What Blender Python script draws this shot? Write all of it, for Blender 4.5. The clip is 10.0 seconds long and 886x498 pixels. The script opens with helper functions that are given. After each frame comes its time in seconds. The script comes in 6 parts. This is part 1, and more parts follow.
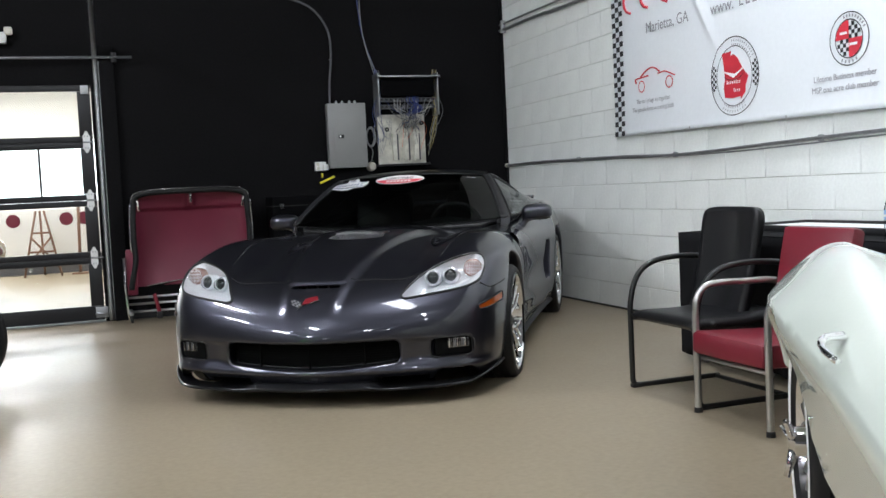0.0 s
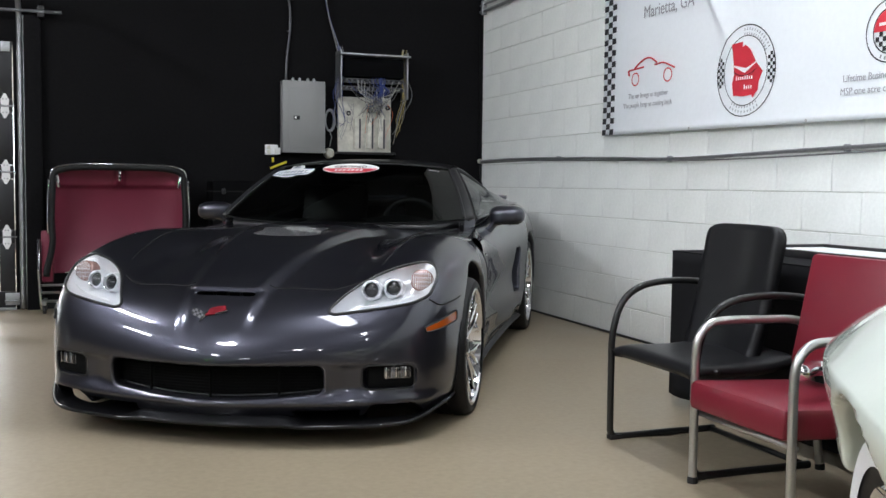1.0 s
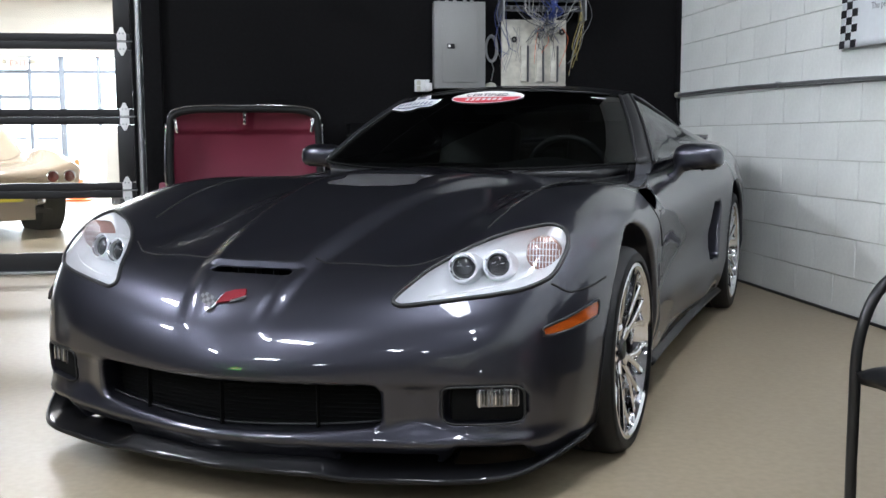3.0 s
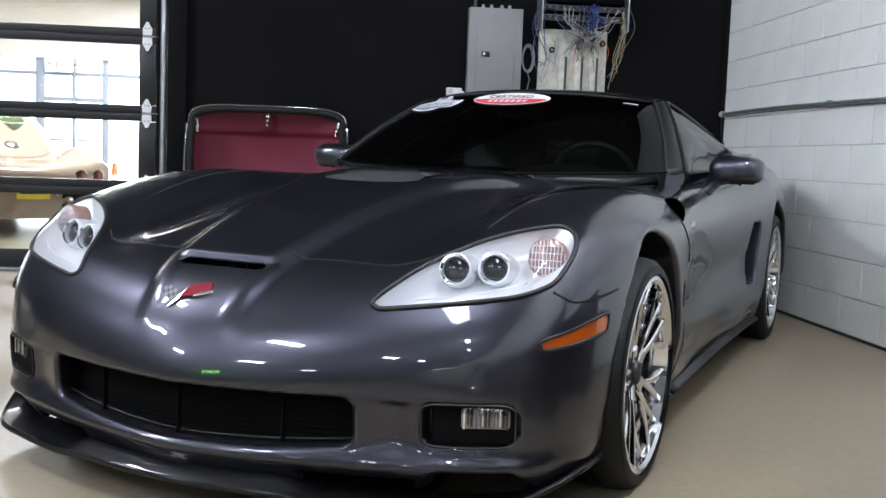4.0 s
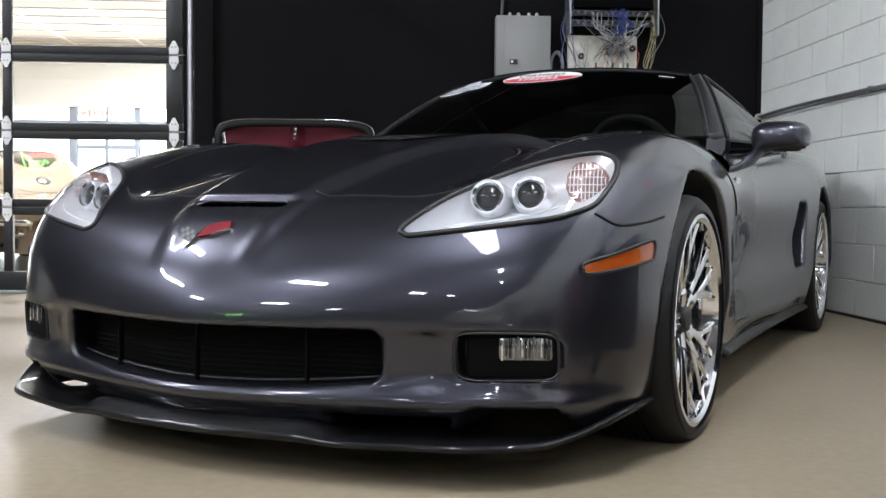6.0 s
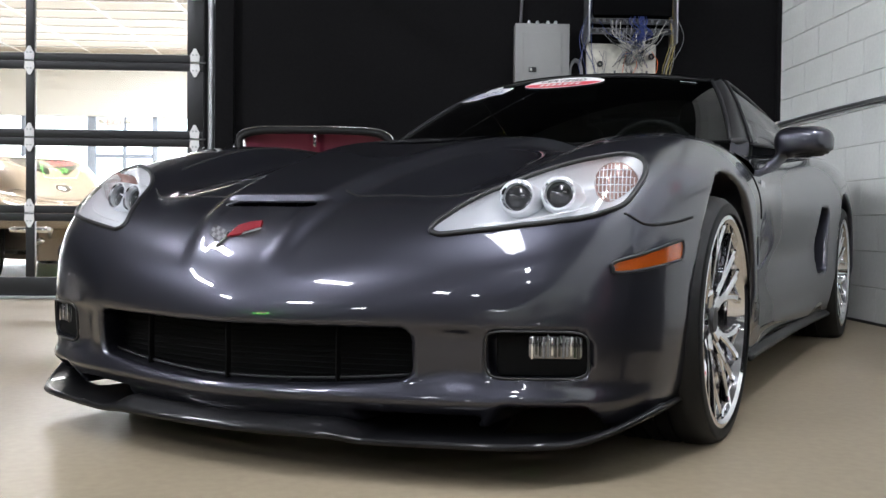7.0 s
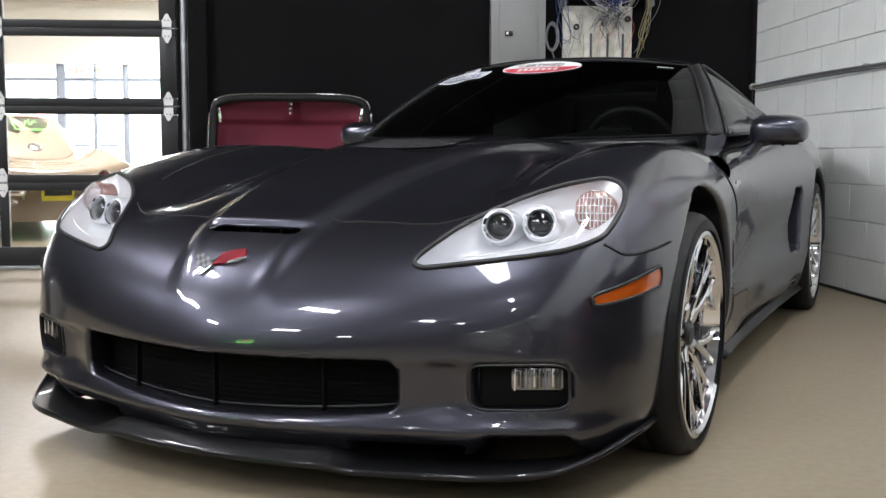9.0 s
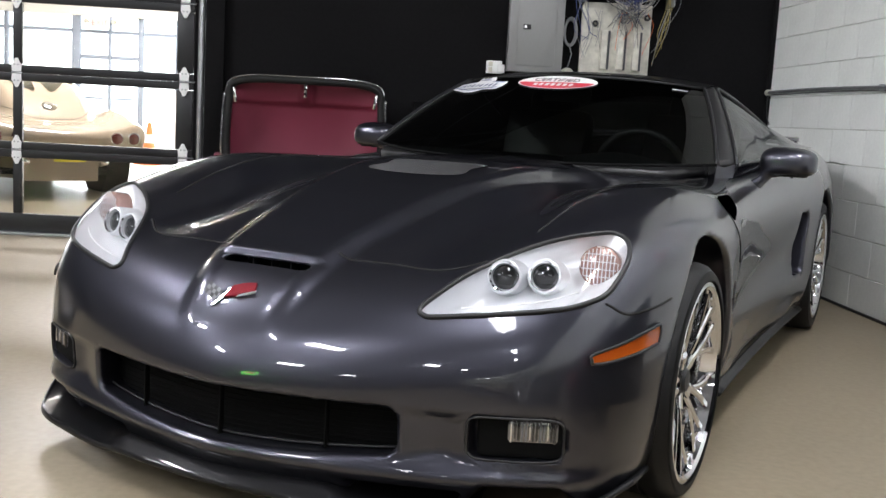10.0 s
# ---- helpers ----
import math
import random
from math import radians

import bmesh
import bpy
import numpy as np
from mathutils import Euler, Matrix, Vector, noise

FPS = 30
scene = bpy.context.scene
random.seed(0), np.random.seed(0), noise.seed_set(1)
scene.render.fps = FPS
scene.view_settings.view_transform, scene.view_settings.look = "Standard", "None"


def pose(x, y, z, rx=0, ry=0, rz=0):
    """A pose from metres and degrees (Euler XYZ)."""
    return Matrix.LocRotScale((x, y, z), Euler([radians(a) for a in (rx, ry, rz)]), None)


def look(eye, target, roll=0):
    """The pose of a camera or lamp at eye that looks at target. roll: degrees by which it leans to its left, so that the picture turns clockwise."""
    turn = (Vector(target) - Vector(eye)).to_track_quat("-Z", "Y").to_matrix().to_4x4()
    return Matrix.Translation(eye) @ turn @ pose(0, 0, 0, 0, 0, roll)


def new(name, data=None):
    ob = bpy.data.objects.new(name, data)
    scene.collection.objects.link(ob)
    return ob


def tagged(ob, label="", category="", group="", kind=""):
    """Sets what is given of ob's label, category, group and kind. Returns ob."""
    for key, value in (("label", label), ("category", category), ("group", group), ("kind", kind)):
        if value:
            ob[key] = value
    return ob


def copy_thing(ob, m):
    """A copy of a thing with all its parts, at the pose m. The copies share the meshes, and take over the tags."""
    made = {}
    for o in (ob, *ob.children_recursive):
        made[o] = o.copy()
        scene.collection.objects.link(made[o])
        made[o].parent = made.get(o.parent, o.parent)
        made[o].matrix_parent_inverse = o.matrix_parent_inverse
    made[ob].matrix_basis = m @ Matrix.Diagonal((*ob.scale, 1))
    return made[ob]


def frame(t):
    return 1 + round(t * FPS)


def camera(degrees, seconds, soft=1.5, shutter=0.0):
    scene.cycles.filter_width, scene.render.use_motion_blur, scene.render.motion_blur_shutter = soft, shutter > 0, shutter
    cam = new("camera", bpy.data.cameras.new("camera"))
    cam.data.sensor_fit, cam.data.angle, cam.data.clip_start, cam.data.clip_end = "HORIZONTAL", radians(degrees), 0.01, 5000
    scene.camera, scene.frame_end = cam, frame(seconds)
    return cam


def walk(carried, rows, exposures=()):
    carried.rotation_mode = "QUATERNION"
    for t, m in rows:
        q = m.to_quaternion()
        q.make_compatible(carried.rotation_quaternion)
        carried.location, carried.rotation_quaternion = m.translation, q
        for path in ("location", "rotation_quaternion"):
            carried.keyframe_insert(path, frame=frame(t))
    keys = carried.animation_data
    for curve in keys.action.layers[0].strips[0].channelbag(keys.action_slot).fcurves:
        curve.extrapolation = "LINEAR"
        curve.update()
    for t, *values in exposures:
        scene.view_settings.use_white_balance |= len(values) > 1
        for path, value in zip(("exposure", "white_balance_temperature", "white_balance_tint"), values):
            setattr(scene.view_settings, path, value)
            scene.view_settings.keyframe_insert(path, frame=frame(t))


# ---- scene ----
cam = camera(48.0, 10.0)
PATH = [
    (0, (1.831, -5.714, 1.076), (1.387, -3.767, 0.957), -2.8),
    (0.5, (1.789, -5.202, 1.079), (1.454, -3.233, 0.97), -1.8),
    (1, (1.743, -4.712, 1.066), (1.348, -2.756, 0.938), 0.6),
    (1.5, (1.715, -4.282, 1.042), (1.268, -2.339, 0.882), -1.2),
    (2, (1.713, -3.855, 1.012), (1.103, -1.961, 0.803), 1.2),
    (2.5, (1.666, -3.519, 0.988), (0.971, -1.658, 0.755), -0.6),
    (2.7, (1.652, -3.359, 0.986), (0.914, -1.515, 0.754), -0.6),
    (3.8, (1.688, -2.875, 0.904), (0.792, -1.097, 0.718), 1.0),
    (4, (1.655, -2.829, 0.883), (0.774, -1.042, 0.706), 2.1),
    (4.5, (1.634, -2.727, 0.8), (0.65, -0.991, 0.662), 1.3),
    (5, (1.625, -2.692, 0.708), (0.614, -0.969, 0.61), 0.9),
    (5.5, (1.614, -2.69, 0.627), (0.673, -0.927, 0.545), 0.4),
    (7, (1.575, -2.73, 0.552), (0.606, -0.981, 0.503), 0.6),
    (7.5, (1.571, -2.726, 0.551), (0.596, -0.98, 0.509), 0.7),
    (8, (1.576, -2.729, 0.575), (0.615, -0.976, 0.521), 0.5),
    (8.5, (1.581, -2.743, 0.651), (0.64, -0.981, 0.555), 0.5),
    (9, (1.569, -2.759, 0.773), (0.648, -0.993, 0.593), 0.1),
    (9.5, (1.562, -2.766, 0.885), (0.641, -1.006, 0.654), 2.3),
    (10, (1.575, -2.787, 0.984), (0.649, -1.033, 0.724), 3.2),
]
EXPOSURES = [(0.0, -0.10, 6200, 10), (1.0, 0.0, 6250, 11), (1.5, 0.20, 6200, 11), (2.5, 0.18, 6100, 11), (4.0, 0.28, 5950, 12), (5.0, 0.25, 5950, 12), (5.5, 0.25, 6200, 12), (8.0, 0.24, 6250, 13), (9.0, 0.27, 6400, 13), (10.0, 0.28, 6450, 13)]
walk(cam, [(t, look(eye, target, roll)) for t, eye, target, roll in PATH], EXPOSURES)

# ---- world and light ----
# The world's frame is that of the parked grey car: front axle at y = 0, the tail towards +y, the floor at z = 0.
# The room's own frame: origin in the corner of the black and the white wall, x along the black wall, y into it.
ROOM = pose(0.218, 4.805, 0, 0, 0, 31.5)
CEIL = 4.6


def at_room(x, y, z, rx=0, ry=0, rz=0):
    return ROOM @ pose(x, y, z, rx, ry, rz)


world = bpy.data.worlds.new("sky")
scene.world = world
world.use_nodes = True
wn = world.node_tree
sky = wn.nodes.new("ShaderNodeTexSky")
sky.sky_type, sky.sun_disc = "NISHITA", False
sky.sun_elevation, sky.sun_rotation = radians(40), radians(200)
wn.nodes["Background"].inputs["Strength"].default_value = 0.1
wn.links.new(sky.outputs[0], wn.nodes["Background"].inputs["Color"])
sun = new("sun", bpy.data.lights.new("sun", "SUN"))
sun.data.energy, sun.data.angle, sun.data.color = 2.5, radians(0.5), (1, 0.95, 0.88)
sun.matrix_world = look((-20, 20, 25), (-5, 8, 0))


def area_lamp(name, m, w, h, watts, color):
    lamp = new(name, bpy.data.lights.new(name, "AREA"))
    lamp.data.shape, lamp.data.size, lamp.data.size_y = "RECTANGLE", w, h
    lamp.data.energy, lamp.data.color = watts, color
    lamp.matrix_world = m
    return lamp


# fluorescent strips under the ceiling, in columns along the hall, in the room's frame: x, y, watts, length, width of the light
# the strip at x -1.25 is added to brighten the block wall and floor
STRIPS = [(-7.0, -3.6, 220, 1.2, 0.26), (-3.4, -6.9, 155, 2.3, 0.55), (-1.25, -5.3, 155, 1.2, 0.26), (-3.3, -12.2, 150, 1.2, 0.3), (-3.3, -17.0, 90, 1.2, 0.3), (-7.0, -8.4, 190, 1.3, 0.26), (-7.2, -15.6, 130, 1.6, 0.3), (-7.2, -21.0, 100, 1.6, 0.3), (-11.0, -12.0, 160, 1.4, 0.3), (-11.3, -7.7, 200, 1.2, 0.26), (-10.2, -4.8, 190, 1.2, 0.24), (-14.2, -20.8, 90, 1.6, 0.3)]
for sx, sy, watts, long_, wide in STRIPS:
    # bare tubes shine sideways as much as down
    for side in (-1, 1):
        area_lamp("strip_light_lamp", at_room(sx + side * wide * 0.16, sy, CEIL - 0.2, 0, -side * 58, 0), wide * 0.8, long_, watts / 2, (0.95, 0.97, 1.0))
# the showroom beyond the glazed door: daylight from the shopfront, bright ceiling panels
area_lamp("showroom_daylight", at_room(-7.0, 10.4, 1.3, -90, 0, 0), 9.0, 2.2, 500, (0.97, 0.98, 1.0))
for sx, sy in ((-6.0, 3.6), (-9.6, 6.0), (-6.0, 8.4)):
    area_lamp("showroom_panel_lamp", at_room(sx, sy, 3.42), 1.15, 0.55, 240, (1.0, 0.97, 0.94))

# ---- materials ----
def mat(name, color, rough=0.5, metal=0.0, vary=0.08, scale=6.0, fine=90.0, bump=0.0, coat=0.0, emit=0.0, alpha_glass=False, coat_rough=0.03, spec=0.5, rough_vary=0.08, random_piece=0.0):
    """A procedural surface: colour with wear at two scales, uneven gloss and fine relief."""
    m = bpy.data.materials.new(name)
    m.use_nodes = True
    nt, b = m.node_tree, m.node_tree.nodes["Principled BSDF"]
    b.inputs["Metallic"].default_value = metal
    b.inputs["Coat Weight"].default_value = coat
    b.inputs["Coat Roughness"].default_value = coat_rough
    b.inputs["Specular IOR Level"].default_value = spec
    co = nt.nodes.new("ShaderNodeTexCoord")
    big, small = nt.nodes.new("ShaderNodeTexNoise"), nt.nodes.new("ShaderNodeTexNoise")
    for n, sc, det in ((big, scale, 4), (small, fine, 3)):
        n.inputs["Scale"].default_value, n.inputs["Detail"].default_value = sc, det
        nt.links.new(co.outputs["Object"], n.inputs["Vector"])
    add = nt.nodes.new("ShaderNodeMath")
    add.operation = "ADD"
    nt.links.new(big.outputs["Fac"], add.inputs[0])
    nt.links.new(small.outputs["Fac"], add.inputs[1])
    ramp = nt.nodes.new("ShaderNodeMapRange")
    ramp.inputs["From Min"].default_value, ramp.inputs["From Max"].default_value = 0.6, 1.4
    ramp.inputs["To Min"].default_value, ramp.inputs["To Max"].default_value = 1 - vary, 1 + vary
    nt.links.new(add.outputs[0], ramp.inputs["Value"])
    mul = nt.nodes.new("ShaderNodeVectorMath")
    mul.operation = "SCALE"
    mul.inputs[0].default_value = color
    nt.links.new(ramp.outputs[0], mul.inputs["Scale"])
    out = mul.outputs[0]
    if random_piece:
        info = nt.nodes.new("ShaderNodeObjectInfo")
        mr = nt.nodes.new("ShaderNodeMapRange")
        mr.inputs["To Min"].default_value, mr.inputs["To Max"].default_value = 1 - random_piece, 1 + random_piece
        nt.links.new(info.outputs["Random"], mr.inputs["Value"])
        m2 = nt.nodes.new("ShaderNodeVectorMath")
        m2.operation = "SCALE"
        nt.links.new(out, m2.inputs[0])
        nt.links.new(mr.outputs[0], m2.inputs["Scale"])
        out = m2.outputs[0]
    nt.links.new(out, b.inputs["Base Color"])
    rr = nt.nodes.new("ShaderNodeMapRange")
    rr.inputs["From Min"].default_value, rr.inputs["From Max"].default_value = 0.15, 0.85
    rr.inputs["To Min"].default_value, rr.inputs["To Max"].default_value = max(0.0, rough * (1 - rough_vary)), min(1.0, rough * (1 + rough_vary))
    nt.links.new(big.outputs["Fac"], rr.inputs["Value"])
    nt.links.new(rr.outputs[0], b.inputs["Roughness"])
    if bump:
        bn = nt.nodes.new("ShaderNodeBump")
        bn.inputs["Strength"].default_value, bn.inputs["Distance"].default_value = 0.6, bump
        nt.links.new(small.outputs["Fac"], bn.inputs["Height"])
        nt.links.new(bn.outputs[0], b.inputs["Normal"])
    if emit:
        b.inputs["Emission Color"].default_value = (*color, 1)
        b.inputs["Emission Strength"].default_value = emit
    return m


def glass_mat(name, color, rough=0.0, see=0.9, ior=1.45):
    """A thin pane: part clear, tinted, with real gloss."""
    m = bpy.data.materials.new(name)
    m.use_nodes = True
    nt = m.node_tree
    nt.nodes.remove(nt.nodes["Principled BSDF"])
    tr, gl, mix, fr = (nt.nodes.new("ShaderNode" + k) for k in ("BsdfTransparent", "BsdfGlossy", "MixShader", "Fresnel"))
    tr.inputs["Color"].default_value = (*[c * see for c in color], 1)
    gl.inputs["Roughness"].default_value = rough
    fr.inputs["IOR"].default_value = ior
    nt.links.new(fr.outputs[0], mix.inputs[0])
    nt.links.new(tr.outputs[0], mix.inputs[1])
    nt.links.new(gl.outputs[0], mix.inputs[2])
    nt.links.new(mix.outputs[0], nt.nodes["Material Output"].inputs["Surface"])
    return m


M_PAINT = mat("metallic_grey_paint", (0.045, 0.0457, 0.060), 0.32, 0.85, vary=0.05, scale=2, fine=900, coat=1.0, coat_rough=0.02, rough_vary=0.04)
M_CARBON = mat("carbon_fibre", (0.007, 0.007, 0.008), 0.42, 0.0, vary=0.4, scale=3, fine=420, coat=0.42, bump=0.0001, spec=0.08)
M_BLACK = mat("black_plastic", (0.012, 0.012, 0.013), 0.45, vary=0.15, fine=300, bump=0.0004)
# near-black base stands in for the shade inside openings and under bodies
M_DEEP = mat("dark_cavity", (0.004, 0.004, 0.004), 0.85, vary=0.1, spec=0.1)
M_GAP = mat("panel_gap", (0.004, 0.004, 0.004), 0.9, vary=0.05)
M_RUBBER = mat("tyre_rubber", (0.008, 0.008, 0.0085), 0.55, vary=0.2, scale=12, fine=160, bump=0.0006, spec=0.3)
M_CHROME = mat("chrome", (0.85, 0.85, 0.87), 0.06, 1.0, vary=0.02)
M_STEEL = mat("brushed_steel", (0.5, 0.5, 0.5), 0.3, 1.0, vary=0.12, scale=8)
M_GALV = mat("galvanised_steel", (0.42, 0.43, 0.44), 0.42, 0.9, vary=0.2, scale=14)
M_LAMP_SILVER = mat("lamp_reflector", (0.74, 0.75, 0.77), 0.3, 0.45, vary=0.04, scale=10)
M_LENS = glass_mat("lamp_lens", (1, 1, 1), 0.0, 0.96)
M_AMBER = mat("amber_lens", (0.40, 0.075, 0.006), 0.16, vary=0.06, scale=20, fine=180, coat=1.0)
M_WINDSCREEN = glass_mat("tinted_windscreen", (0.11, 0.13, 0.118), 0.0, 0.9, 1.33)
M_SIDEGLASS = glass_mat("side_glass", (0.5, 0.55, 0.53), 0.0, 0.85, 2.3)
M_PANE = glass_mat("clear_pane", (0.96, 0.98, 0.97), 0.0, 0.97)
M_RED = mat("red_vinyl", (0.15, 0.014, 0.036), 0.48, vary=0.12, scale=5, fine=240, bump=0.0006)
M_SEATRED = mat("bright_red_vinyl", (0.17, 0.010, 0.022), 0.42, vary=0.08, scale=7, fine=260, bump=0.0006)
M_STICKER_RED = mat("red_print", (0.62, 0.04, 0.06), 0.35, vary=0.04)
M_WHITE = mat("white_print", (0.82, 0.82, 0.82), 0.4, vary=0.03)
M_BLUE = mat("blue_print", (0.10, 0.12, 0.24), 0.4, vary=0.03)
M_BLACKPRINT = mat("black_print", (0.015, 0.015, 0.018), 0.5, vary=0.05)
M_BADGERED = mat("badge_red", (0.17, 0.006, 0.013), 0.55, vary=0.05, spec=0.15)
M_BADGEGREY = mat("badge_grey", (0.16, 0.16, 0.17), 0.5, vary=0.08, spec=0.2)
M_GREYTEXT = mat("grey_lettering", (0.30, 0.30, 0.32), 0.45, vary=0.05)
M_GREYPRINT = mat("grey_print", (0.10, 0.10, 0.11), 0.5, vary=0.05)
M_YELLOW = mat("yellow_plastic", (0.7, 0.6, 0.03), 0.4, vary=0.05)
M_ORANGE = mat("orange_plastic", (0.8, 0.16, 0.04), 0.45, vary=0.06)
M_BLOCK = mat("white_block_paint", (0.83, 0.85, 0.815), 0.55, vary=0.06, scale=2.3, fine=55, bump=0.003, random_piece=0.02)
M_MORTAR = mat("white_mortar", (0.66, 0.67, 0.63), 0.8, vary=0.08, scale=5, fine=70, bump=0.002)
M_BLACKWALL = mat("black_wall_paint", (0.0082, 0.0079, 0.0085), 0.85, vary=0.25, scale=1.2, fine=40, bump=0.0015, spec=0.06)
M_DARKCEIL = mat("grey_ceiling_paint", (0.12, 0.12, 0.123), 0.8, vary=0.15, scale=1.5)
M_PLAINWALL = mat("pale_wall_paint", (0.78, 0.78, 0.76), 0.7, vary=0.06, scale=1.5, bump=0.001)
M_HALLWALL = mat("dark_wall_paint", (0.085, 0.085, 0.088), 0.75, vary=0.12, scale=1.5, bump=0.001)
M_TILEWHITE = mat("ceiling_tile", (0.50, 0.455, 0.40), 0.85, vary=0.06, scale=3, fine=60, bump=0.001)
M_DOORFRAME = mat("black_aluminium", (0.018, 0.018, 0.02), 0.4, 0.2, vary=0.12, scale=5)
M_BANNER = mat("banner_vinyl", (0.80, 0.83, 0.85), 0.33, vary=0.03, scale=1.5, fine=30, bump=0.001)
M_PANELGREY = mat("grey_enamel", (0.27, 0.27, 0.265), 0.42, vary=0.05, scale=6, fine=120, bump=0.0003)
M_CREAM = mat("cream_enamel", (0.62, 0.60, 0.52), 0.5, vary=0.1, scale=9, fine=90)
M_BOARD = mat("dusty_cream_enamel", (0.64, 0.62, 0.54), 0.6, vary=0.22, scale=6, fine=24)
M_CABLE = mat("grey_cable", (0.27, 0.27, 0.275), 0.5, vary=0.1)
M_CABLEBLUE = mat("blue_cable", (0.03, 0.05, 0.2), 0.45, vary=0.1)
M_CABLEYELLOW = mat("yellow_cable", (0.45, 0.36, 0.12), 0.45, vary=0.1)
M_CHAIRBLACK = mat("black_leather", (0.010, 0.010, 0.011), 0.36, vary=0.2, scale=8, fine=210, bump=0.0006, spec=0.25)
M_TUBEBLACK = mat("black_tube_paint", (0.012, 0.012, 0.012), 0.3, vary=0.1)
M_ALU = mat("satin_aluminium", (0.55, 0.55, 0.54), 0.3, 0.9, vary=0.06, scale=9)
M_WCPAINT = mat("white_car_paint", (0.74, 0.80, 0.72), 0.25, vary=0.02, scale=2, coat=1.0)
M_TANPAINT = mat("pale_car_paint", (0.36, 0.28, 0.205), 0.25, vary=0.03, scale=2, coat=1.0)
M_DARKPAINT = mat("black_car_paint", (0.012, 0.012, 0.014), 0.2, vary=0.03, scale=2, coat=1.0)
M_TAILRED = mat("tail_lamp_red", (0.16, 0.035, 0.03), 0.2, vary=0.05, coat=1.0)
M_DESK = mat("black_laminate", (0.012, 0.012, 0.013), 0.25, vary=0.1)
M_PAPER = mat("paper", (0.8, 0.82, 0.82), 0.6, vary=0.03)
M_BOTTLE = glass_mat("clear_plastic", (0.95, 0.97, 1.0), 0.05, 0.98, 1.12)
M_GREENNEON = mat("green_neon", (0.15, 1.0, 0.12), 0.4, vary=0.01, emit=30.0)
M_REDNEON = mat("red_neon", (1.0, 0.16, 0.18), 0.4, vary=0.01, emit=12.0)
M_TUBE = mat("fluorescent_tube", (0.95, 0.97, 1.0), 0.4, vary=0.01, emit=2.0)
M_EXITRED = mat("exit_sign_face", (0.85, 0.3, 0.25), 0.5, vary=0.05)
M_DAY = mat("glowing_street", (0.97, 0.98, 1.0), 0.9, vary=0.04, scale=0.4, emit=4.5)

M_CLOTH = mat("black_cloth", (0.010, 0.010, 0.011), 0.9, vary=0.2, scale=10, fine=400, bump=0.0005, spec=0.1)
M_WOOD = mat("brown_wood", (0.18, 0.09, 0.055), 0.55, vary=0.2, scale=12)
# dark shopfront frames, paled to grey-blue for the glare around them
M_FRAMEBLUE = mat("glare_paled_frame", (0.30, 0.34, 0.42), 0.5, 0.2, vary=0.08)
M_HOODGLASS = mat("hood_window", (0.22, 0.22, 0.225), 0.12, 0.4, vary=0.25, scale=14, coat=1.0)
M_CASE = mat("dull_black_case", (0.003, 0.003, 0.0034), 0.8, vary=0.2, spec=0.05)
M_LABELBLUE = mat("label_blue", (0.35, 0.50, 0.78), 0.4, vary=0.04)
M_PROJ = mat("projector_glass", (0.012, 0.012, 0.014), 0.08, 0.2, vary=0.1, coat=1.0)
M_TURN = mat("pale_turn_lens", (0.34, 0.20, 0.17), 0.2, 0.2, vary=0.12, scale=30, fine=200, coat=1.0)
M_FOG = mat("fog_lens", (0.26, 0.26, 0.275), 0.12, 0.7, vary=0.25, scale=40, coat=1.0)
M_LENSGREY = mat("fog_flute", (0.25, 0.25, 0.27), 0.15, 0.6, vary=0.2, scale=40)


def floor_mat():
    """Sealed tan concrete: cloudy stains, fine speckle, uneven polish."""
    m = mat("sealed_concrete", (0.275, 0.228, 0.160), 0.36, vary=0.14, scale=0.9, fine=38, bump=0.0003, rough_vary=0.3, spec=0.17)
    return m


M_FLOOR = floor_mat()


# ---- builders ----
def lerp(a, b, t):
    return a + (b - a) * t


def thing(name, m, label, category, group="", kind=""):
    ob = new(name)
    ob.empty_display_size = 0.1
    ob.matrix_world = m
    return tagged(ob, label, category, group, kind)


def part_mesh(name, verts, faces, material, parent=None, label="", smooth=True, m=None, normals=None):
    me = bpy.data.meshes.new(name)
    me.from_pydata([tuple(v) for v in verts], [], [tuple(f) for f in faces])
    me.materials.append(material)
    if smooth:
        me.shade_smooth()
    if normals is not None:
        me.normals_split_custom_set_from_vertices([tuple(n) for n in normals])
    ob = new(name, me)
    if parent:
        ob.parent = parent
    if m is not None:
        ob.matrix_basis = m
    if label:
        ob["label"] = label
    return ob


def part(name, bm, material, parent=None, label="", smooth=False, m=None):
    me = bpy.data.meshes.new(name)
    bm.normal_update()
    bm.to_mesh(me)
    bm.free()
    me.materials.append(material)
    if smooth:
        me.shade_smooth()
        me.set_sharp_from_angle(angle=radians(38))
    ob = new(name, me)
    if parent:
        ob.parent = parent
    if m is not None:
        ob.matrix_basis = m
    if label:
        ob["label"] = label
    return ob


def box_bm(w, d, h, bevel=0.0, segments=2, m=None, bm=None):
    bm = bm or bmesh.new()
    made = bmesh.ops.create_cube(bm, size=1.0)["verts"]
    bmesh.ops.scale(bm, vec=(w, d, h), verts=made)
    if bevel:
        edges = list({e for v in made for e in v.link_edges})
        made = bmesh.ops.bevel(bm, geom=edges, offset=bevel, segments=segments, affect="EDGES", profile=0.5)["verts"]
    if m is not None:
        bmesh.ops.transform(bm, matrix=m, verts=list(set(made)))
    return bm


def box(name, size, place, material, parent=None, label="", bevel=0.0, rot=(0, 0, 0), smooth=False):
    return part(name, box_bm(*size, bevel), material, parent, label, smooth=bool(bevel) or smooth, m=pose(*place, *rot))


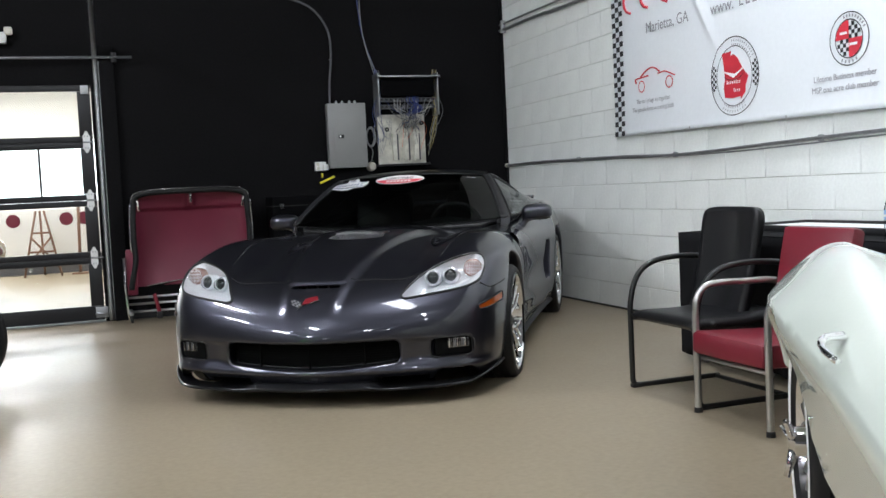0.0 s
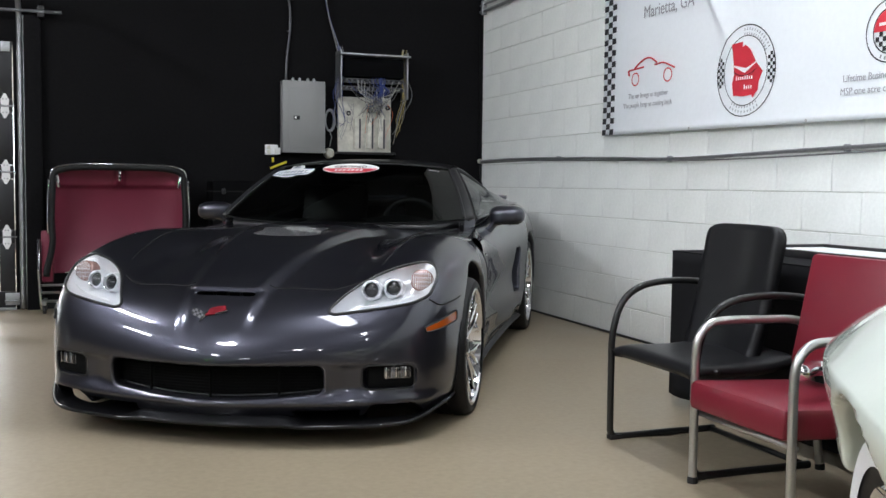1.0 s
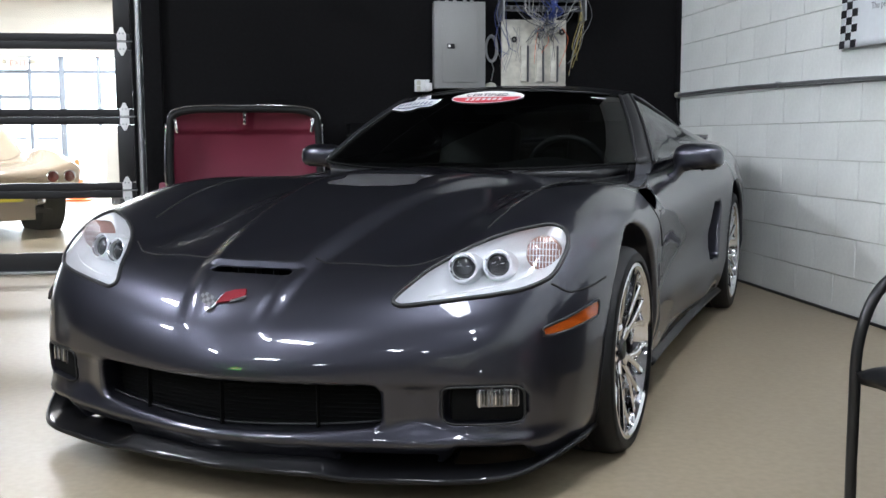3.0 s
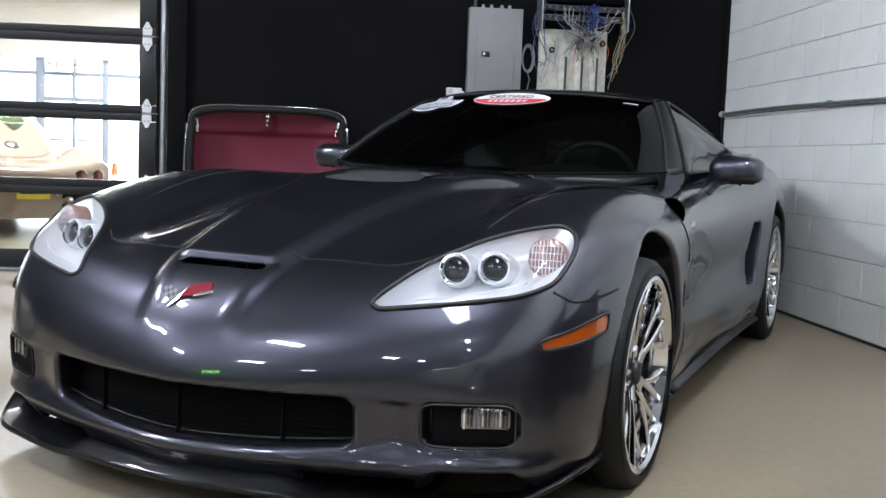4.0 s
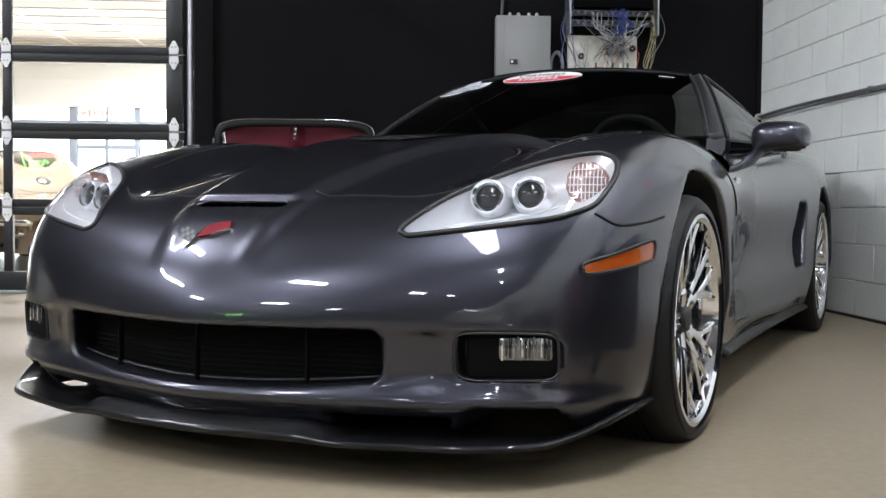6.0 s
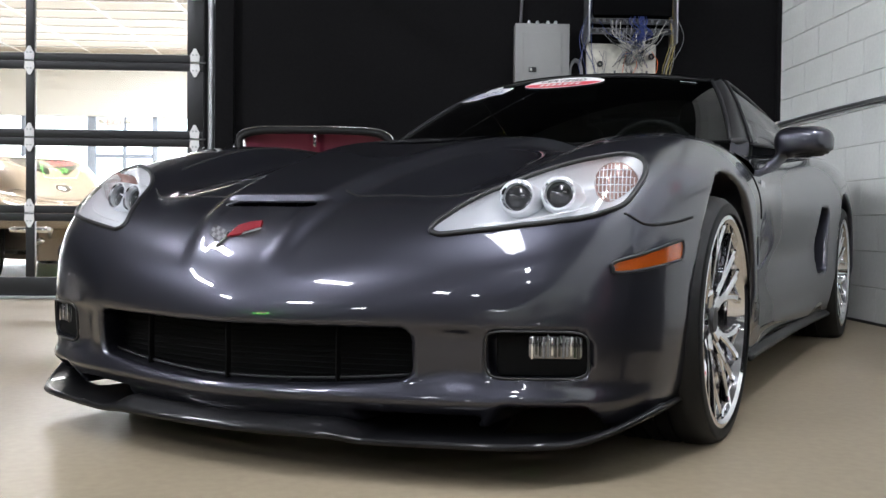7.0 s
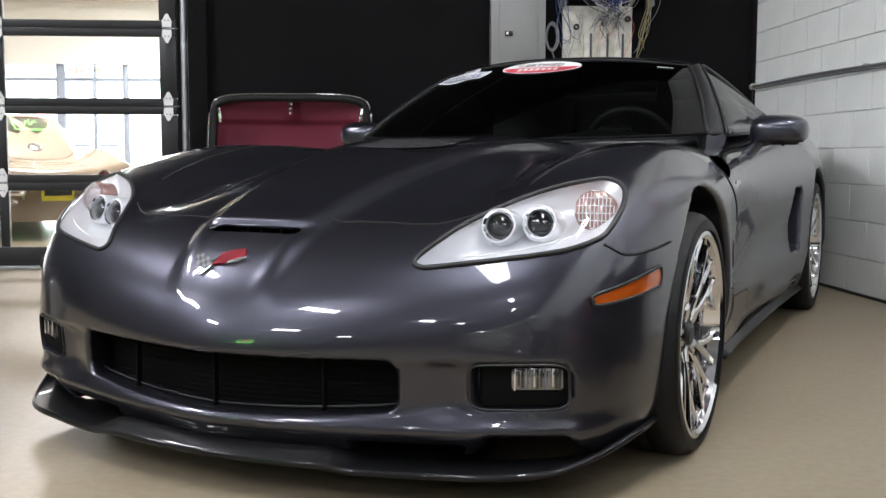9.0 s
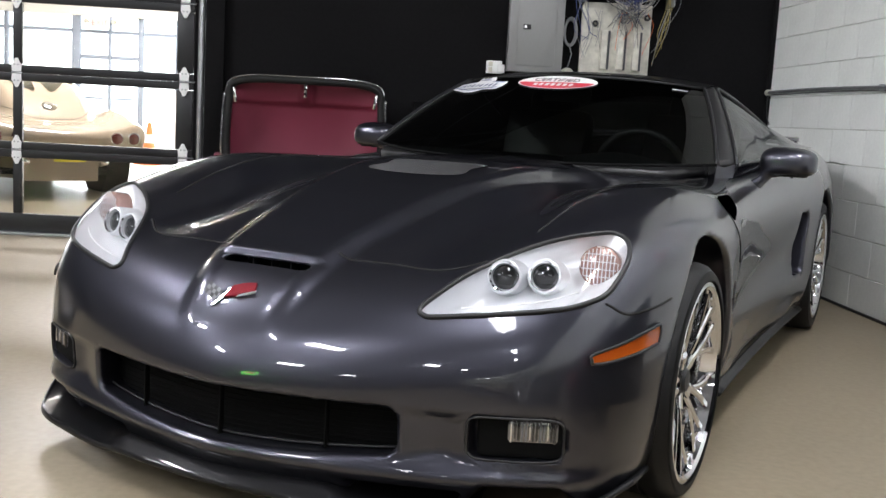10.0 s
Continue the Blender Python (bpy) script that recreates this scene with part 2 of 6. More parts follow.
def curve_points(pts, n):
    """A smooth line (Catmull-Rom) through a few points."""
    p = [Vector(q) for q in pts]
    p = [2 * p[0] - p[1]] + p + [2 * p[-1] - p[-2]]
    out = []
    for i in range(1, len(p) - 2):
        for k in range(n):
            t = k / n
            a, b, c, d = p[i - 1:i + 3]
            out.append(0.5 * (2 * b + (c - a) * t + (2 * a - 5 * b + 4 * c - d) * t * t + (3 * b - a - 3 * c + d) * t ** 3))
    return out + [p[-2]]


def tube_data(points, r, n=10, closed=False):
    """Vertices and faces of a round tube along points; r is one radius or a radius a point."""
    pts = [Vector(q) for q in points]
    rs = r if isinstance(r, (list, tuple)) else [r] * len(pts)
    verts, faces = [], []
    up = Vector((0, 0, 1))
    for i, q in enumerate(pts):
        a, b = pts[max(i - 1, 0)], pts[min(i + 1, len(pts) - 1)]
        if closed:
            a, b = pts[i - 1], pts[(i + 1) % len(pts)]
        d = (b - a).normalized()
        s = d.cross(up)
        if s.length < 0.05:
            s = d.cross(Vector((0, 1, 0.01)))
        s.normalize()
        up = s.cross(d).normalized()
        for k in range(n):
            a2 = 2 * math.pi * k / n
            verts.append(q + (s * math.cos(a2) + up * math.sin(a2)) * rs[i])
    loops = len(pts) if closed else len(pts) - 1
    for i in range(loops):
        j = (i + 1) % len(pts)
        for k in range(n):
            k2 = (k + 1) % n
            faces.append((i * n + k, i * n + k2, j * n + k2, j * n + k))
    if not closed:
        faces.append(tuple(reversed(range(n))))
        faces.append(tuple(range((len(pts) - 1) * n, len(pts) * n)))
    return verts, faces


def tube(name, points, r, material, parent=None, label="", n=10, closed=False, m=None):
    v, f = tube_data(points, r, n, closed)
    return part_mesh(name, v, f, material, parent, label, m=m)


def lathe_data(profile, n=48, cap=False):
    """A profile of (radius, height) turned about z."""
    verts, faces = [], []
    for r, z in profile:
        for k in range(n):
            a = 2 * math.pi * k / n
            verts.append((r * math.cos(a), r * math.sin(a), z))
    for i in range(len(profile) - 1):
        for k in range(n):
            k2 = (k + 1) % n
            faces.append((i * n + k, i * n + k2, (i + 1) * n + k2, (i + 1) * n + k))
    if cap:
        faces.append(tuple(reversed(range(n))))
        faces.append(tuple(range((len(profile) - 1) * n, len(profile) * n)))
    return verts, faces


def lathe(name, profile, material, parent=None, label="", n=48, m=None, cap=False, sharp=True):
    v, f = lathe_data(profile, n, cap)
    ob = part_mesh(name, v, f, material, parent, label, m=m)
    if sharp:
        ob.data.set_sharp_from_angle(angle=radians(35))
    return ob


def sheet(name, fn, nu, nv, material, parent=None, label="", thick=0.0, m=None, flip=False):
    """A sheet fn(u, v) -> point, with thickness when asked for."""
    verts = [Vector(fn(i / nu, j / nv)) for j in range(nv + 1) for i in range(nu + 1)]
    w = nu + 1
    faces = [(j * w + i, j * w + i + 1, (j + 1) * w + i + 1, (j + 1) * w + i) for j in range(nv) for i in range(nu)]
    if flip:
        faces = [tuple(reversed(f)) for f in faces]
    ob = part_mesh(name, verts, faces, material, parent, label, m=m)
    if thick:
        md = ob.modifiers.new("thickness", "SOLIDIFY")
        md.thickness, md.offset = thick, -1
    return ob


def letters(name, text, size, material, m, parent, depth=0.002, align="LEFT", sx=1.0):
    cu = bpy.data.curves.new(name, "FONT")
    cu.body, cu.size, cu.extrude, cu.align_x = text, size, depth, align
    tmp = bpy.data.objects.new("tmp", cu)
    scene.collection.objects.link(tmp)
    me = bpy.data.meshes.new_from_object(tmp.evaluated_get(bpy.context.evaluated_depsgraph_get()))
    bpy.data.objects.remove(tmp)
    me.materials.clear()
    me.materials.append(material)
    ob = new(name, me)
    ob.parent = parent
    ob.matrix_basis = m @ Matrix.Diagonal((sx, 1, 1, 1))
    return ob


# smooth solids from distance functions, meshed on a grid and pulled on to the true surface
def smax(a, b, k):
    h = np.maximum(k - np.abs(a - b), 0.0)
    return np.maximum(a, b) + h * h / (4 * k)


def smin(a, b, k):
    return -smax(-a, -b, k)


def step(x):
    x = np.clip(x, 0.0, 1.0)
    return x * x * (3 - 2 * x)


def spline(xs, ys):
    """A natural cubic spline through a few points."""
    xs, ys = np.array(xs, float), np.array(ys, float)
    n, h = len(xs), np.diff(xs)
    a, r = np.eye(n), np.zeros(n)
    for i in range(1, n - 1):
        a[i, i - 1], a[i, i], a[i, i + 1] = h[i - 1], 2 * (h[i - 1] + h[i]), h[i]
        r[i] = 6 * ((ys[i + 1] - ys[i]) / h[i] - (ys[i] - ys[i - 1]) / h[i - 1])
    m2 = np.linalg.solve(a, r)
    grid = np.linspace(xs[0], xs[-1], 2000)
    k = np.clip(np.searchsorted(xs, grid) - 1, 0, n - 2)
    d0, d1 = xs[k + 1] - grid, grid - xs[k]
    val = (m2[k] * d0 ** 3 + m2[k + 1] * d1 ** 3) / (6 * h[k]) + (ys[k] / h[k] - m2[k] * h[k] / 6) * d0 + (ys[k + 1] / h[k] - m2[k + 1] * h[k] / 6) * d1
    return lambda x: np.interp(x, grid, val)


def gradient(f, p, e=1e-3):
    g = np.empty_like(p)
    for i in range(3):
        d = np.zeros(3)
        d[i] = e
        q, r = p + d, p - d
        g[:, i] = (f(q[:, 0], q[:, 1], q[:, 2]) - f(r[:, 0], r[:, 1], r[:, 2])) / (2 * e)
    return g


def solid(f, lo, hi, h, pull=4):
    """Vertices, quads and normals of the surface f = 0 (inside: f < 0), by surface nets."""
    ax = [np.arange(lo[i], hi[i] + h, h) for i in range(3)]
    X, Y, Z = np.meshgrid(*ax, indexing="ij")
    V = f(X, Y, Z)
    S = V < 0
    nx, ny, nz = V.shape
    corner = [(i, j, k) for i in (0, 1) for j in (0, 1) for k in (0, 1)]
    cnt = sum(S[i:nx - 1 + i, j:ny - 1 + j, k:nz - 1 + k].astype(np.int8) for i, j, k in corner)
    ci = np.argwhere((cnt > 0) & (cnt < 8))
    ids = -np.ones((nx - 1, ny - 1, nz - 1), int)
    ids[tuple(ci.T)] = np.arange(len(ci))
    acc, num = np.zeros((len(ci), 3)), np.zeros(len(ci))
    for a in corner:
        for axis in range(3):
            if a[axis]:
                continue
            b = list(a)
            b[axis] = 1
            va, vb = V[tuple((ci + a).T)], V[tuple((ci + b).T)]
            cross = (va < 0) != (vb < 0)
            t = np.where(cross, va / np.where(cross, va - vb, 1), 0)
            q = np.array(a, float) + np.zeros((len(ci), 3))
            q[:, axis] += t
            acc[cross] += q[cross]
            num[cross] += 1
    P = np.array(lo) + (ci + acc / num[:, None]) * h
    quads = []
    for axis in range(3):
        o1, o2 = [(1, 2), (2, 0), (0, 1)][axis]
        sl_a, sl_b = [slice(None)] * 3, [slice(None)] * 3
        sl_a[axis], sl_b[axis] = slice(0, -1), slice(1, None)
        sa, sb = S[tuple(sl_a)], S[tuple(sl_b)]
        e = np.argwhere(sa != sb)
        e = e[(e[:, o1] > 0) & (e[:, o2] > 0) & (e[:, o1] < V.shape[o1] - 1) & (e[:, o2] < V.shape[o2] - 1)]
        d1, d2 = np.zeros(3, int), np.zeros(3, int)
        d1[o1], d2[o2] = 1, 1
        q = np.stack([ids[tuple((e - d1 - d2).T)], ids[tuple((e - d2).T)], ids[tuple(e.T)], ids[tuple((e - d1).T)]], 1)
        flip = ~sa[tuple(e.T)]
        q[flip] = q[flip][:, ::-1]
        quads.append(q)
    Q = np.concatenate(quads)
    for _ in range(pull):
        g = gradient(f, P)
        n2 = (g * g).sum(1) + 1e-9
        move = -(f(P[:, 0], P[:, 1], P[:, 2]) / n2)[:, None] * g
        P = P + np.clip(move, -h * 0.5, h * 0.5)
    g = gradient(f, P, 2e-3)
    N = g / (np.linalg.norm(g, axis=1)[:, None] + 1e-9)
    return P, Q, N


def solid_part(name, f, lo, hi, h, material, parent=None, label="", m=None):
    P, Q, N = solid(f, lo, hi, h)
    return part_mesh(name, P.tolist(), Q.tolist(), material, parent, label, normals=N.tolist(), m=m)


def split_parts(P, Q, N, chooser, names, parent, h_mats, labels):
    """The faces of one solid, shared out among panels by the place of each face's middle."""
    mid = P[Q].mean(1)
    which = chooser(mid)
    made = []
    for i, name in enumerate(names):
        q = Q[which == i]
        used, inv = np.unique(q, return_inverse=True)
        made.append(part_mesh(name, P[used].tolist(), inv.reshape(q.shape).tolist(), h_mats[i], parent, labels[i], normals=N[used].tolist()))
    return made


def drop_on(f, p, way, reach=0.6, steps=60):
    """Moves points p along way until they meet the surface f = 0."""
    p = np.array(p, float)
    way = np.array(way, float) / np.linalg.norm(way)
    lo_, hi_ = np.zeros(len(p)), np.full(len(p), reach)
    ts = np.linspace(0, reach, steps)
    vals = np.stack([f(*(p + way * t).T) for t in ts])
    first = np.argmax(vals < 0, axis=0)
    hi_, lo_ = ts[first], ts[np.maximum(first - 1, 0)]
    for _ in range(25):
        mid_ = (lo_ + hi_) / 2
        inside = f(*(p + way * mid_[:, None]).T) < 0
        hi_, lo_ = np.where(inside, mid_, hi_), np.where(inside, lo_, mid_)
    return p + way * ((lo_ + hi_) / 2)[:, None]


def patch_on(name, f, outline, frame3, material, parent, lift=0.003, n=26, label="", reach=0.6, dome=0.0, power=2):
    """A patch with a closed outline (points in the plane of frame3: origin, across, up, way), laid on the surface f = 0."""
    o, ax, ay, way = [np.array(v, float) for v in frame3]
    out = np.array(outline, float)
    cen = out.mean(0)
    rings = [cen[None]] + [cen + (out - cen) * (k / n) ** 0.8 for k in range(1, n + 1)]
    flat = np.concatenate(rings)
    p = o + flat[:, :1] * ax + flat[:, 1:2] * ay
    q = drop_on(f, p, way, reach)
    g = gradient(f, q, 2e-3)
    g /= np.linalg.norm(g, axis=1)[:, None] + 1e-9
    rad = np.concatenate([[0.0]] + [np.full(len(out), (k / n) ** 0.8) for k in range(1, n + 1)])
    q = q + g * (lift + dome * (1 - rad ** power))[:, None]
    m_ = len(out)
    faces = [(0, 1 + k, 1 + (k + 1) % m_) for k in range(m_)]
    for r in range(n - 1):
        for k in range(m_):
            a, b = 1 + r * m_ + k, 1 + r * m_ + (k + 1) % m_
            faces.append((a, a + m_, b + m_, b))
    ob = part_mesh(name, q.tolist(), faces, material, parent, label, normals=g.tolist() if abs(dome) < 0.01 else None)
    return ob, q[-m_:], g[-m_:]


def line_on(name, f, pts, way, r, material, parent, lift=0.0, n=10, closed=False, label="", reach=0.6, sub=8):
    """A thin line (a gap or a bead) along the surface f = 0."""
    p = np.array([tuple(v) for v in curve_points(pts, sub)])
    q = drop_on(f, p, way, reach)
    g = gradient(f, q, 2e-3)
    g /= np.linalg.norm(g, axis=1)[:, None] + 1e-9
    return tube(name, (q + g * lift).tolist(), r, material, parent, label, n=6, closed=closed)


def rounded(pts, n):
    """A closed smooth outline through a few corner points."""
    p = [Vector((*q, 0)) for q in pts]
    m_ = len(p)
    out = []
    for i in range(m_):
        a, b, c, d = p[i - 1], p[i], p[(i + 1) % m_], p[(i + 2) % m_]
        for k in range(n):
            t = k / n
            v = 0.5 * (2 * b + (c - a) * t + (2 * a - 5 * b + 4 * c - d) * t * t + (3 * b - a - 3 * c + d) * t ** 3)
            out.append((v.x, v.y))
    return out

# ---- the room: floor, walls, ceiling ----
def slab(name, size, place, material, label, category, bevel=0.0):
    ob = box(name, size, (0, 0, 0), material, bevel=bevel)
    ob.matrix_world = at_room(*place)
    return tagged(ob, label, category, kind="structure")


slab("floor", (19.0, 36.6, 0.2), (-7.5, -6.3, -0.1), M_FLOOR, "sealed tan concrete floor with cloudy stains and soft gloss", "floor")
DOOR_L, DOOR_R, DOOR_H = -7.75, -4.17, 2.2
slab("wall_back", (4.3, 0.25, CEIL), (-2.02, 0.127, CEIL / 2), M_BLACKWALL, "matt black painted wall behind the grey car", "wall")
slab("wall_back_left", (8.5, 0.25, CEIL), (DOOR_L - 4.25, 0.127, CEIL / 2), M_BLACKWALL, "matt black painted wall beside the glazed door", "wall")
slab("wall_back_lintel", (DOOR_R - DOOR_L, 0.25, CEIL - DOOR_H), ((DOOR_L + DOOR_R) / 2, 0.127, (CEIL + DOOR_H) / 2), M_BLACKWALL, "matt black wall over the glazed sectional door", "wall")
slab("wall_front", (19.0, 0.25, CEIL), (-7.5, -24.3, CEIL / 2), M_HALLWALL, "plain dark wall closing the hall behind the camera", "wall")
slab("wall_left", (0.25, 24.5, CEIL), (-16.2, -12.0, CEIL / 2), M_HALLWALL, "plain dark side wall of the hall", "wall")
slab("ceiling", (17.0, 24.8, 0.2), (-7.9, -12.1, CEIL + 0.1), M_DARKCEIL, "grey painted ceiling of the hall", "ceiling")
# thin black strips along the foot of both walls
slab("baseboard", (3.95, 0.012, 0.05), (-2.1, -0.006, 0.025), M_BLACK, "thin black skirting along the black wall", "skirting")
slab("trim_floor_strip", (0.014, 8.0, 0.016), (-0.047, -4.02, 0.008), M_BLACK, "thin black strip where the block wall meets the floor", "trim", 0.004)
# the door's black side post and the furred strip beside it
slab("trim_door_post", (0.13, 0.06, 2.55), (-4.02, -0.03, 1.275), M_BLACKWALL, "black timber post beside the glazed door", "trim", 0.004)
slab("trim_corner", (0.035, 0.03, CEIL), (-0.05, -0.016, CEIL / 2), M_BLACKWALL, "black strip in the corner of the two walls", "trim", 0.003)

# white block wall: core with recessed joints; the blocks come last in the file
BLOCK_H, BLOCK_L, JOINT = 0.2095, 0.4325, 0.006
wall_right = slab("wall_right", (0.2, 24.3, CEIL), (0.072, -12.05, CEIL / 2), M_MORTAR, "white painted concrete block wall with a banner", "wall")

# strip lights under the ceiling
def strip_light():
    ob = thing("strip_light", at_room(*STRIPS[0][:2], CEIL), "white fluorescent strip light under the grey ceiling", "light", "strip lights")
    box("housing", (0.28, 1.25, 0.09), (0, 0, -0.045), M_WHITE, ob, bevel=0.01)
    for s in (-0.07, 0.07):
        tube("tube", [(s, -0.58, -0.125), (s, 0.58, -0.125)], 0.013, M_TUBE, ob, n=8)
    for s in (-0.6, 0.6):
        box("lamp_holder", (0.22, 0.02, 0.06), (0, s, -0.12), M_WHITE, ob)
    return ob


first_strip = strip_light()
for sx, sy, watts, long_, wide in STRIPS[1:]:
    copy_thing(first_strip, at_room(sx, sy, CEIL))

# ---- glazed sectional door ----
SECT = [0.02, 0.603, 1.137, 1.675, 2.2]
MULL = [-4.235, -5.385, -6.535, -7.685]


def sectional_door():
    door = thing("door_1", at_room(0, 0.03, 0), "black aluminium sectional door with clear glass panes, closed", "door", kind="structure")
    w = DOOR_R - DOOR_L
    for i in range(4):
        z0, z1 = SECT[i] + 0.0006, SECT[i + 1] - 0.0006
        low = 0.13 if i == 0 else 0.055
        box("bottom_rail", (w - 0.012, 0.05, low), ((DOOR_L + DOOR_R) / 2, 0, z0 + low / 2), M_DOORFRAME, door, bevel=0.003)
        box("top_rail", (w - 0.012, 0.05, 0.055), ((DOOR_L + DOOR_R) / 2, 0, z1 - 0.0275), M_DOORFRAME, door, bevel=0.003)
        for k, x in enumerate(MULL):
            wide = 0.115 if k in (0, 3) else 0.06
            box("stile", (wide, 0.046, z1 - z0 - 0.06 - low), (x, 0.001, (z0 + low + z1 - 0.055) / 2), M_DOORFRAME, door, bevel=0.003)
        for k in range(3):
            x = (MULL[k] + MULL[k + 1]) / 2
            pane = box("pane", (1.15 - 0.06, 0.006, z1 - z0 - 0.05 - low), (x, 0.004, (z0 + low + z1 - 0.055) / 2), M_PANE, door, "clear glass pane")
            pane.visible_shadow = False
    # hinges: two white leaves and a pin at every section joint
    for z in SECT[1:4]:
        for k, x in enumerate(MULL):
            hinge = part("hinge", hinge_leaf(), M_WHITE, door, "white painted steel hinge", m=pose(x, -0.034, z))
            tube("pin", [(-0.035, -0.004, 0), (0.075 if k == 0 else 0.035, -0.004, 0)], 0.006, M_GALV, hinge, n=8)
            for s in (-0.055, 0.055):
                for q in (-0.012, 0.012):
                    lathe("bolt", [(0.006, 0), (0.006, 0.004), (0.0, 0.004)], M_GALV, hinge, n=8, m=pose(q, -0.006, s, 90, 0, 0))
    box("corner_bracket", (0.11, 0.008, 0.1), (-4.2, -0.032, 0.09), M_GALV, door, "galvanised bottom corner bracket", bevel=0.002)
    tube("roller_pin", [(-4.26, -0.05, 0.075), (-4.12, -0.05, 0.075)], 0.008, M_GALV, door)
    box("top_bracket", (0.07, 0.01, 0.08), (-4.225, -0.032, 2.155), M_GALV, door, "galvanised top roller bracket", bevel=0.002)
    box("threshold", (w, 0.08, 0.02), ((DOOR_L + DOOR_R) / 2, -0.03, 0.01), M_GALV, door, "worn metal threshold strip", bevel=0.003)
    return door


def hinge_leaf():
    """Two pointed leaves, back to back, 4 mm thick."""
    bm = bmesh.new()
    for s in (1, -1):
        ring = [(-0.03, 0.008), (0.03, 0.008), (0.034, 0.05), (0.02, 0.075), (0.008, 0.1), (-0.008, 0.1), (-0.02, 0.075), (-0.034, 0.05)]
        front = [bm.verts.new((x, -0.006, s * z)) for x, z in ring]
        back = [bm.verts.new((x, 0.002, s * z)) for x, z in ring]
        bm.faces.new(front if s > 0 else list(reversed(front)))
        n = len(ring)
        for i in range(n):
            j = (i + 1) % n
            quad = (front[j], front[i], back[i], back[j])
            bm.faces.new(quad if s > 0 else tuple(reversed(quad)))
    return bm


sectional_door()


def door_track():
    ob = thing("door_track", at_room(-4.118, 0, 0), "galvanised vertical roller track beside the glazed door", "door track")
    rail = curve_points([(0, -0.03, 0.01), (0, -0.03, 0.8), (0, -0.03, 1.6), (0, -0.03, 2.2), (0.0, -0.12, 2.5), (0, -0.5, 2.72), (0, -1.2, 2.78), (0, -3.0, 2.8)], 8)
    tube("rail", rail, 0.021, M_GALV, ob, n=8)
    tube("outer_rail", [p + Vector((0.032, 0.006, 0)) for p in rail[:30]], 0.009, M_GALV, ob, n=8)
    for z in (0.35, 0.95, 1.55, 2.1):
        box("bracket", (0.07, 0.03, 0.04), (0.012, -0.012, z), M_GALV, ob, bevel=0.003)
        lathe("bolt", [(0.009, 0), (0.009, 0.007), (0, 0.008)], M_GALV, ob, n=8, m=pose(0.03, -0.03, z, 90, 0, 0))
    return ob


door_track()
shaft = thing("door_spring_shaft", at_room(0, -0.09, 2.44), "thin grey steel shaft over the glazed door", "shaft")
tube("shaft", [(-3.79, 0, 0), (-8.0, 0, -0.01)], 0.013, M_GALV, shaft)
for x in (-3.95, -5.9, -7.9):
    box("bearing_plate", (0.05, 0.1, 0.09), (x, 0.04, 0), M_BLACK, shaft, bevel=0.004)
lamp_box = thing("emergency_light", at_room(-4.93, -0.05, 2.62), "small white emergency light on the black wall", "emergency light")
box("body", (0.16, 0.09, 0.1), (0, 0, 0), M_WHITE, lamp_box, bevel=0.012)
box("lamp_head", (0.07, 0.06, 0.07), (0.1, -0.02, 0.06), M_CREAM, lamp_box, bevel=0.015)

# ---- on the black wall ----
def breaker_panel():
    ob = thing("breaker_panel", at_room(-1.785, -0.06, 1.66), "grey enamelled electrical breaker panel on the black wall", "breaker panel")
    box("cabinet", (0.385, 0.11, 0.635), (0, 0, 0), M_PANELGREY, ob, bevel=0.004)
    door = box("door", (0.27, 0.008, 0.53), (0.0, -0.061, -0.01), M_PANELGREY, ob, bevel=0.003)
    latch = box("latch", (0.055, 0.012, 0.035), (-0.07, -0.009, 0.0), M_BLACK, door, "dark latch plate", bevel=0.003)
    box("catch", (0.016, 0.008, 0.018), (-0.012, -0.008, 0), M_CHROME, latch)
    for x in (-0.09, -0.03, 0.045, 0.1):
        lathe("cable_gland", [(0.013, 0), (0.013, 0.022), (0.009, 0.022), (0.009, 0.03)], M_GALV, ob, n=12, m=pose(x, 0, 0.317))
    return ob


breaker_panel()
outlet = thing("wall_outlet", at_room(-2.06, -0.02, 1.365), "white plastic power outlet box beside the breaker panel", "outlet")
box("box", (0.11, 0.05, 0.09), (0, 0, 0), M_WHITE, outlet, bevel=0.006)
box("adapter", (0.05, 0.05, 0.06), (0.045, -0.045, -0.012), M_WHITE, outlet, bevel=0.008)
for s in (-0.02, 0.02):
    box("socket", (0.028, 0.004, 0.034), (-0.028, -0.027, s), M_CREAM, outlet, bevel=0.004)
tag = thing("yellow_tag", at_room(-2.0, -0.04, 1.23), "yellow plastic tag hanging under the outlet", "tag")
box("strip", (0.16, 0.006, 0.02), (0, 0, 0), M_YELLOW, tag, rot=(0, -22, 0), bevel=0.002)
box("plug", (0.02, 0.02, 0.045), (-0.05, 0, 0.045), M_YELLOW, tag, bevel=0.005)
coil = thing("cable_coil", at_room(-1.535, -0.04, 1.64), "coiled grey cable hanging on the black wall", "cable")
for i in range(3):
    tube("loop", [((0.035 + 0.006 * i) * math.cos(a), -0.01 * i, (0.085 + 0.008 * i) * math.sin(a)) for a in [k * math.pi / 12 for k in range(24)]], 0.0045, M_CABLE, coil, n=6, closed=True)
tube("tail", [(0, 0, -0.09), (0.02, 0, -0.15), (0.0, 0, -0.24)], 0.0045, M_CABLE, coil, n=6)
bell = thing("junction_cover", at_room(-1.535, -0.03, 1.345), "small round grey junction cover on the black wall", "junction box")
lathe("cover", [(0.0, 0.035), (0.03, 0.033), (0.045, 0.015), (0.048, -0.03)], M_CREAM, bell, n=20, m=pose(0, 0, 0, 90, 0, 0))


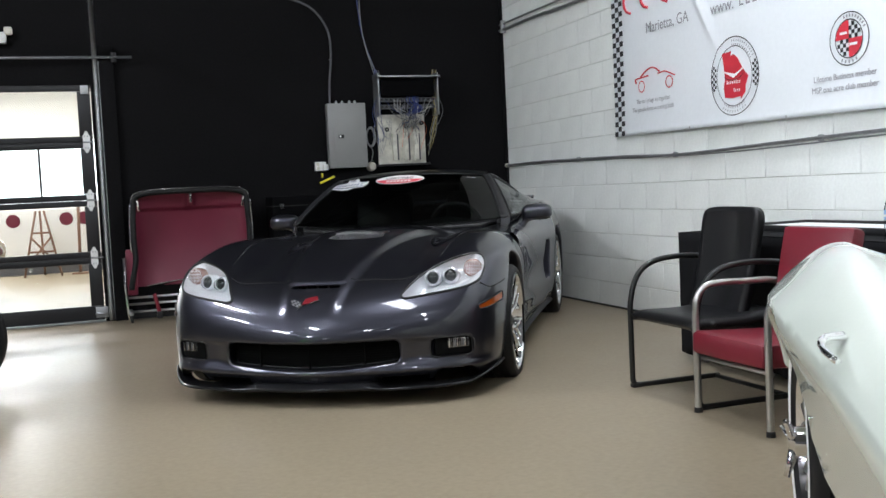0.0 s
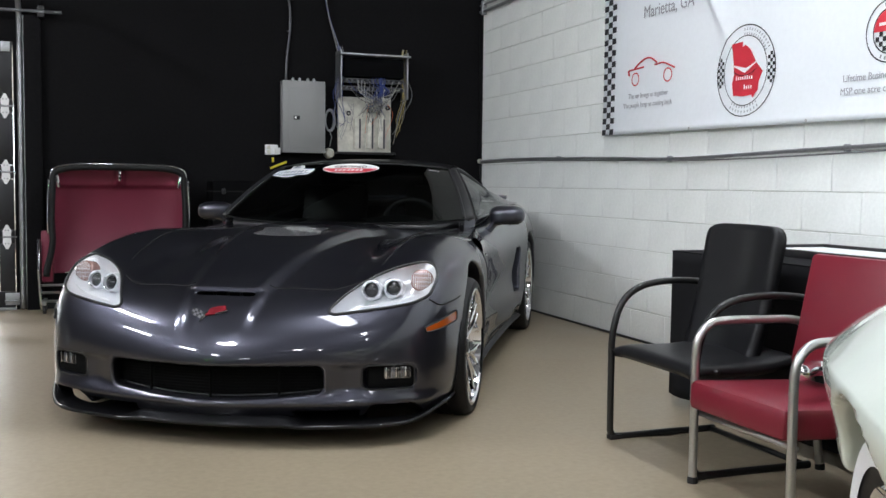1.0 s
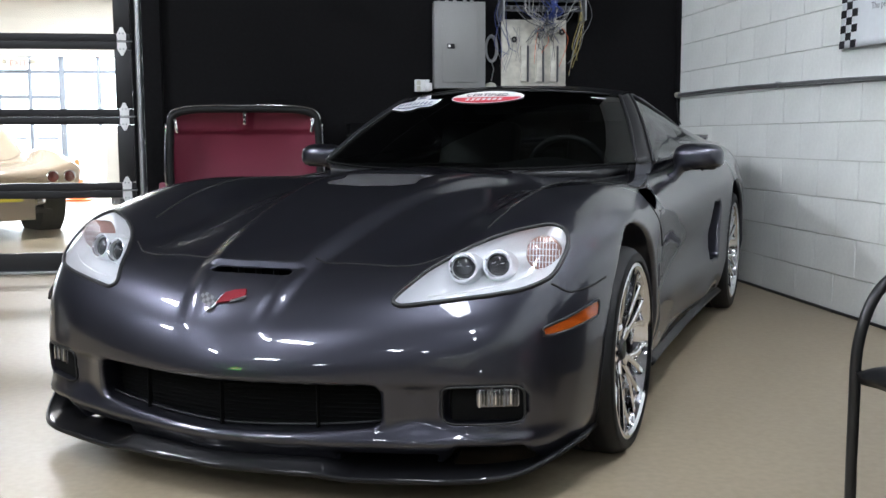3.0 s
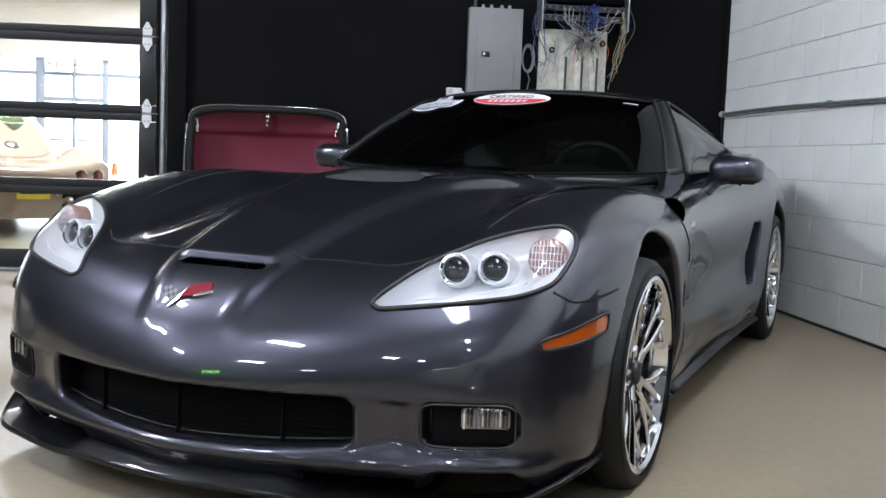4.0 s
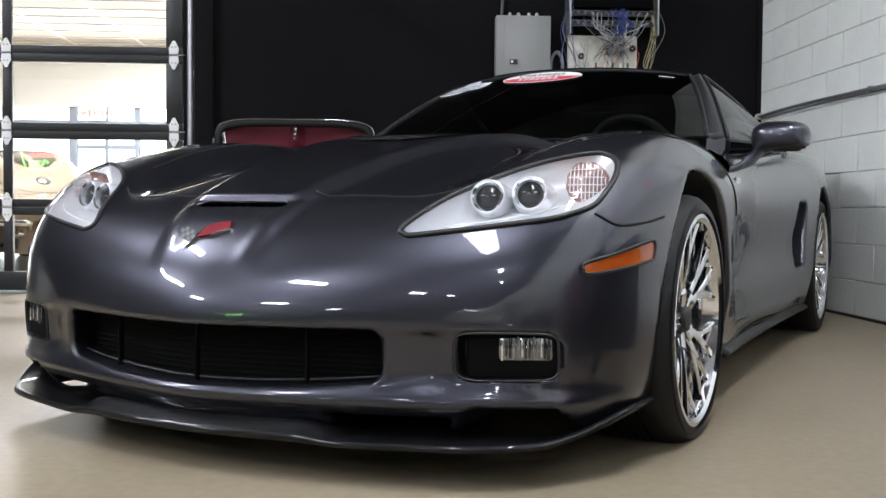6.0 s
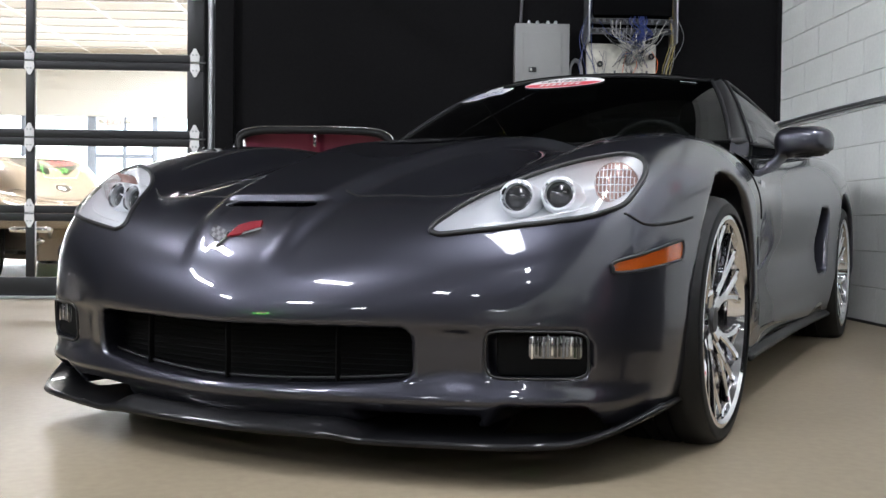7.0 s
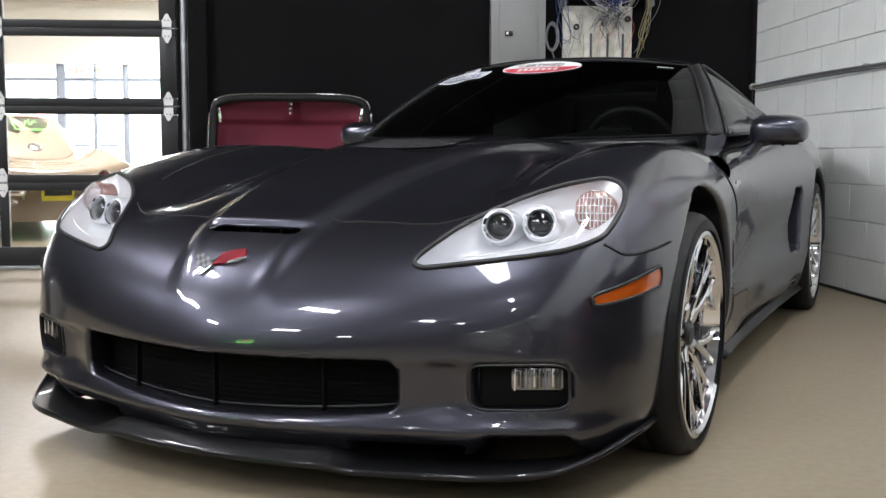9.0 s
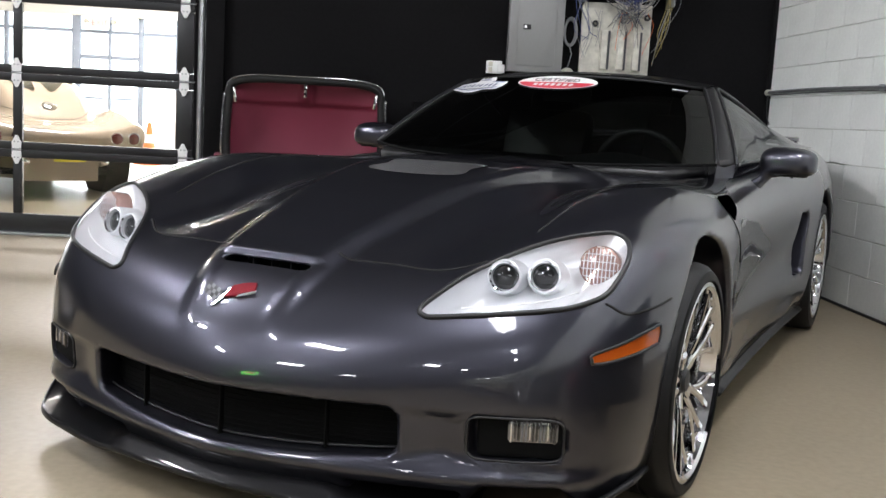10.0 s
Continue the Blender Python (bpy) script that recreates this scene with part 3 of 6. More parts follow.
def conduit(name, pts, r, label, clamps=()):
    ob = thing(name, ROOM.copy(), label, "conduit")
    tube("pipe", curve_points(pts, 8), r, M_GREYPRINT, ob, n=10)
    for c in clamps:
        box("clamp", (0.03, 0.03, 0.012), c, M_GREYPRINT, ob, bevel=0.003)
    return ob


conduit("wall_conduit", [(-1.93, -0.02, 1.98), (-1.92, -0.02, 2.2), (-1.89, -0.02, 2.5), (-1.93, -0.02, 2.75), (-2.13, -0.02, 2.96), (-2.6, -0.02, 3.06), (-3.3, -0.02, 3.05), (-4.2, -0.02, 3.1)], 0.011, "thin grey conduit bending over the black wall", [(-1.9, -0.015, 2.42)])
blue_pts = [(-1.62, -0.02, 3.4), (-1.6, -0.025, 2.9), (-1.57, -0.03, 2.6), (-1.5, -0.04, 2.35), (-1.44, -0.05, 2.15)]
blue = thing("blue_cable_bundle", ROOM.copy(), "blue data cables running down the black wall", "cable")
for i in range(4):
    tube("strand", curve_points([(x + 0.012 * i + 0.02 * math.sin(3 * z + i), y - 0.006 * i, z) for x, y, z in blue_pts], 6), 0.0045, M_CABLEBLUE if i % 3 else M_CABLE, blue, n=6)


def data_cabinet():
    """An open wiring bay: black upper box, rails with sockets, cream backboard with cable troughs, a tangle of cables."""
    rnd = random.Random(4)
    ob = thing("wiring_cabinet", at_room(-1.16, -0.02, 0), "open data wiring cabinet with tangled grey, blue and yellow cables", "wiring cabinet")
    box("backboard", (0.50, 0.03, 0.50), (-0.045, 0.0, 1.61), M_BOARD, ob, "cream painted backboard", bevel=0.004)
    box("base_tray", (0.54, 0.12, 0.02), (-0.045, -0.05, 1.35), M_BLACK, ob, bevel=0.003)
    upper = box("upper_shelf", (0.64, 0.26, 0.014), (0.0, -0.12, 2.22), M_GALV, ob, "grey steel shelf plate", bevel=0.003)
    for x in (-0.31, 0.31):
        box("side_bracket", (0.012, 0.2, 0.42), (x, -0.09, 2.05), M_GALV, ob, bevel=0.002)
    box("equipment", (0.56, 0.16, 0.17), (0, -0.09, 2.115), M_CASE, ob, "black switch unit", bevel=0.006)
    for z in (2.0, 1.93):
        box("socket_rail", (0.6, 0.03, 0.04), (0, -0.11, z), M_GREYPRINT, ob, bevel=0.003)
        for k in range(12):
            box("socket", (0.028, 0.012, 0.022), (-0.27 + 0.049 * k, -0.13, z), M_BLACK, ob)
    for x in (-0.13, -0.01, 0.1):
        box("trough", (0.045, 0.045, 0.27), (x, -0.035, 1.53), M_BOARD, ob, bevel=0.006)
        box("trough_edge", (0.012, 0.02, 0.27), (x + 0.035, -0.03, 1.53), M_GREYPRINT, ob)
    for x in (-0.2, 0.0, 0.17):
        lathe("grommet", [(0.022, 0), (0.022, 0.02), (0.01, 0.02), (0.01, 0.0)], M_BLACK, ob, n=12, m=pose(x, -0.016, 1.74 + 0.03 * math.sin(9 * x), 90, 0, 0))
    mats = [M_CABLE, M_CREAM, M_CABLE, M_CABLEBLUE, M_CABLE, M_BLACK]
    # bundles from the rails, gathered towards the middle of the board
    for i in range(44):
        x0 = rnd.uniform(-0.28, 0.28)
        z0 = rnd.choice([2.0, 1.93])
        xe, ze = 0.02 + rnd.uniform(-0.07, 0.07), rnd.uniform(1.74, 1.84)
        sag = rnd.uniform(-0.02, 0.07)
        pts = [(x0, -0.135, z0), (lerp(x0, xe, 0.2) + rnd.uniform(-0.03, 0.03), -0.15, lerp(z0, ze, 0.35) - sag), (lerp(x0, xe, 0.65) + rnd.uniform(-0.04, 0.04), -0.14 - rnd.uniform(0, 0.04), lerp(z0, ze, 0.7) - sag), (xe, -0.11, ze), (xe + rnd.uniform(-0.08, 0.08), -0.06, ze - rnd.uniform(0.02, 0.1))]
        tube("cable", curve_points(pts, 6), 0.0018 + 0.0012 * rnd.random(), mats[i % 6], ob, n=5)
    for i in range(12):
        x0 = 0.05 + rnd.uniform(-0.06, 0.06)
        tube("blue_cable", curve_points([(x0, -0.14, 2.04), (x0 + rnd.uniform(-0.05, 0.05), -0.19, 1.98), (x0 + rnd.uniform(-0.05, 0.05), -0.18, 1.9), (x0 + rnd.uniform(-0.1, 0.1), -0.13, 1.84)], 6), 0.003, M_CABLEBLUE, ob, n=5)
    # loops down both sides, the left bundle coming from the ceiling
    for i in range(16):
        side = 1 if i % 2 else -1
        x = side * (0.25 + 0.05 * rnd.random())
        low = rnd.uniform(1.38, 1.62)
        pts = [(x * 1.12, -0.1, 2.3), (x, -0.13, 2.1), (x + side * rnd.uniform(0, 0.08), -0.12, 1.88), (x + side * rnd.uniform(-0.04, 0.09), -0.1, 1.66), (x - side * rnd.uniform(-0.02, 0.08), -0.06, low)]
        tube("hanging_cable", curve_points(pts, 6), 0.0022, (M_CABLEBLUE, M_CABLE, M_CABLE, M_CABLEYELLOW)[i % 4], ob, n=5)
    for i in range(10):
        x = rnd.uniform(-0.25, 0.18)
        tube("cable_end", curve_points([(x, -0.06, 1.80), (x + rnd.uniform(-0.05, 0.05), -0.07, 1.70), (x + rnd.uniform(-0.04, 0.04), -0.05, rnd.uniform(1.45, 1.62))], 6), 0.0018, (M_CABLE, M_ORANGE, M_BLACK)[i % 3], ob, n=5)
    return ob


data_cabinet()

# ---- on the white wall ----
pipe = thing("wall_pipe", at_room(-0.035, 0, 0), "grey conduit clipped along the white block wall", "pipe")
tube("pipe", curve_points([(-0.028, -0.02, 1.298), (-0.03, -1.0, 1.30), (-0.03, -2.5, 1.275), (-0.032, -3.4, 1.25), (-0.03, -4.6, 1.27), (-0.03, -6.0, 1.29), (-0.03, -8.0, 1.3)], 10), 0.0115, M_GALV, pipe)
tube("thin_cable", curve_points([(-0.012, -0.02, 1.282), (-0.012, -1.2, 1.283), (-0.012, -2.6, 1.258), (-0.012, -4.0, 1.238), (-0.012, -6.0, 1.27)], 10), 0.005, M_CABLE, pipe, n=6)
for y, z in ((-1.7, 1.289), (-3.3, 1.253), (-4.9, 1.274)):
    box("clip", (0.034, 0.02, 0.04), (-0.018, y, z), M_GALV, pipe, bevel=0.004)
lathe("end_fitting", [(0.022, 0), (0.022, 0.05), (0.016, 0.05)], M_CREAM, pipe, n=14, m=pose(-0.028, -0.03, 1.298, 90, 0, 0))
tube("loose_wire", curve_points([(-0.03, -0.06, 1.29), (-0.05, -0.1, 1.22), (-0.03, -0.07, 1.13), (-0.02, -0.1, 1.07)], 8), 0.004, M_BLACK, pipe, n=6)
pipe_high = thing("high_wall_pipe", at_room(-0.035, 0, 0), "grey conduits high along the white block wall", "pipe")
tube("pipe", curve_points([(-0.03, -0.02, 2.71), (-0.03, -1.0, 2.7), (-0.03, -2.0, 2.67), (-0.03, -8.0, 2.6)], 8), 0.015, M_GALV, pipe_high)
tube("second_pipe", curve_points([(-0.03, -0.02, 2.77), (-0.03, -1.0, 2.76), (-0.03, -2.0, 2.75), (-0.03, -8.0, 2.7)], 8), 0.010, M_GALV, pipe_high)
box("strap", (0.05, 0.03, 0.13), (-0.03, -0.1, 2.74), M_GALV, pipe_high, bevel=0.004)


def banner():
    """A printed vinyl banner, slack and slightly waved, with eyelets; its print lies on it. x of its own frame runs along the wall."""
    W, H = 3.30, 1.35
    ob = thing("banner", at_room(-0.055, -2.427, 1.44, 0, 0, -90), "white vinyl club banner with chequered ends on the block wall", "banner")

    def wave(x, z):
        return -0.006 - 0.006 * math.sin(2.1 * x + 1.3 * z) - 0.005 * math.sin(5.3 * x - 2 * z) - 0.03 * math.exp(-((x - 1.31 - 0.6 * (0.78 - z)) / 0.035) ** 2) * min(1, max(0, (z - 0.45) * 3)) - 0.024 * math.exp(-z / 0.09) * min(1.0, 0.35 + 0.3 * x)

    def skew(x, z):
        return (x, wave(x, z), z - 0.012 * x)

    sheet("cloth", lambda u, v: skew(W * u, H * v), 120, 40, M_BANNER, ob, "white glossy banner vinyl", thick=0.002)

    def flat(name, pts, material, parent=ob, lift=0.004):
        vs = []
        for x, z in pts:
            a = skew(x, z)
            vs.append((a[0], a[1] - lift, a[2]))
        return part_mesh(name, vs, [tuple(range(len(vs)))], material, parent, smooth=False)

    def ring(name, x, z, rx, rz, w, material, n=40, lift=0.004, a0=0, a1=360):
        vs, fs = [], []
        for k in range(n + 1):
            a = radians(a0 + (a1 - a0) * k / n)
            for q in (1.0, -1.0):
                p = skew(x + (rx + q * w / 2) * math.cos(a), z + (rz + q * w / 2) * math.sin(a))
                vs.append((p[0], p[1] - lift, p[2]))
            if k:
                i = 2 * k
                fs.append((i - 2, i - 1, i + 1, i))
        return part_mesh(name, vs, fs, material, ob, smooth=False)

    wide, tall = 0.0583, 0.0403
    for x0 in (0.0, W - 3 * wide):
        for i in range(3):
            for j in range(int(H / tall)):
                if (i + j) % 2 == 0:
                    flat("chequer", [(x0 + i * wide, j * tall), (x0 + (i + 1) * wide, j * tall), (x0 + (i + 1) * wide, (j + 1) * tall), (x0 + i * wide, (j + 1) * tall)], M_BLACKPRINT)
    for k in range(3):
        a = skew(1.12 + k * 1.066, 0.012)
        lathe("eyelet", [(0.004, 0), (0.008, 0.001), (0.008, 0.003), (0.004, 0.004)], M_STEEL, ob, n=12, m=pose(a[0], a[1] - 0.001, a[2], 90, 0, 0))

    def words(text, x, z, size, material, sx=1.0):
        a = skew(x, z)
        letters("lettering", text, size, material, pose(a[0], a[1] - 0.012, a[2], 90, 0.7, 0), ob, 0.0005, sx=sx)

    words("Marietta, GA", 0.56, 0.768, 0.115, M_GREYTEXT, 0.97)
    words("www.", 1.40, 0.768, 0.115, M_GREYTEXT, 1.0)
    for k in range(11):
        x, tall = 1.73 + k * 0.07, 0.075 if k in (2, 5, 6) else 0.05
        for z0 in (0.773, 0.773 + tall - 0.012):
            flat("word_bar", [(x, z0), (x + 0.044, z0), (x + 0.044, z0 + 0.012), (x, z0 + 0.012)], M_GREYTEXT)
        flat("word_bar", [(x, 0.785), (x + 0.011, 0.785), (x + 0.011, 0.761 + tall), (x, 0.761 + tall)], M_GREYTEXT)
    # red brush script across the top, as plain strokes
    for k in range(9):
        x = 0.33 + 0.27 * k
        pts = [skew(x + 0.12 * math.cos(a) , 1.06 + 0.1 * math.sin(a)) for a in [0.6 + t * 0.5 for t in range(9)]]
        tube("script_stroke", [(p[0], p[1] - 0.006, p[2]) for p in pts], 0.011, M_STICKER_RED, ob, n=5)
    # outline of a car in red
    for pts in ([(0.45, 0.445), (0.51, 0.475), (0.58, 0.498), (0.65, 0.497), (0.72, 0.462)], [(0.70, 0.448), (0.80, 0.452), (0.92, 0.412)], [(0.56, 0.445), (0.44, 0.438), (0.372, 0.432), (0.378, 0.40)]):
        q = [skew(*p) for p in pts]
        tube("outline_stroke", curve_points([(p[0], p[1] - 0.005, p[2]) for p in q], 6), 0.006, M_STICKER_RED, ob, n=5)
    for x in (0.458, 0.845):
        ring("outline_wheel", x, 0.37, 0.045, 0.042, 0.009, M_STICKER_RED)
    words("The car brings us together", 0.386, 0.24, 0.048, M_GREYTEXT, 0.95)
    words("The people keep us coming back", 0.32, 0.178, 0.048, M_GREYTEXT, 0.95)
    def flat_k(name, pts, material, parent=ob, lift=0.004):
        return flat(name, [(bx + (x - bx) * kx, bz + (z - bz) * kz) for x, z in pts], material, parent, lift)

    def ring_k(name, x, z, rx, rz, w, *more):
        return ring(name, bx + (x - bx) * kx, bz + (z - bz) * kz, rx * kx, rz * kz, w * 0.8, *more)

    # club badge: rings, red state shape, a chevron across it, chequered sides, unread rim lettering as bars
    bx, bz, kx, kz = 1.648, 0.322, 0.755, 0.687
    ring_k("badge_rim", bx, bz, 0.345, 0.38, 0.008, M_BLACKPRINT, 60)
    ring_k("badge_inner_rim", bx, bz, 0.255, 0.29, 0.006, M_BLACKPRINT, 60)
    for k in range(22):
        a = radians(30 + 120 * k / 21) if k < 12 else radians(240 + 60 * (k - 12) / 9)
        for q in (0.28, 0.32):
            c, s = math.cos(a), math.sin(a)
            flat_k("rim_bar", [(bx + (q - 0.016) * c - 0.008 * s, bz + (q + 0.014) * s + 0.004 * c), (bx + (q + 0.005) * c - 0.004 * s, bz + (q + 0.035) * s + 0.004 * c), (bx + (q + 0.005) * c + 0.004 * s, bz + (q + 0.035) * s - 0.004 * c), (bx + (q - 0.016) * c + 0.004 * s, bz + (q + 0.014) * s - 0.004 * c)], M_GREYTEXT)
    for side in (-1, 1):
        for i in range(3):
            for j in range(9):
                if (i + j) % 2:
                    x, z = bx + side * (0.262 + 0.026 * i), bz - 0.125 + 0.028 * j
                    flat_k("badge_chequer", [(x, z), (x + side * 0.026, z), (x + side * 0.026, z + 0.028), (x, z + 0.028)][::side], M_BLACKPRINT)
    flat_k("state_shape", [(bx - 0.13, bz - 0.20), (bx - 0.02, bz - 0.215), (bx + 0.09, bz - 0.205), (bx + 0.10, bz - 0.235), (bx + 0.125, bz - 0.2), (bx + 0.16, bz - 0.17), (bx + 0.165, bz - 0.1), (bx + 0.205, bz - 0.02), (bx + 0.13, bz + 0.06), (bx + 0.06, bz + 0.17), (bx + 0.0, bz + 0.215), (bx - 0.04, bz + 0.20), (bx - 0.03, bz + 0.245), (bx - 0.17, bz + 0.235), (bx - 0.145, bz + 0.1), (bx - 0.13, bz - 0.02), (bx - 0.15, bz - 0.1)], M_STICKER_RED)
    for pts in ([(-0.19, 0.07), (0.0, -0.02), (0.015, 0.02)], [(0.0, -0.02), (0.23, 0.11), (0.06, 0.035), (0.015, 0.02)]):
        flat_k("chevron", [(bx + x, bz + z) for x, z in pts], M_WHITE, lift=0.006)
    ring_k("chevron_edge", bx, bz + 0.06, 0.16, 0.1, 0.006, M_BLACKPRINT, 14, 0.008, 215, 330)
    for z, n, x0 in ((-0.075, 8, -0.10), (-0.155, 4, 0.0)):
        for k in range(n):
            x, tall = bx + x0 + 0.026 * k, 0.036 if k in (0, 4, 5) else 0.026
            flat_k("word_bar", [(x, bz + z), (x + 0.013, bz + z), (x + 0.013, bz + z + tall), (x, bz + z + tall)], M_WHITE, lift=0.007)
    # round museum badge
    mx, mz = 2.745, 0.411
    bx, bz, kx, kz = mx, mz, 0.80, 0.692
    ring_k("museum_rim", mx, mz, 0.2, 0.215, 0.008, M_BLACKPRINT, 50)
    ring_k("museum_inner_rim", mx, mz, 0.14, 0.155, 0.008, M_BLACKPRINT, 50)
    for q in range(4):
        a0 = 90 * q
        pts = [(mx, mz)] + [(mx + 0.135 * math.cos(radians(a0 + 9 * k)), mz + 0.15 * math.sin(radians(a0 + 9 * k))) for k in range(11)]
        if q % 2:
            flat_k("museum_quarter", pts, M_STICKER_RED)
            flat_k("museum_mark", [(mx + 0.07 * math.cos(radians(a0 + 45)) + dx, mz + 0.07 * math.sin(radians(a0 + 45)) + dz) for dx, dz in ((-0.04, -0.01), (0.04, -0.01), (0.04, 0.012), (-0.04, 0.012))], M_WHITE, lift=0.007)
        else:
            for i in range(4):
                for j in range(4):
                    sxn, szn = (1, 1) if q == 0 else (-1, -1)
                    x, z = mx + sxn * i * 0.03, mz + szn * j * 0.034
                    if (i + j) % 2 == 0 and (i + 0.6) ** 2 + (j + 0.6) ** 2 < 16:
                        flat_k("museum_chequer", [(x, z), (x + sxn * 0.03, z), (x + sxn * 0.03, z + szn * 0.034), (x, z + szn * 0.034)], M_BLACKPRINT)
    for k in range(14):
        a = radians(25 + 130 * k / 13) if k < 9 else radians(245 + 50 * (k - 9) / 4)
        c, s = math.cos(a), math.sin(a)
        flat_k("rim_bar", [(mx + 0.16 * c - 0.007 * s, mz + 0.175 * s + 0.007 * c), (mx + 0.185 * c - 0.007 * s, mz + 0.2 * s + 0.007 * c), (mx + 0.185 * c + 0.007 * s, mz + 0.2 * s - 0.007 * c), (mx + 0.16 * c + 0.007 * s, mz + 0.175 * s - 0.007 * c)], M_GREYTEXT)
    words("Lifetime Business member", 2.443, 0.19, 0.05, M_GREYTEXT, 0.97)
    words("MSP one acre club member", 2.43, 0.126, 0.05, M_GREYTEXT, 0.97)
    return ob


banner()

# ---- the grey sports car ----
# Its own frame is the world's: x to its left side, y towards its tail, z up, front axle at y = 0.
HOOD_Z = spline([-1.1, -0.95, -0.76, -0.5, -0.2, 0.2, 0.6, 1.0, 1.6, 2.4, 3.0, 3.4, 3.7], [0.42, 0.505, 0.597, 0.682, 0.752, 0.812, 0.852, 0.872, 0.88, 0.92, 0.955, 0.96, 0.93])
FEND_Z = spline([-1.1, -0.82, -0.6, -0.42, -0.2, 0.0, 0.3, 0.7, 1.1, 1.6, 2.2, 2.6, 3.0, 3.4, 3.7], [0.44, 0.575, 0.668, 0.735, 0.79, 0.818, 0.822, 0.81, 0.825, 0.85, 0.895, 0.92, 0.93, 0.925, 0.88])
SIDE_X = spline([-1.2, -0.6, -0.3, 0.0, 0.4, 0.9, 1.5, 2.0, 2.5, 3.0, 3.4, 3.7], [0.955, 0.96, 0.965, 0.965, 0.95, 0.915, 0.91, 0.94, 0.968, 0.96, 0.92, 0.86])
BULGE_X = spline([-1.0, -0.77, -0.4, 0.0, 0.4, 0.8], [0.12, 0.165, 0.215, 0.28, 0.34, 0.38])


def front_y(x, z):
    """The nose in plan, with the chin swept in a little."""
    return -0.985 - 0.022 * np.exp(-((z - 0.17) / 0.028) ** 2) + 0.10 * (np.sqrt(x ** 2 + 0.0025) - 0.042) + 0.23 * x ** 2 + 0.018 * np.exp(-((x - 0.555) / 0.07) ** 2) * step((0.338 - z) / 0.03) * step((z - 0.19) / 0.05) + 0.22 * np.clip(x / 0.95, 0, 1.2) ** 14 - 0.011 + 0.25 * np.clip(z - 0.345, 0, 1) ** 1.35 + 0.35 * np.clip(0.30 - z, 0, 1) ** 1.5 + 0.3 * np.clip(z - 0.46, 0, 1) ** 1.6


def top_z(x, y):
    q = np.clip(x / 0.74, 0, 1)
    t = HOOD_Z(y) + (FEND_Z(y) - HOOD_Z(y)) * q * q * (3 - 2 * q)
    t = t - 0.052 * np.exp(-((x - 0.45) / 0.13) ** 2) * step((y + 0.84) / 0.5) * step((0.9 - y) / 0.5)
    t = t - 1.5 * np.clip(x - 0.74, 0, 1) ** 2
    return t


def hood_relief(x, y):
    """The raised middle of the hood, and the wedge-shaped hollow before its nostril."""
    bulge = 0.026 * step((BULGE_X(y) - x) / 0.075 + 0.5) * step((y + 0.99) / 0.2) * step((0.75 - y) / 0.5)
    hollow = 0.014 * step((0.152 + 0.30 * (y + 0.77) - x) / 0.058 + 0.5) * step((-0.758 - y) / 0.012) * step((y + 1.0) / 0.24)
    return bulge - hollow


def side_x(y, z):
    w = SIDE_X(y) - 0.55 * np.clip(z - 0.6, 0, 1) ** 1.7 - 0.5 * np.clip(0.36 - z, 0, 1) ** 1.5
    door = step((y - 0.38) / 0.25) * step((2.2 - y) / 0.4)
    cove = np.exp(-((z - 0.40 - 0.05 * (y - 0.4)) / 0.11) ** 2)
    return w - 0.032 * door * cove + 0.018 * door * np.exp(-((z - 0.19) / 0.05) ** 2)


def box2(a, b, ca, cb, ra, rb_, r):
    qa, qb = np.abs(a - ca) - ra + r, np.abs(b - cb) - rb_ + r
    return np.hypot(np.maximum(qa, 0), np.maximum(qb, 0)) + np.minimum(np.maximum(qa, qb), 0) - r


def shell(x, y, z):
    """The painted skin without its openings."""
    x = np.abs(x)
    f = smax((z - top_z(x, y)) * 0.93, (front_y(x, z) - y) * 0.9, 0.16)
    f = f - hood_relief(x, y) * step((z - 0.40) / 0.06)
    f = smax(f, x - side_x(y, z), 0.11)
    f = smax(f, y - (3.52 - 0.25 * x ** 2), 0.12)
    return smax(f, 0.112 + 0.04 * step((y + 0.35) / 0.5) + 0.05 * step((x - 0.60) / 0.06) * step((0.84 - x) / 0.04) * step((-0.44 - y) / 0.05) - z, 0.02)


LAMP_OUT = rounded([(0.464, -0.812), (0.482, -0.822), (0.511, -0.815), (0.576, -0.792), (0.638, -0.768), (0.72, -0.731), (0.785, -0.689), (0.835, -0.63), (0.853, -0.578), (0.857, -0.508), (0.835, -0.453), (0.797, -0.436), (0.749, -0.463), (0.675, -0.509), (0.599, -0.577), (0.538, -0.668), (0.492, -0.76)], 5)


def near_outline(px, py, poly):
    """The nearest point of a closed outline, and whether each point lies within it."""
    p = np.array(poly)
    best, inside = np.full(px.shape, 9.0), np.zeros(px.shape, bool)
    nx_, ny_ = np.zeros_like(px), np.zeros_like(py)
    for (ax, ay), (bx, by) in zip(p, np.roll(p, -1, axis=0)):
        ex, ey = bx - ax, by - ay
        t = np.clip(((px - ax) * ex + (py - ay) * ey) / (ex * ex + ey * ey + 1e-12), 0, 1)
        qx, qy = ax + t * ex, ay + t * ey
        d = np.hypot(px - qx, py - qy)
        near = d < best
        best, nx_, ny_ = np.where(near, d, best), np.where(near, qx, nx_), np.where(near, qy, ny_)
        inside ^= ((ay > py) != (by > py)) & (px < (bx - ax) * (py - ay) / (by - ay + 1e-12) + ax)
    return nx_, ny_, inside


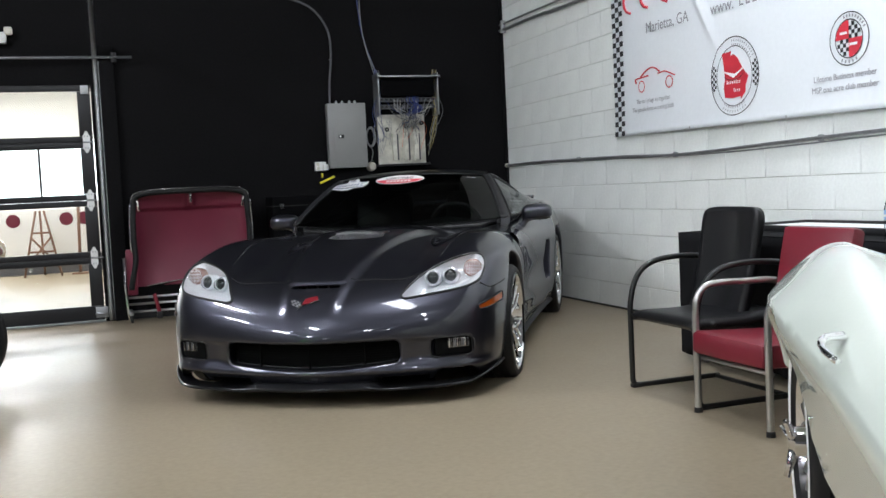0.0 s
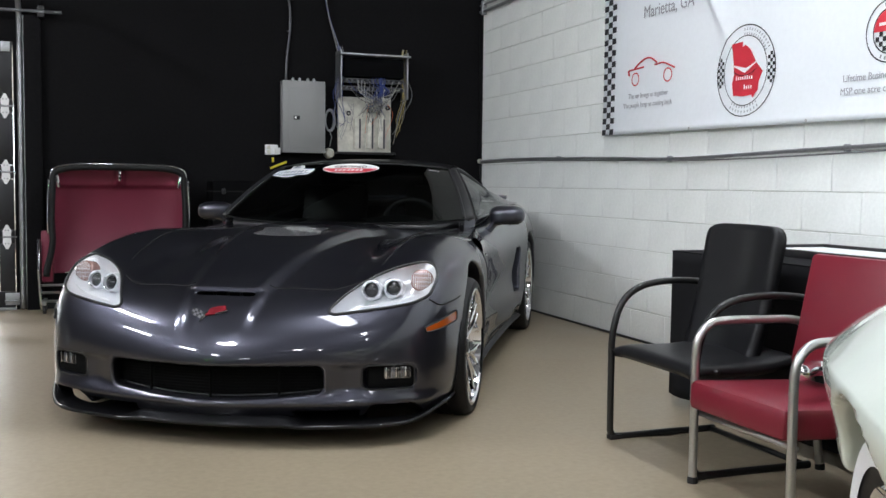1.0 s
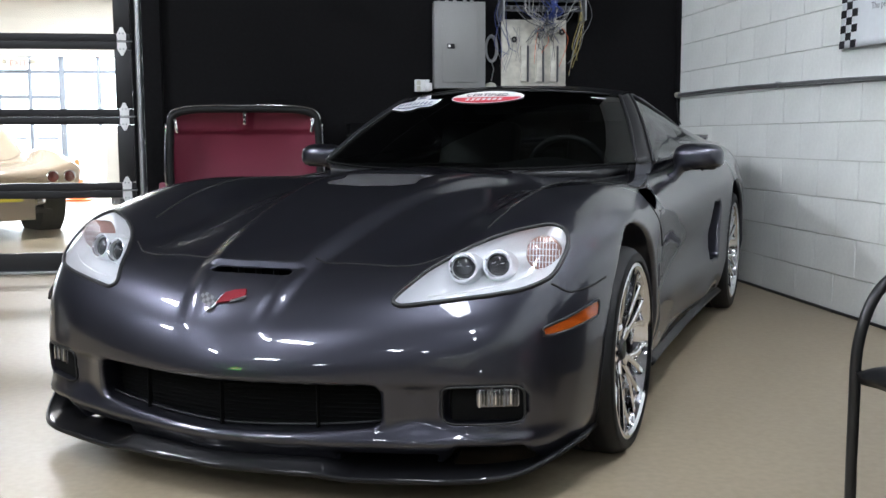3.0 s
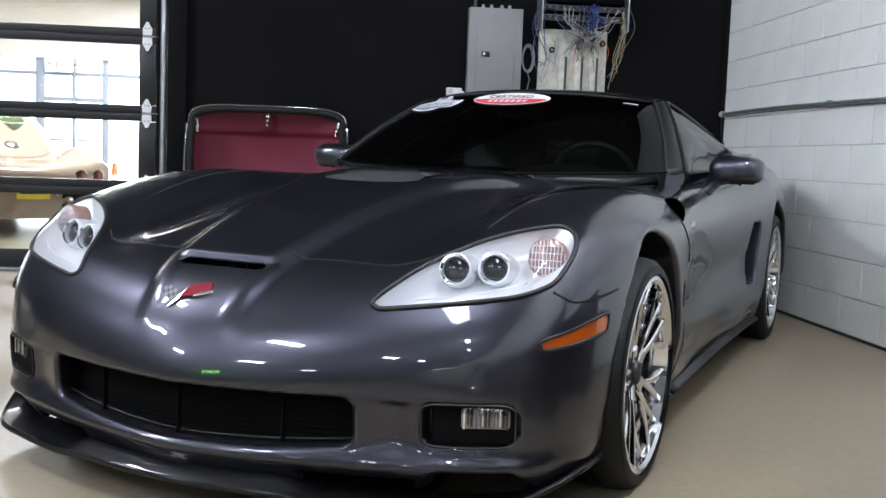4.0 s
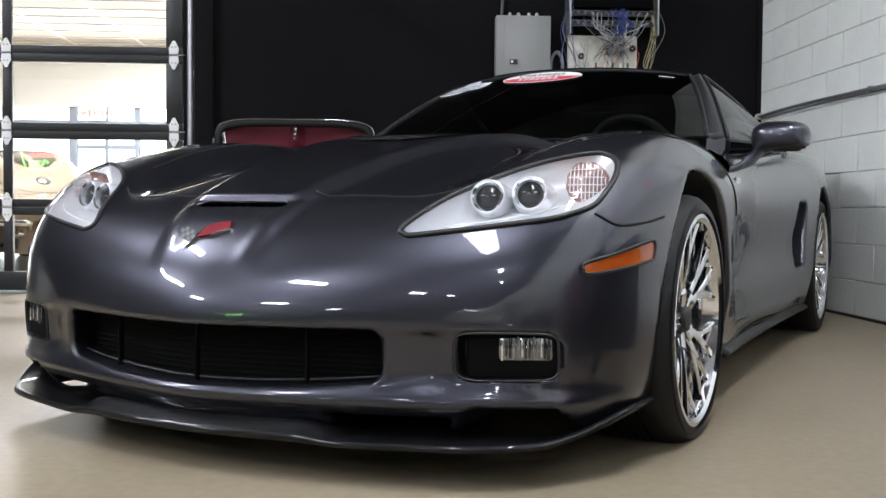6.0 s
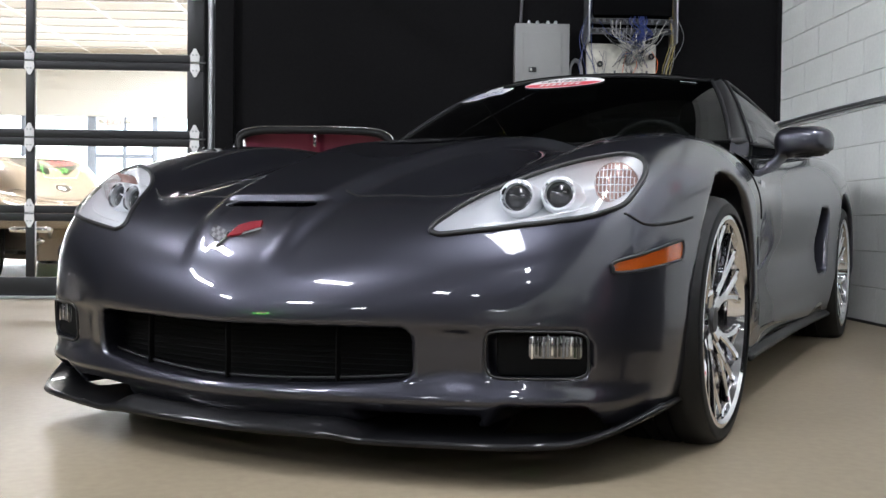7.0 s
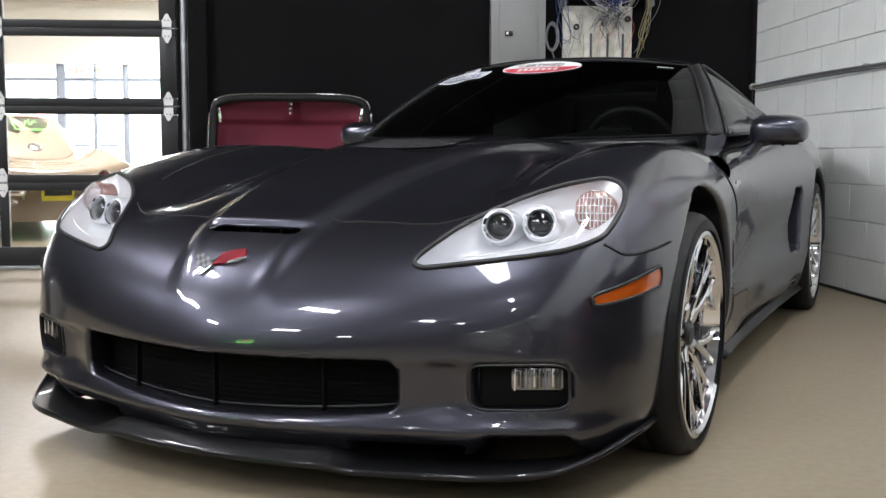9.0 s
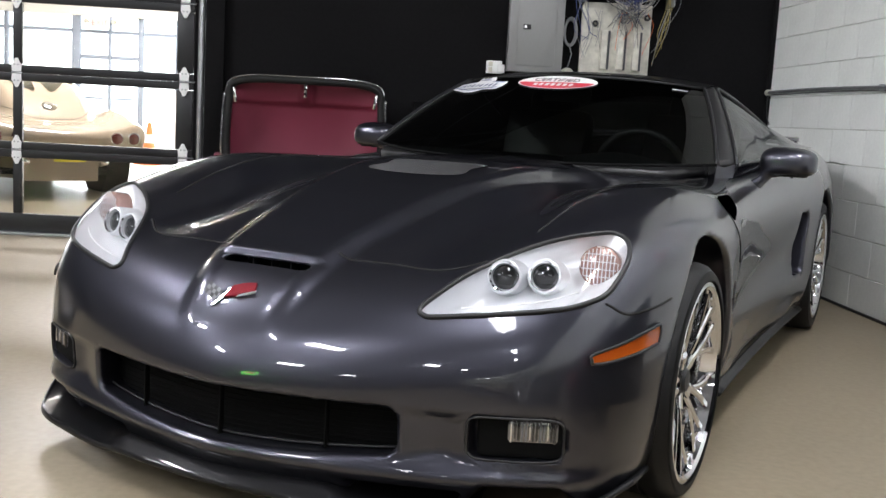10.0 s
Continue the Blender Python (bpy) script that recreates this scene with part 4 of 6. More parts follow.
def cut_openings(P, Q, N, poly):
    """Takes the faces within an outline (in plan, both sides) out of the skin and draws the hole's edge on to the outline."""
    mid = P[Q].mean(1)
    _, _, within = near_outline(np.abs(mid[:, 0]), mid[:, 1], poly)
    within &= mid[:, 2] > 0.48
    rim = np.intersect1d(np.unique(Q[within]), np.unique(Q[~within]))
    sx = np.sign(P[rim, 0])
    qx, qy, _ = near_outline(np.abs(P[rim, 0]), P[rim, 1], poly)
    new_p = drop_on(shell, np.stack([qx * sx, qy, np.full(len(rim), 1.2)], 1), (0, 0, -1), 1.0)
    P = P.copy()
    P[rim] = new_p
    return P, Q[~within], N


def car_body(x, y, z):
    f = shell(x, y, z)
    x = np.abs(x)
    # wide lower grille
    wide = box2(x, z, 0, 0.257 + 0.07 * x ** 2, 0.462, 0.066 - 0.05 * x ** 2, 0.03)
    f = smax(f, smin(-np.maximum(wide, y + 0.5), f + 0.13, 0.02), 0.014)
    # fog lamp pockets, narrow slots in the chin
    fog = np.maximum(box2(x, z, 0.712, 0.276, 0.097, 0.049, 0.028), y + 0.4)
    f = smax(f, smin(-fog, f + 0.035, 0.01), 0.012)
    slot = np.maximum(box2(x, z, 0.470, 0.112, 0.118 + 0.5 * (z - 0.112), 0.029, 0.008), y + 0.5)
    f = smax(f, smin(-slot, f + 0.09, 0.01), 0.008)
    # hood nostril under the front edge of the bulge
    nostril = np.maximum(box2(x, z, 0, 0.586, 0.132, 0.0155, 0.009), np.abs(y + 0.735) - 0.06)
    f = smax(f, -nostril, 0.006)
    # wheel openings
    for yc, zc, r in ((-0.04, 0.327, 0.372), (2.685, 0.338, 0.388)):
        f = smax(f, -np.maximum(np.hypot(y - yc, z - zc) - r, 0.62 - x), 0.018)
    # gill behind the front wheel, scoop before the rear one
    gill = box2(y + 0.2 * (z - 0.45), z, 0.39, 0.475, 0.02, 0.045, 0.015)
    f = smax(f, smin(-np.maximum(gill, 0.6 - x), f + 0.04, 0.01), 0.01)
    scoop = box2(y - 0.15 * (z - 0.5), z, 2.02, 0.50, 0.085, 0.145, 0.03)
    f = smax(f, smin(-np.maximum(scoop, 0.6 - x), f + 0.07, 0.01), 0.01)
    # cockpit
    pit = np.maximum(np.maximum(box2(x, y, 0, 1.62, 0.66, 0.72, 0.2), 0.42 - z), -1)
    return smax(f, -pit, 0.03)


car = thing("sports_car", pose(0, 0, 0, 0, 0, 1.0), "dark metallic grey sports car with carbon splitter and chrome wheels", "car")
P_, Q_, N_ = solid(car_body, (-1.0, -1.06, 0.09), (1.0, 3.56, 1.06), 0.0135)
P_, Q_, N_ = cut_openings(P_, Q_, N_, LAMP_OUT)


def panel_of(c):
    x, y, z = np.abs(c[:, 0]), c[:, 1], c[:, 2]
    hood = (y > -0.70 - 0.10 * np.exp(-(x / 0.2) ** 4)) & (y < 0.95) & (x < 0.60 + 0.08 * np.clip(y, -0.5, 0.5)) & (z > 0.5)
    bumper = (y < -0.50 + 0.25 * np.clip(x - 0.9, 0, 1)) | ((y < -0.36) & (z < 0.57))
    door_ = (y > 0.98) & (y < 2.12) & (x > 0.62) & (z > 0.24)
    right = c[:, 0] < 0
    out = np.full(len(c), 2)
    out[y > 2.0] = 4
    out[bumper] = 1
    out[hood] = 0
    out[door_] = 3
    out[door_ & right] = 5
    return out


split_parts(P_, Q_, N_, panel_of, ["hood", "front_bumper", "fender", "door_skin", "rear_quarter", "door_skin"], car, [M_PAINT] * 6, [""] * 6)

DOWN = (0, 0, -1)
# gaps between panels
def mirror(pts):
    return [(-x, y, z) for x, y, z in pts]


for side in (1, -1):
    s = side
    line_on("hood_gap", shell, [(s * 0.17, -0.712, 1.2), (s * 0.3, -0.70, 1.2), (s * 0.45, -0.685, 1.2), (s * 0.54, -0.62, 1.2)], DOWN, 0.0035, M_GAP, car, reach=1.0)
    line_on("hood_side_gap", shell, [(s * 0.60, -0.45, 1.2), (s * 0.63, -0.1, 1.2), (s * 0.655, 0.3, 1.2), (s * 0.67, 0.7, 1.2), (s * 0.70, 0.92, 1.2)], DOWN, 0.003, M_GAP, car, reach=1.0)
    line_on("bumper_gap", shell, [(s * 1.2, -0.628, 0.582), (s * 1.2, -0.585, 0.557), (s * 1.2, -0.488, 0.563), (s * 1.2, -0.40, 0.576)], (-s, 0, 0), 0.0035, M_GAP, car)

# headlights: silver housing, two projectors, amber-tinted turn lamp, clear domed cover, black seal
for side in (1, -1):
    s = side
    frame_up = ((0, 0, 1.2), (s, 0, 0), (0, 1, 0), DOWN)
    lamp_part, edge, en = patch_on("headlight", shell, LAMP_OUT if s > 0 else LAMP_OUT[::-1], frame_up, M_LAMP_SILVER, car, lift=0.001, n=18, label="silver headlamp housing with round projectors", reach=1.0, dome=-0.07, power=7)
    cover, e2, n2 = patch_on("cover", shell, LAMP_OUT if s > 0 else LAMP_OUT[::-1], frame_up, M_LENS, lamp_part, lift=0.002, n=14, label="clear headlamp cover", reach=1.0, dome=0.003)
    cover.visible_shadow = False
    tube("seal", (edge + en * 0.001).tolist(), 0.0065, M_BLACK, lamp_part, "black rubber seal", n=6, closed=True)
    for k, (px, py, pz, r) in enumerate(((0.601, -0.655, 0.619, 0.034), (0.691, -0.624, 0.627, 0.034), (0.797, -0.540, 0.655, 0.046))):
        facing = Vector((s * 0.16, -0.96, 0.22)).normalized()
        m_ = Matrix.Translation((s * px, py, pz)) @ facing.to_track_quat("Z", "Y").to_matrix().to_4x4()
        if k < 2:
            bz = lathe("bezel", [(r + 0.016, -0.075), (r + 0.010, -0.015), (r + 0.007, 0.0), (r + 0.003, 0.003), (r - 0.002, 0.0), (r - 0.004, -0.012)], M_LAMP_SILVER, lamp_part, "silver projector shroud", n=36, m=m_)
            lathe("ring", [(r + 0.004, 0.001), (r + 0.002, 0.005), (r - 0.002, 0.001)], M_CHROME, bz, n=36)
            lathe("projector", [(r - 0.001, -0.012), (r * 0.72, -0.008), (r * 0.4, -0.0035), (0.0005, -0.002)], M_PROJ, lamp_part, "dark projector lens", n=36, m=m_)
            # steel bar put in as the glint on the dark lens
            tube("glint_bar", [(-r * 0.5, 0.004, -0.004), (r * 0.5, 0.004, -0.004)], 0.0012, M_STEEL, lamp_part, n=5, m=m_)
        else:
            lathe("turn_lamp", [(r + 0.008, -0.05), (r + 0.003, -0.004), (r, 0.0), (r * 0.8, 0.005), (0.0005, 0.008)], M_TURN, lamp_part, "faceted pale amber turn lamp", n=36, m=m_)
            for j in range(-5, 6):
                h_ = math.sqrt(max(0.0, r * r - (j * 0.009) ** 2)) * 0.92
                tube("flute", [(j * 0.009, -h_, 0.005), (j * 0.009, 0, 0.0085), (j * 0.009, h_, 0.005)], 0.0013, M_LAMP_SILVER, lamp_part, n=5, m=m_)
                if j % 2:
                    tube("flute", [(-h_, j * 0.009, 0.006), (0, j * 0.009, 0.009), (h_, j * 0.009, 0.006)], 0.0011, M_LAMP_SILVER, lamp_part, n=5, m=m_)
    line_on("reflector_line", shell, [(s * 0.545, -0.772, 1.2), (s * 0.64, -0.738, 1.2), (s * 0.73, -0.692, 1.2), (s * 0.79, -0.645, 1.2)], DOWN, 0.002, M_WHITE, lamp_part, lift=-0.022, reach=1.0)
    # amber side marker
    mk = rounded([(-0.695, 0.462), (-0.675, 0.452), (-0.50, 0.474), (-0.478, 0.482), (-0.468, 0.512), (-0.49, 0.52), (-0.64, 0.488), (-0.69, 0.474)], 5)
    fr_side = ((s * 1.3, 0, 0), (0, 1, 0), (0, 0, 1), (-s, 0, 0))
    mk = mk if s > 0 else mk[::-1]
    mark, me_, mn = patch_on("side_marker", shell, mk, fr_side, M_AMBER, car, lift=0.004, n=6, label="amber side marker lens", reach=0.9)
    tube("rim", (me_ + mn * 0.001).tolist(), 0.004, M_BLACK, mark, n=5, closed=True)
    # fog lamp in its pocket
    for part_name, dx, w, mm in (("fog_lamp_bezel", 0.0, 0.205, M_DEEP), ("fog_lamp", 0.026, 0.128, M_FOG)):
        cx = 0.712 + dx
        yy = float(front_y(np.array(cx), np.array(0.279))) + 0.055
        ob = box(part_name, (w, 0.03 if mm is M_FOG else 0.05, 0.062 if mm is M_FOG else 0.105), (s * cx, yy - 0.014 if mm is M_FOG else yy, 0.291 if mm is M_FOG else 0.279), mm, car, "clear fluted fog lamp" if mm is M_FOG else "", bevel=0.012, rot=(0, 0, s * 27))
        if mm is M_FOG:
            for j in range(13):
                tall = 0.05 - 0.012 * ((j * 7) % 4) / 3
                box("flute", (0.0045, 0.006, tall), (-0.05 + 0.0083 * j, -0.016, 0.002 * ((j * 5) % 3)), (M_CHROME, M_LENSGREY, M_PROJ, M_LENSGREY, M_PROJ)[(j * 2) % 5], ob, bevel=0.001, rot=(0, 0, 14 * ((j % 3) - 1)))
    ring = [(s * (0.712 + 0.099 * math.copysign(abs(math.cos(a)) ** 0.35, math.cos(a))), -1.2, 0.276 + 0.051 * math.copysign(abs(math.sin(a)) ** 0.35, math.sin(a))) for a in [k * math.pi / 16 for k in range(32)]]
    q = drop_on(shell, ring, (0, 1, 0), 0.9)
    tube("fog_surround", q.tolist(), 0.0028, M_BLACK, car, n=6, closed=True)

# grille: dark mesh, bars and divider posts set back in the opening
def grille_at(x, back):
    return float(front_y(np.array(abs(x)), np.array(0.26))) + back


# mesh, bars and posts take near-black for the shade of the opening
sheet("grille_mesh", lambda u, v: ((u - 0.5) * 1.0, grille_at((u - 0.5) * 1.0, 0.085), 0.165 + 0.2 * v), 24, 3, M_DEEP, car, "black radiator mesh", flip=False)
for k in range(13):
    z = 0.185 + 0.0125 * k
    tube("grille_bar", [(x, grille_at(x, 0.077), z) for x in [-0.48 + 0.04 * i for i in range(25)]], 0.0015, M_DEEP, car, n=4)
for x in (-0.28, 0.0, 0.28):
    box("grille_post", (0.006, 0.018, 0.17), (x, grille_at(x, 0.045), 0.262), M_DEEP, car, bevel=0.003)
tube("grille_lower_bar", [(x, grille_at(x, 0.05), 0.198 + 0.12 * x * x) for x in [-0.45 + 0.0375 * i for i in range(25)]], 0.003, M_BLACK, car, n=6)

# nose badge: two crossed flags on the sloping recess
badge = thing("nose_badge", Matrix.Identity(4), "", "")
badge.parent = car
badge.name = "nose_badge"
def on_nose(x, y, lift):
    q = drop_on(shell, [(x, y, 1.2)], DOWN, 1.0)
    g = gradient(shell, q, 3e-3)
    return q[0] + g[0] / np.linalg.norm(g[0]) * lift


def nose_patch(name, pts, material, lift=0.006):
    top = [tuple(on_nose(x, y, lift)) for x, y in pts]
    low = [tuple(on_nose(x, y, 0.0)) for x, y in pts]
    n = len(pts)
    return part_mesh(name, top + low, [tuple(range(n))] + [(j, i, n + i, n + j) for i, j in [(i, (i + 1) % n) for i in range(n)]], material, badge, smooth=False)


for i in range(5):
    for j in range(3):
        x0, y0 = -0.106 + 0.0115 * i, -0.892 - 0.004 * i + 0.008 * j
        nose_patch("flag_check", [(x0, y0), (x0 + 0.0115, y0 - 0.004), (x0 + 0.0115, y0 + 0.004), (x0, y0 + 0.008)], M_BADGEGREY if (i + j) % 2 else M_BLACKPRINT, 0.003)
nose_patch("red_flag", [(-0.042, -0.900), (0.000, -0.894), (0.042, -0.880), (0.032, -0.860), (0.000, -0.865), (-0.028, -0.874)], M_BADGERED, 0.006)
nose_patch("chrome_staff", [(-0.062, -0.919), (-0.048, -0.913), (-0.022, -0.884), (-0.033, -0.880)], M_CHROME, 0.005)
nose_patch("chrome_edge", [(0.000, -0.899), (0.048, -0.884), (0.046, -0.878), (0.002, -0.892)], M_CHROME, 0.007)
# clear window in the hood over the engine
patch_on("hood_window", shell, rounded([(-0.15, -0.05), (0.15, -0.05), (0.155, 0.06), (0.15, 0.17), (-0.15, 0.17), (-0.155, 0.06)], 4), ((0, 0, 1.2), (1, 0, 0), (0, 1, 0), DOWN), M_HOODGLASS, car, lift=0.003, n=8, label="clear polycarbonate hood window over the engine cover", reach=1.0)
# slats in the hood nostril
for k in range(3):
    box("nostril_slat", (0.003, 0.03, 0.03), (-0.07 + 0.06 * k, -0.735, 0.585), M_BLACK, car, bevel=0.001)
box("nostril_back", (0.29, 0.01, 0.04), (0, -0.69, 0.588), M_DEEP, car)

# carbon splitter with upturned ends
def splitter(u, v):
    x = (u - 0.5) * 2 * 0.922
    ax = abs(x)
    front = -1.014 + 0.29 * ax ** 2 + 0.20 * max(0.0, (ax - 0.62) / 0.30) ** 2.6
    depth = 0.34 - 0.195 * float(step(np.array((ax - 0.56) / 0.06)))
    # a raked face under the chin between the two slots, a flat blade outside them
    rake = 0.034 * float(step(np.array((0.40 - ax) / 0.11)))
    rise = min(1.0, v / 0.12)
    y = front + depth * v
    z = 0.088 + rake * rise ** 0.8 + 0.004 * math.exp(-(v / 0.04) ** 2) + 0.06 * max(0.0, (ax - 0.78) / 0.142) ** 1.6 + 0.008 * ax
    return (x, y, z)


sheet("splitter", splitter, 140, 40, M_CARBON, car, "glossy black carbon-fibre splitter", thick=0.014)
# side sills
for s in (1, -1):
    sheet("side_sill", lambda u, v: (s * (0.88 + 0.03 * v + 0.015 * (2 * u - 1) ** 2), 0.42 + 1.9 * u, 0.135 + 0.02 * (1 - v)), 30, 4, M_CARBON, car, thick=0.016)
# dark floor pan between the wheels, so that no light shows through
box("floor_pan", (1.3, 4.0, 0.03), (0, 1.25, 0.16), M_DEEP, car)
for yc in (-0.04, 2.685):
    for s in (1, -1):
        sheet("wheel_liner", lambda u, v: (s * lerp(0.64, 0.90, v), yc + 0.395 * math.cos(math.pi * (1.12 * u - 0.06)), 0.333 + 0.395 * math.sin(math.pi * (1.12 * u - 0.06))), 30, 2, M_DEEP, car)
        box("liner_wall", (0.012, 0.74, 0.56), (s * 0.63, yc, 0.42), M_DEEP, car)


def spoke_bar(name, rows, deep, parent):
    """A chromed bar with a crowned face: rows of x, radius, angle and half width."""
    vs, fs = [], []
    for x, rr, a, hw in rows:
        c, sn = math.cos(a), math.sin(a)
        for o, dx in ((-1.0, -deep), (-1.0, -0.004), (-0.55, 0.0), (0.55, 0.0), (1.0, -0.004), (1.0, -deep)):
            vs.append((x + dx, rr * c - o * hw * sn, rr * sn + o * hw * c))
    for i in range(len(rows) - 1):
        for j in range(6):
            p, q = i * 6 + j, i * 6 + (j + 1) % 6
            fs.append((p, q, q + 6, p + 6))
    fs += [tuple(range(5, -1, -1)), tuple(range(len(vs) - 6, len(vs)))]
    return part_mesh(name, vs, fs, M_CHROME, parent, smooth=False)


# wheels: 0 at the hub's middle, x outwards; the loaded tyre is flattened a little where it stands
def wheel(name, s, y, r, width, rim_r, out_x, squash):
    w = thing(name, pose(s * out_x, y, r - squash, 0, 0, 0 if s > 0 else 180), "", "")
    w.parent = car
    hw = width / 2
    prof = [(rim_r - 0.006, 0.0), (rim_r + 0.012, 0.004), (rim_r + 0.03, 0.008), (r - 0.045, 0.010), (r - 0.02, 0.004), (r - 0.006, -0.012), (r, -0.035)]
    tread = []
    for k in range(5):
        a = -0.045 - k * (width - 0.09) / 5
        tread += [(r, a), (r, a - (width - 0.09) / 5 + 0.012), (r - 0.007, a - (width - 0.09) / 5 + 0.01), (r - 0.007, a - (width - 0.09) / 5 + 0.002)]
    prof += tread + [(r, -width + 0.04), (r - 0.02, -width + 0.005), (rim_r, -width)]
    lathe("tyre", prof, M_RUBBER, w, "black low-profile tyre", n=72, m=pose(0, 0, 0, 0, 90, 0))
    rim = lathe("rim", [(rim_r + 0.004, -0.004), (rim_r + 0.006, 0.006), (rim_r - 0.004, 0.008), (rim_r - 0.014, 0.0), (rim_r - 0.02, -0.03), (rim_r - 0.03, -0.09), (rim_r - 0.035, -width + 0.02)], M_CHROME, w, "chrome rim with forked spokes", n=72, m=pose(0, 0, 0, 0, 90, 0))
    # five forked arms, each ending in four fingers at the rim
    for k in range(5):
        a0 = radians(36 + 72 * k)
        for sign in (-1, 1):
            inner, outer = [], []
            for i in range(11):
                t = i / 10
                rr = 0.046 + (rim_r - 0.056) * t
                x = -0.040 + 0.016 * math.sin(math.pi * t * 0.8) + 0.022 * t ** 3
                inner.append((x, rr, a0 + sign * (0.20 - 0.06 * t + 0.015 * math.sin(math.pi * t)), 0.0150 - 0.004 * math.sin(math.pi * t * 0.9)))
                if t >= 0.3:
                    q = (t - 0.3) / 0.7
                    outer.append((x - 0.004 * (1 - q), rr, a0 + sign * (0.182 + 0.30 * q ** 0.9), 0.0120 - 0.003 * math.sin(math.pi * q)))
            spoke_bar("spoke", inner, 0.021, w)
            spoke_bar("spoke", outer, 0.017, w)
        spoke_bar("arm_root", [(-0.034 + 0.002 * i, 0.030 + 0.012 * i, a0, 0.019 + 0.001 * i) for i in range(5)], 0.022, w)
    hub = lathe("hub", [(0.0, -0.022), (0.03, -0.024), (0.034, -0.032), (0.062, -0.04), (0.066, -0.07)], M_BLACK, w, "black hub cap", n=32, m=pose(0, 0, 0, 0, 90, 0))
    for k in range(5):
        a = 2 * math.pi * k / 5
        lathe("lug_nut", [(0.0, -0.03), (0.008, -0.032), (0.009, -0.05)], M_BLACK, w, n=8, m=pose(0, 0.048 * math.cos(a), 0.048 * math.sin(a), 0, 90, 0))
    lathe("brake_disc", [(0.07, -0.105), (0.197, -0.105), (0.199, -0.135), (0.07, -0.135)], M_STEEL, w, "grey brake disc", n=48, m=pose(0, 0, 0, 0, 90, 0))
    v, f = tube_data([(-0.118, 0.165 * math.cos(a), 0.165 * math.sin(a)) for a in [radians(-30 + 12 * k) for k in range(8)]], 0.032, 8)
    part_mesh("caliper", v, f, M_BLACK, w, "dark brake caliper")
    lathe("barrel_shade", [(rim_r - 0.04, -0.16), (0.02, -0.16)], M_GALV, w, n=40, m=pose(0, 0, 0, 0, 90, 0))
    return w


for s in (1, -1):
    wheel("wheel", s, -0.122, 0.326, 0.285, 0.270, 0.962, 0.018)
    wheel("wheel", s, 2.685, 0.338, 0.335, 0.266, 0.945, 0.010)

# ---- the glasshouse ----
def bez(p, t):
    a, b, c = [Vector(q) for q in p]
    return a.lerp(b, t).lerp(b.lerp(c, t), t)


def screen_edge(s, t):
    """The windscreen's side edge, from the cowl's corner to the roof's corner."""
    return bez([(s * 0.735, 0.98, 0.868), (s * 0.655, 1.24, 1.048), (s * 0.545, 1.50, 1.168)], t)


def screen(u, v):
    x = 2 * u - 1
    e = screen_edge(1, v)
    mid = bez([(0, 0.60, 0.845), (0, 0.96, 1.045), (0, 1.345, 1.196)], v)
    q = abs(x) ** 2.2
    return (x * e.x, lerp(mid.y, e.y, q), lerp(mid.z, e.z, abs(x) ** 2.4))


pane = sheet("windscreen", screen, 40, 24, M_WINDSCREEN, car, "dark tinted windscreen")
pane.visible_shadow = False


def roof(u, v):
    x = 2 * u - 1
    y0, y1 = screen(u, 1)[1] - 0.004, 2.35
    w = lerp(0.555, 0.50, v)
    y = lerp(y0, y1, v)
    zc = 1.198 + 0.042 * math.sin(math.pi * min(1, v * 0.95 + 0.08)) - 0.045 * v ** 2
    return (x * w, y, zc - 0.034 * abs(x) ** 2.4 * (1 + 0.3 * v))


sheet("roof", roof, 30, 24, M_CARBON, car, "black carbon-fibre roof panel")


def hatch(u, v):
    x = 2 * u - 1
    a = Vector(roof(u, 1))
    b = Vector((x * 0.52, 3.28, 0.985 - 0.01 * x * x))
    p = a.lerp(b, v)
    p.z += 0.05 * math.sin(math.pi * v)
    return p


sheet("hatch_glass", hatch, 24, 16, M_SIDEGLASS, car, "dark rear hatch glass")


def pillar_outer(s, t):
    """Where the painted pillar meets the side window."""
    return bez([(s * 0.785, 1.07, 0.871), (s * 0.692, 1.31, 1.062), (s * 0.575, 1.56, 1.178)], t)


def side_rail(s, t):
    """The roof's edge over the door, down to the sail panel."""
    return bez([(s * 0.575, 1.56, 1.178), (s * 0.665, 1.99, 1.095), (s * 0.735, 2.46, 0.945)], t)


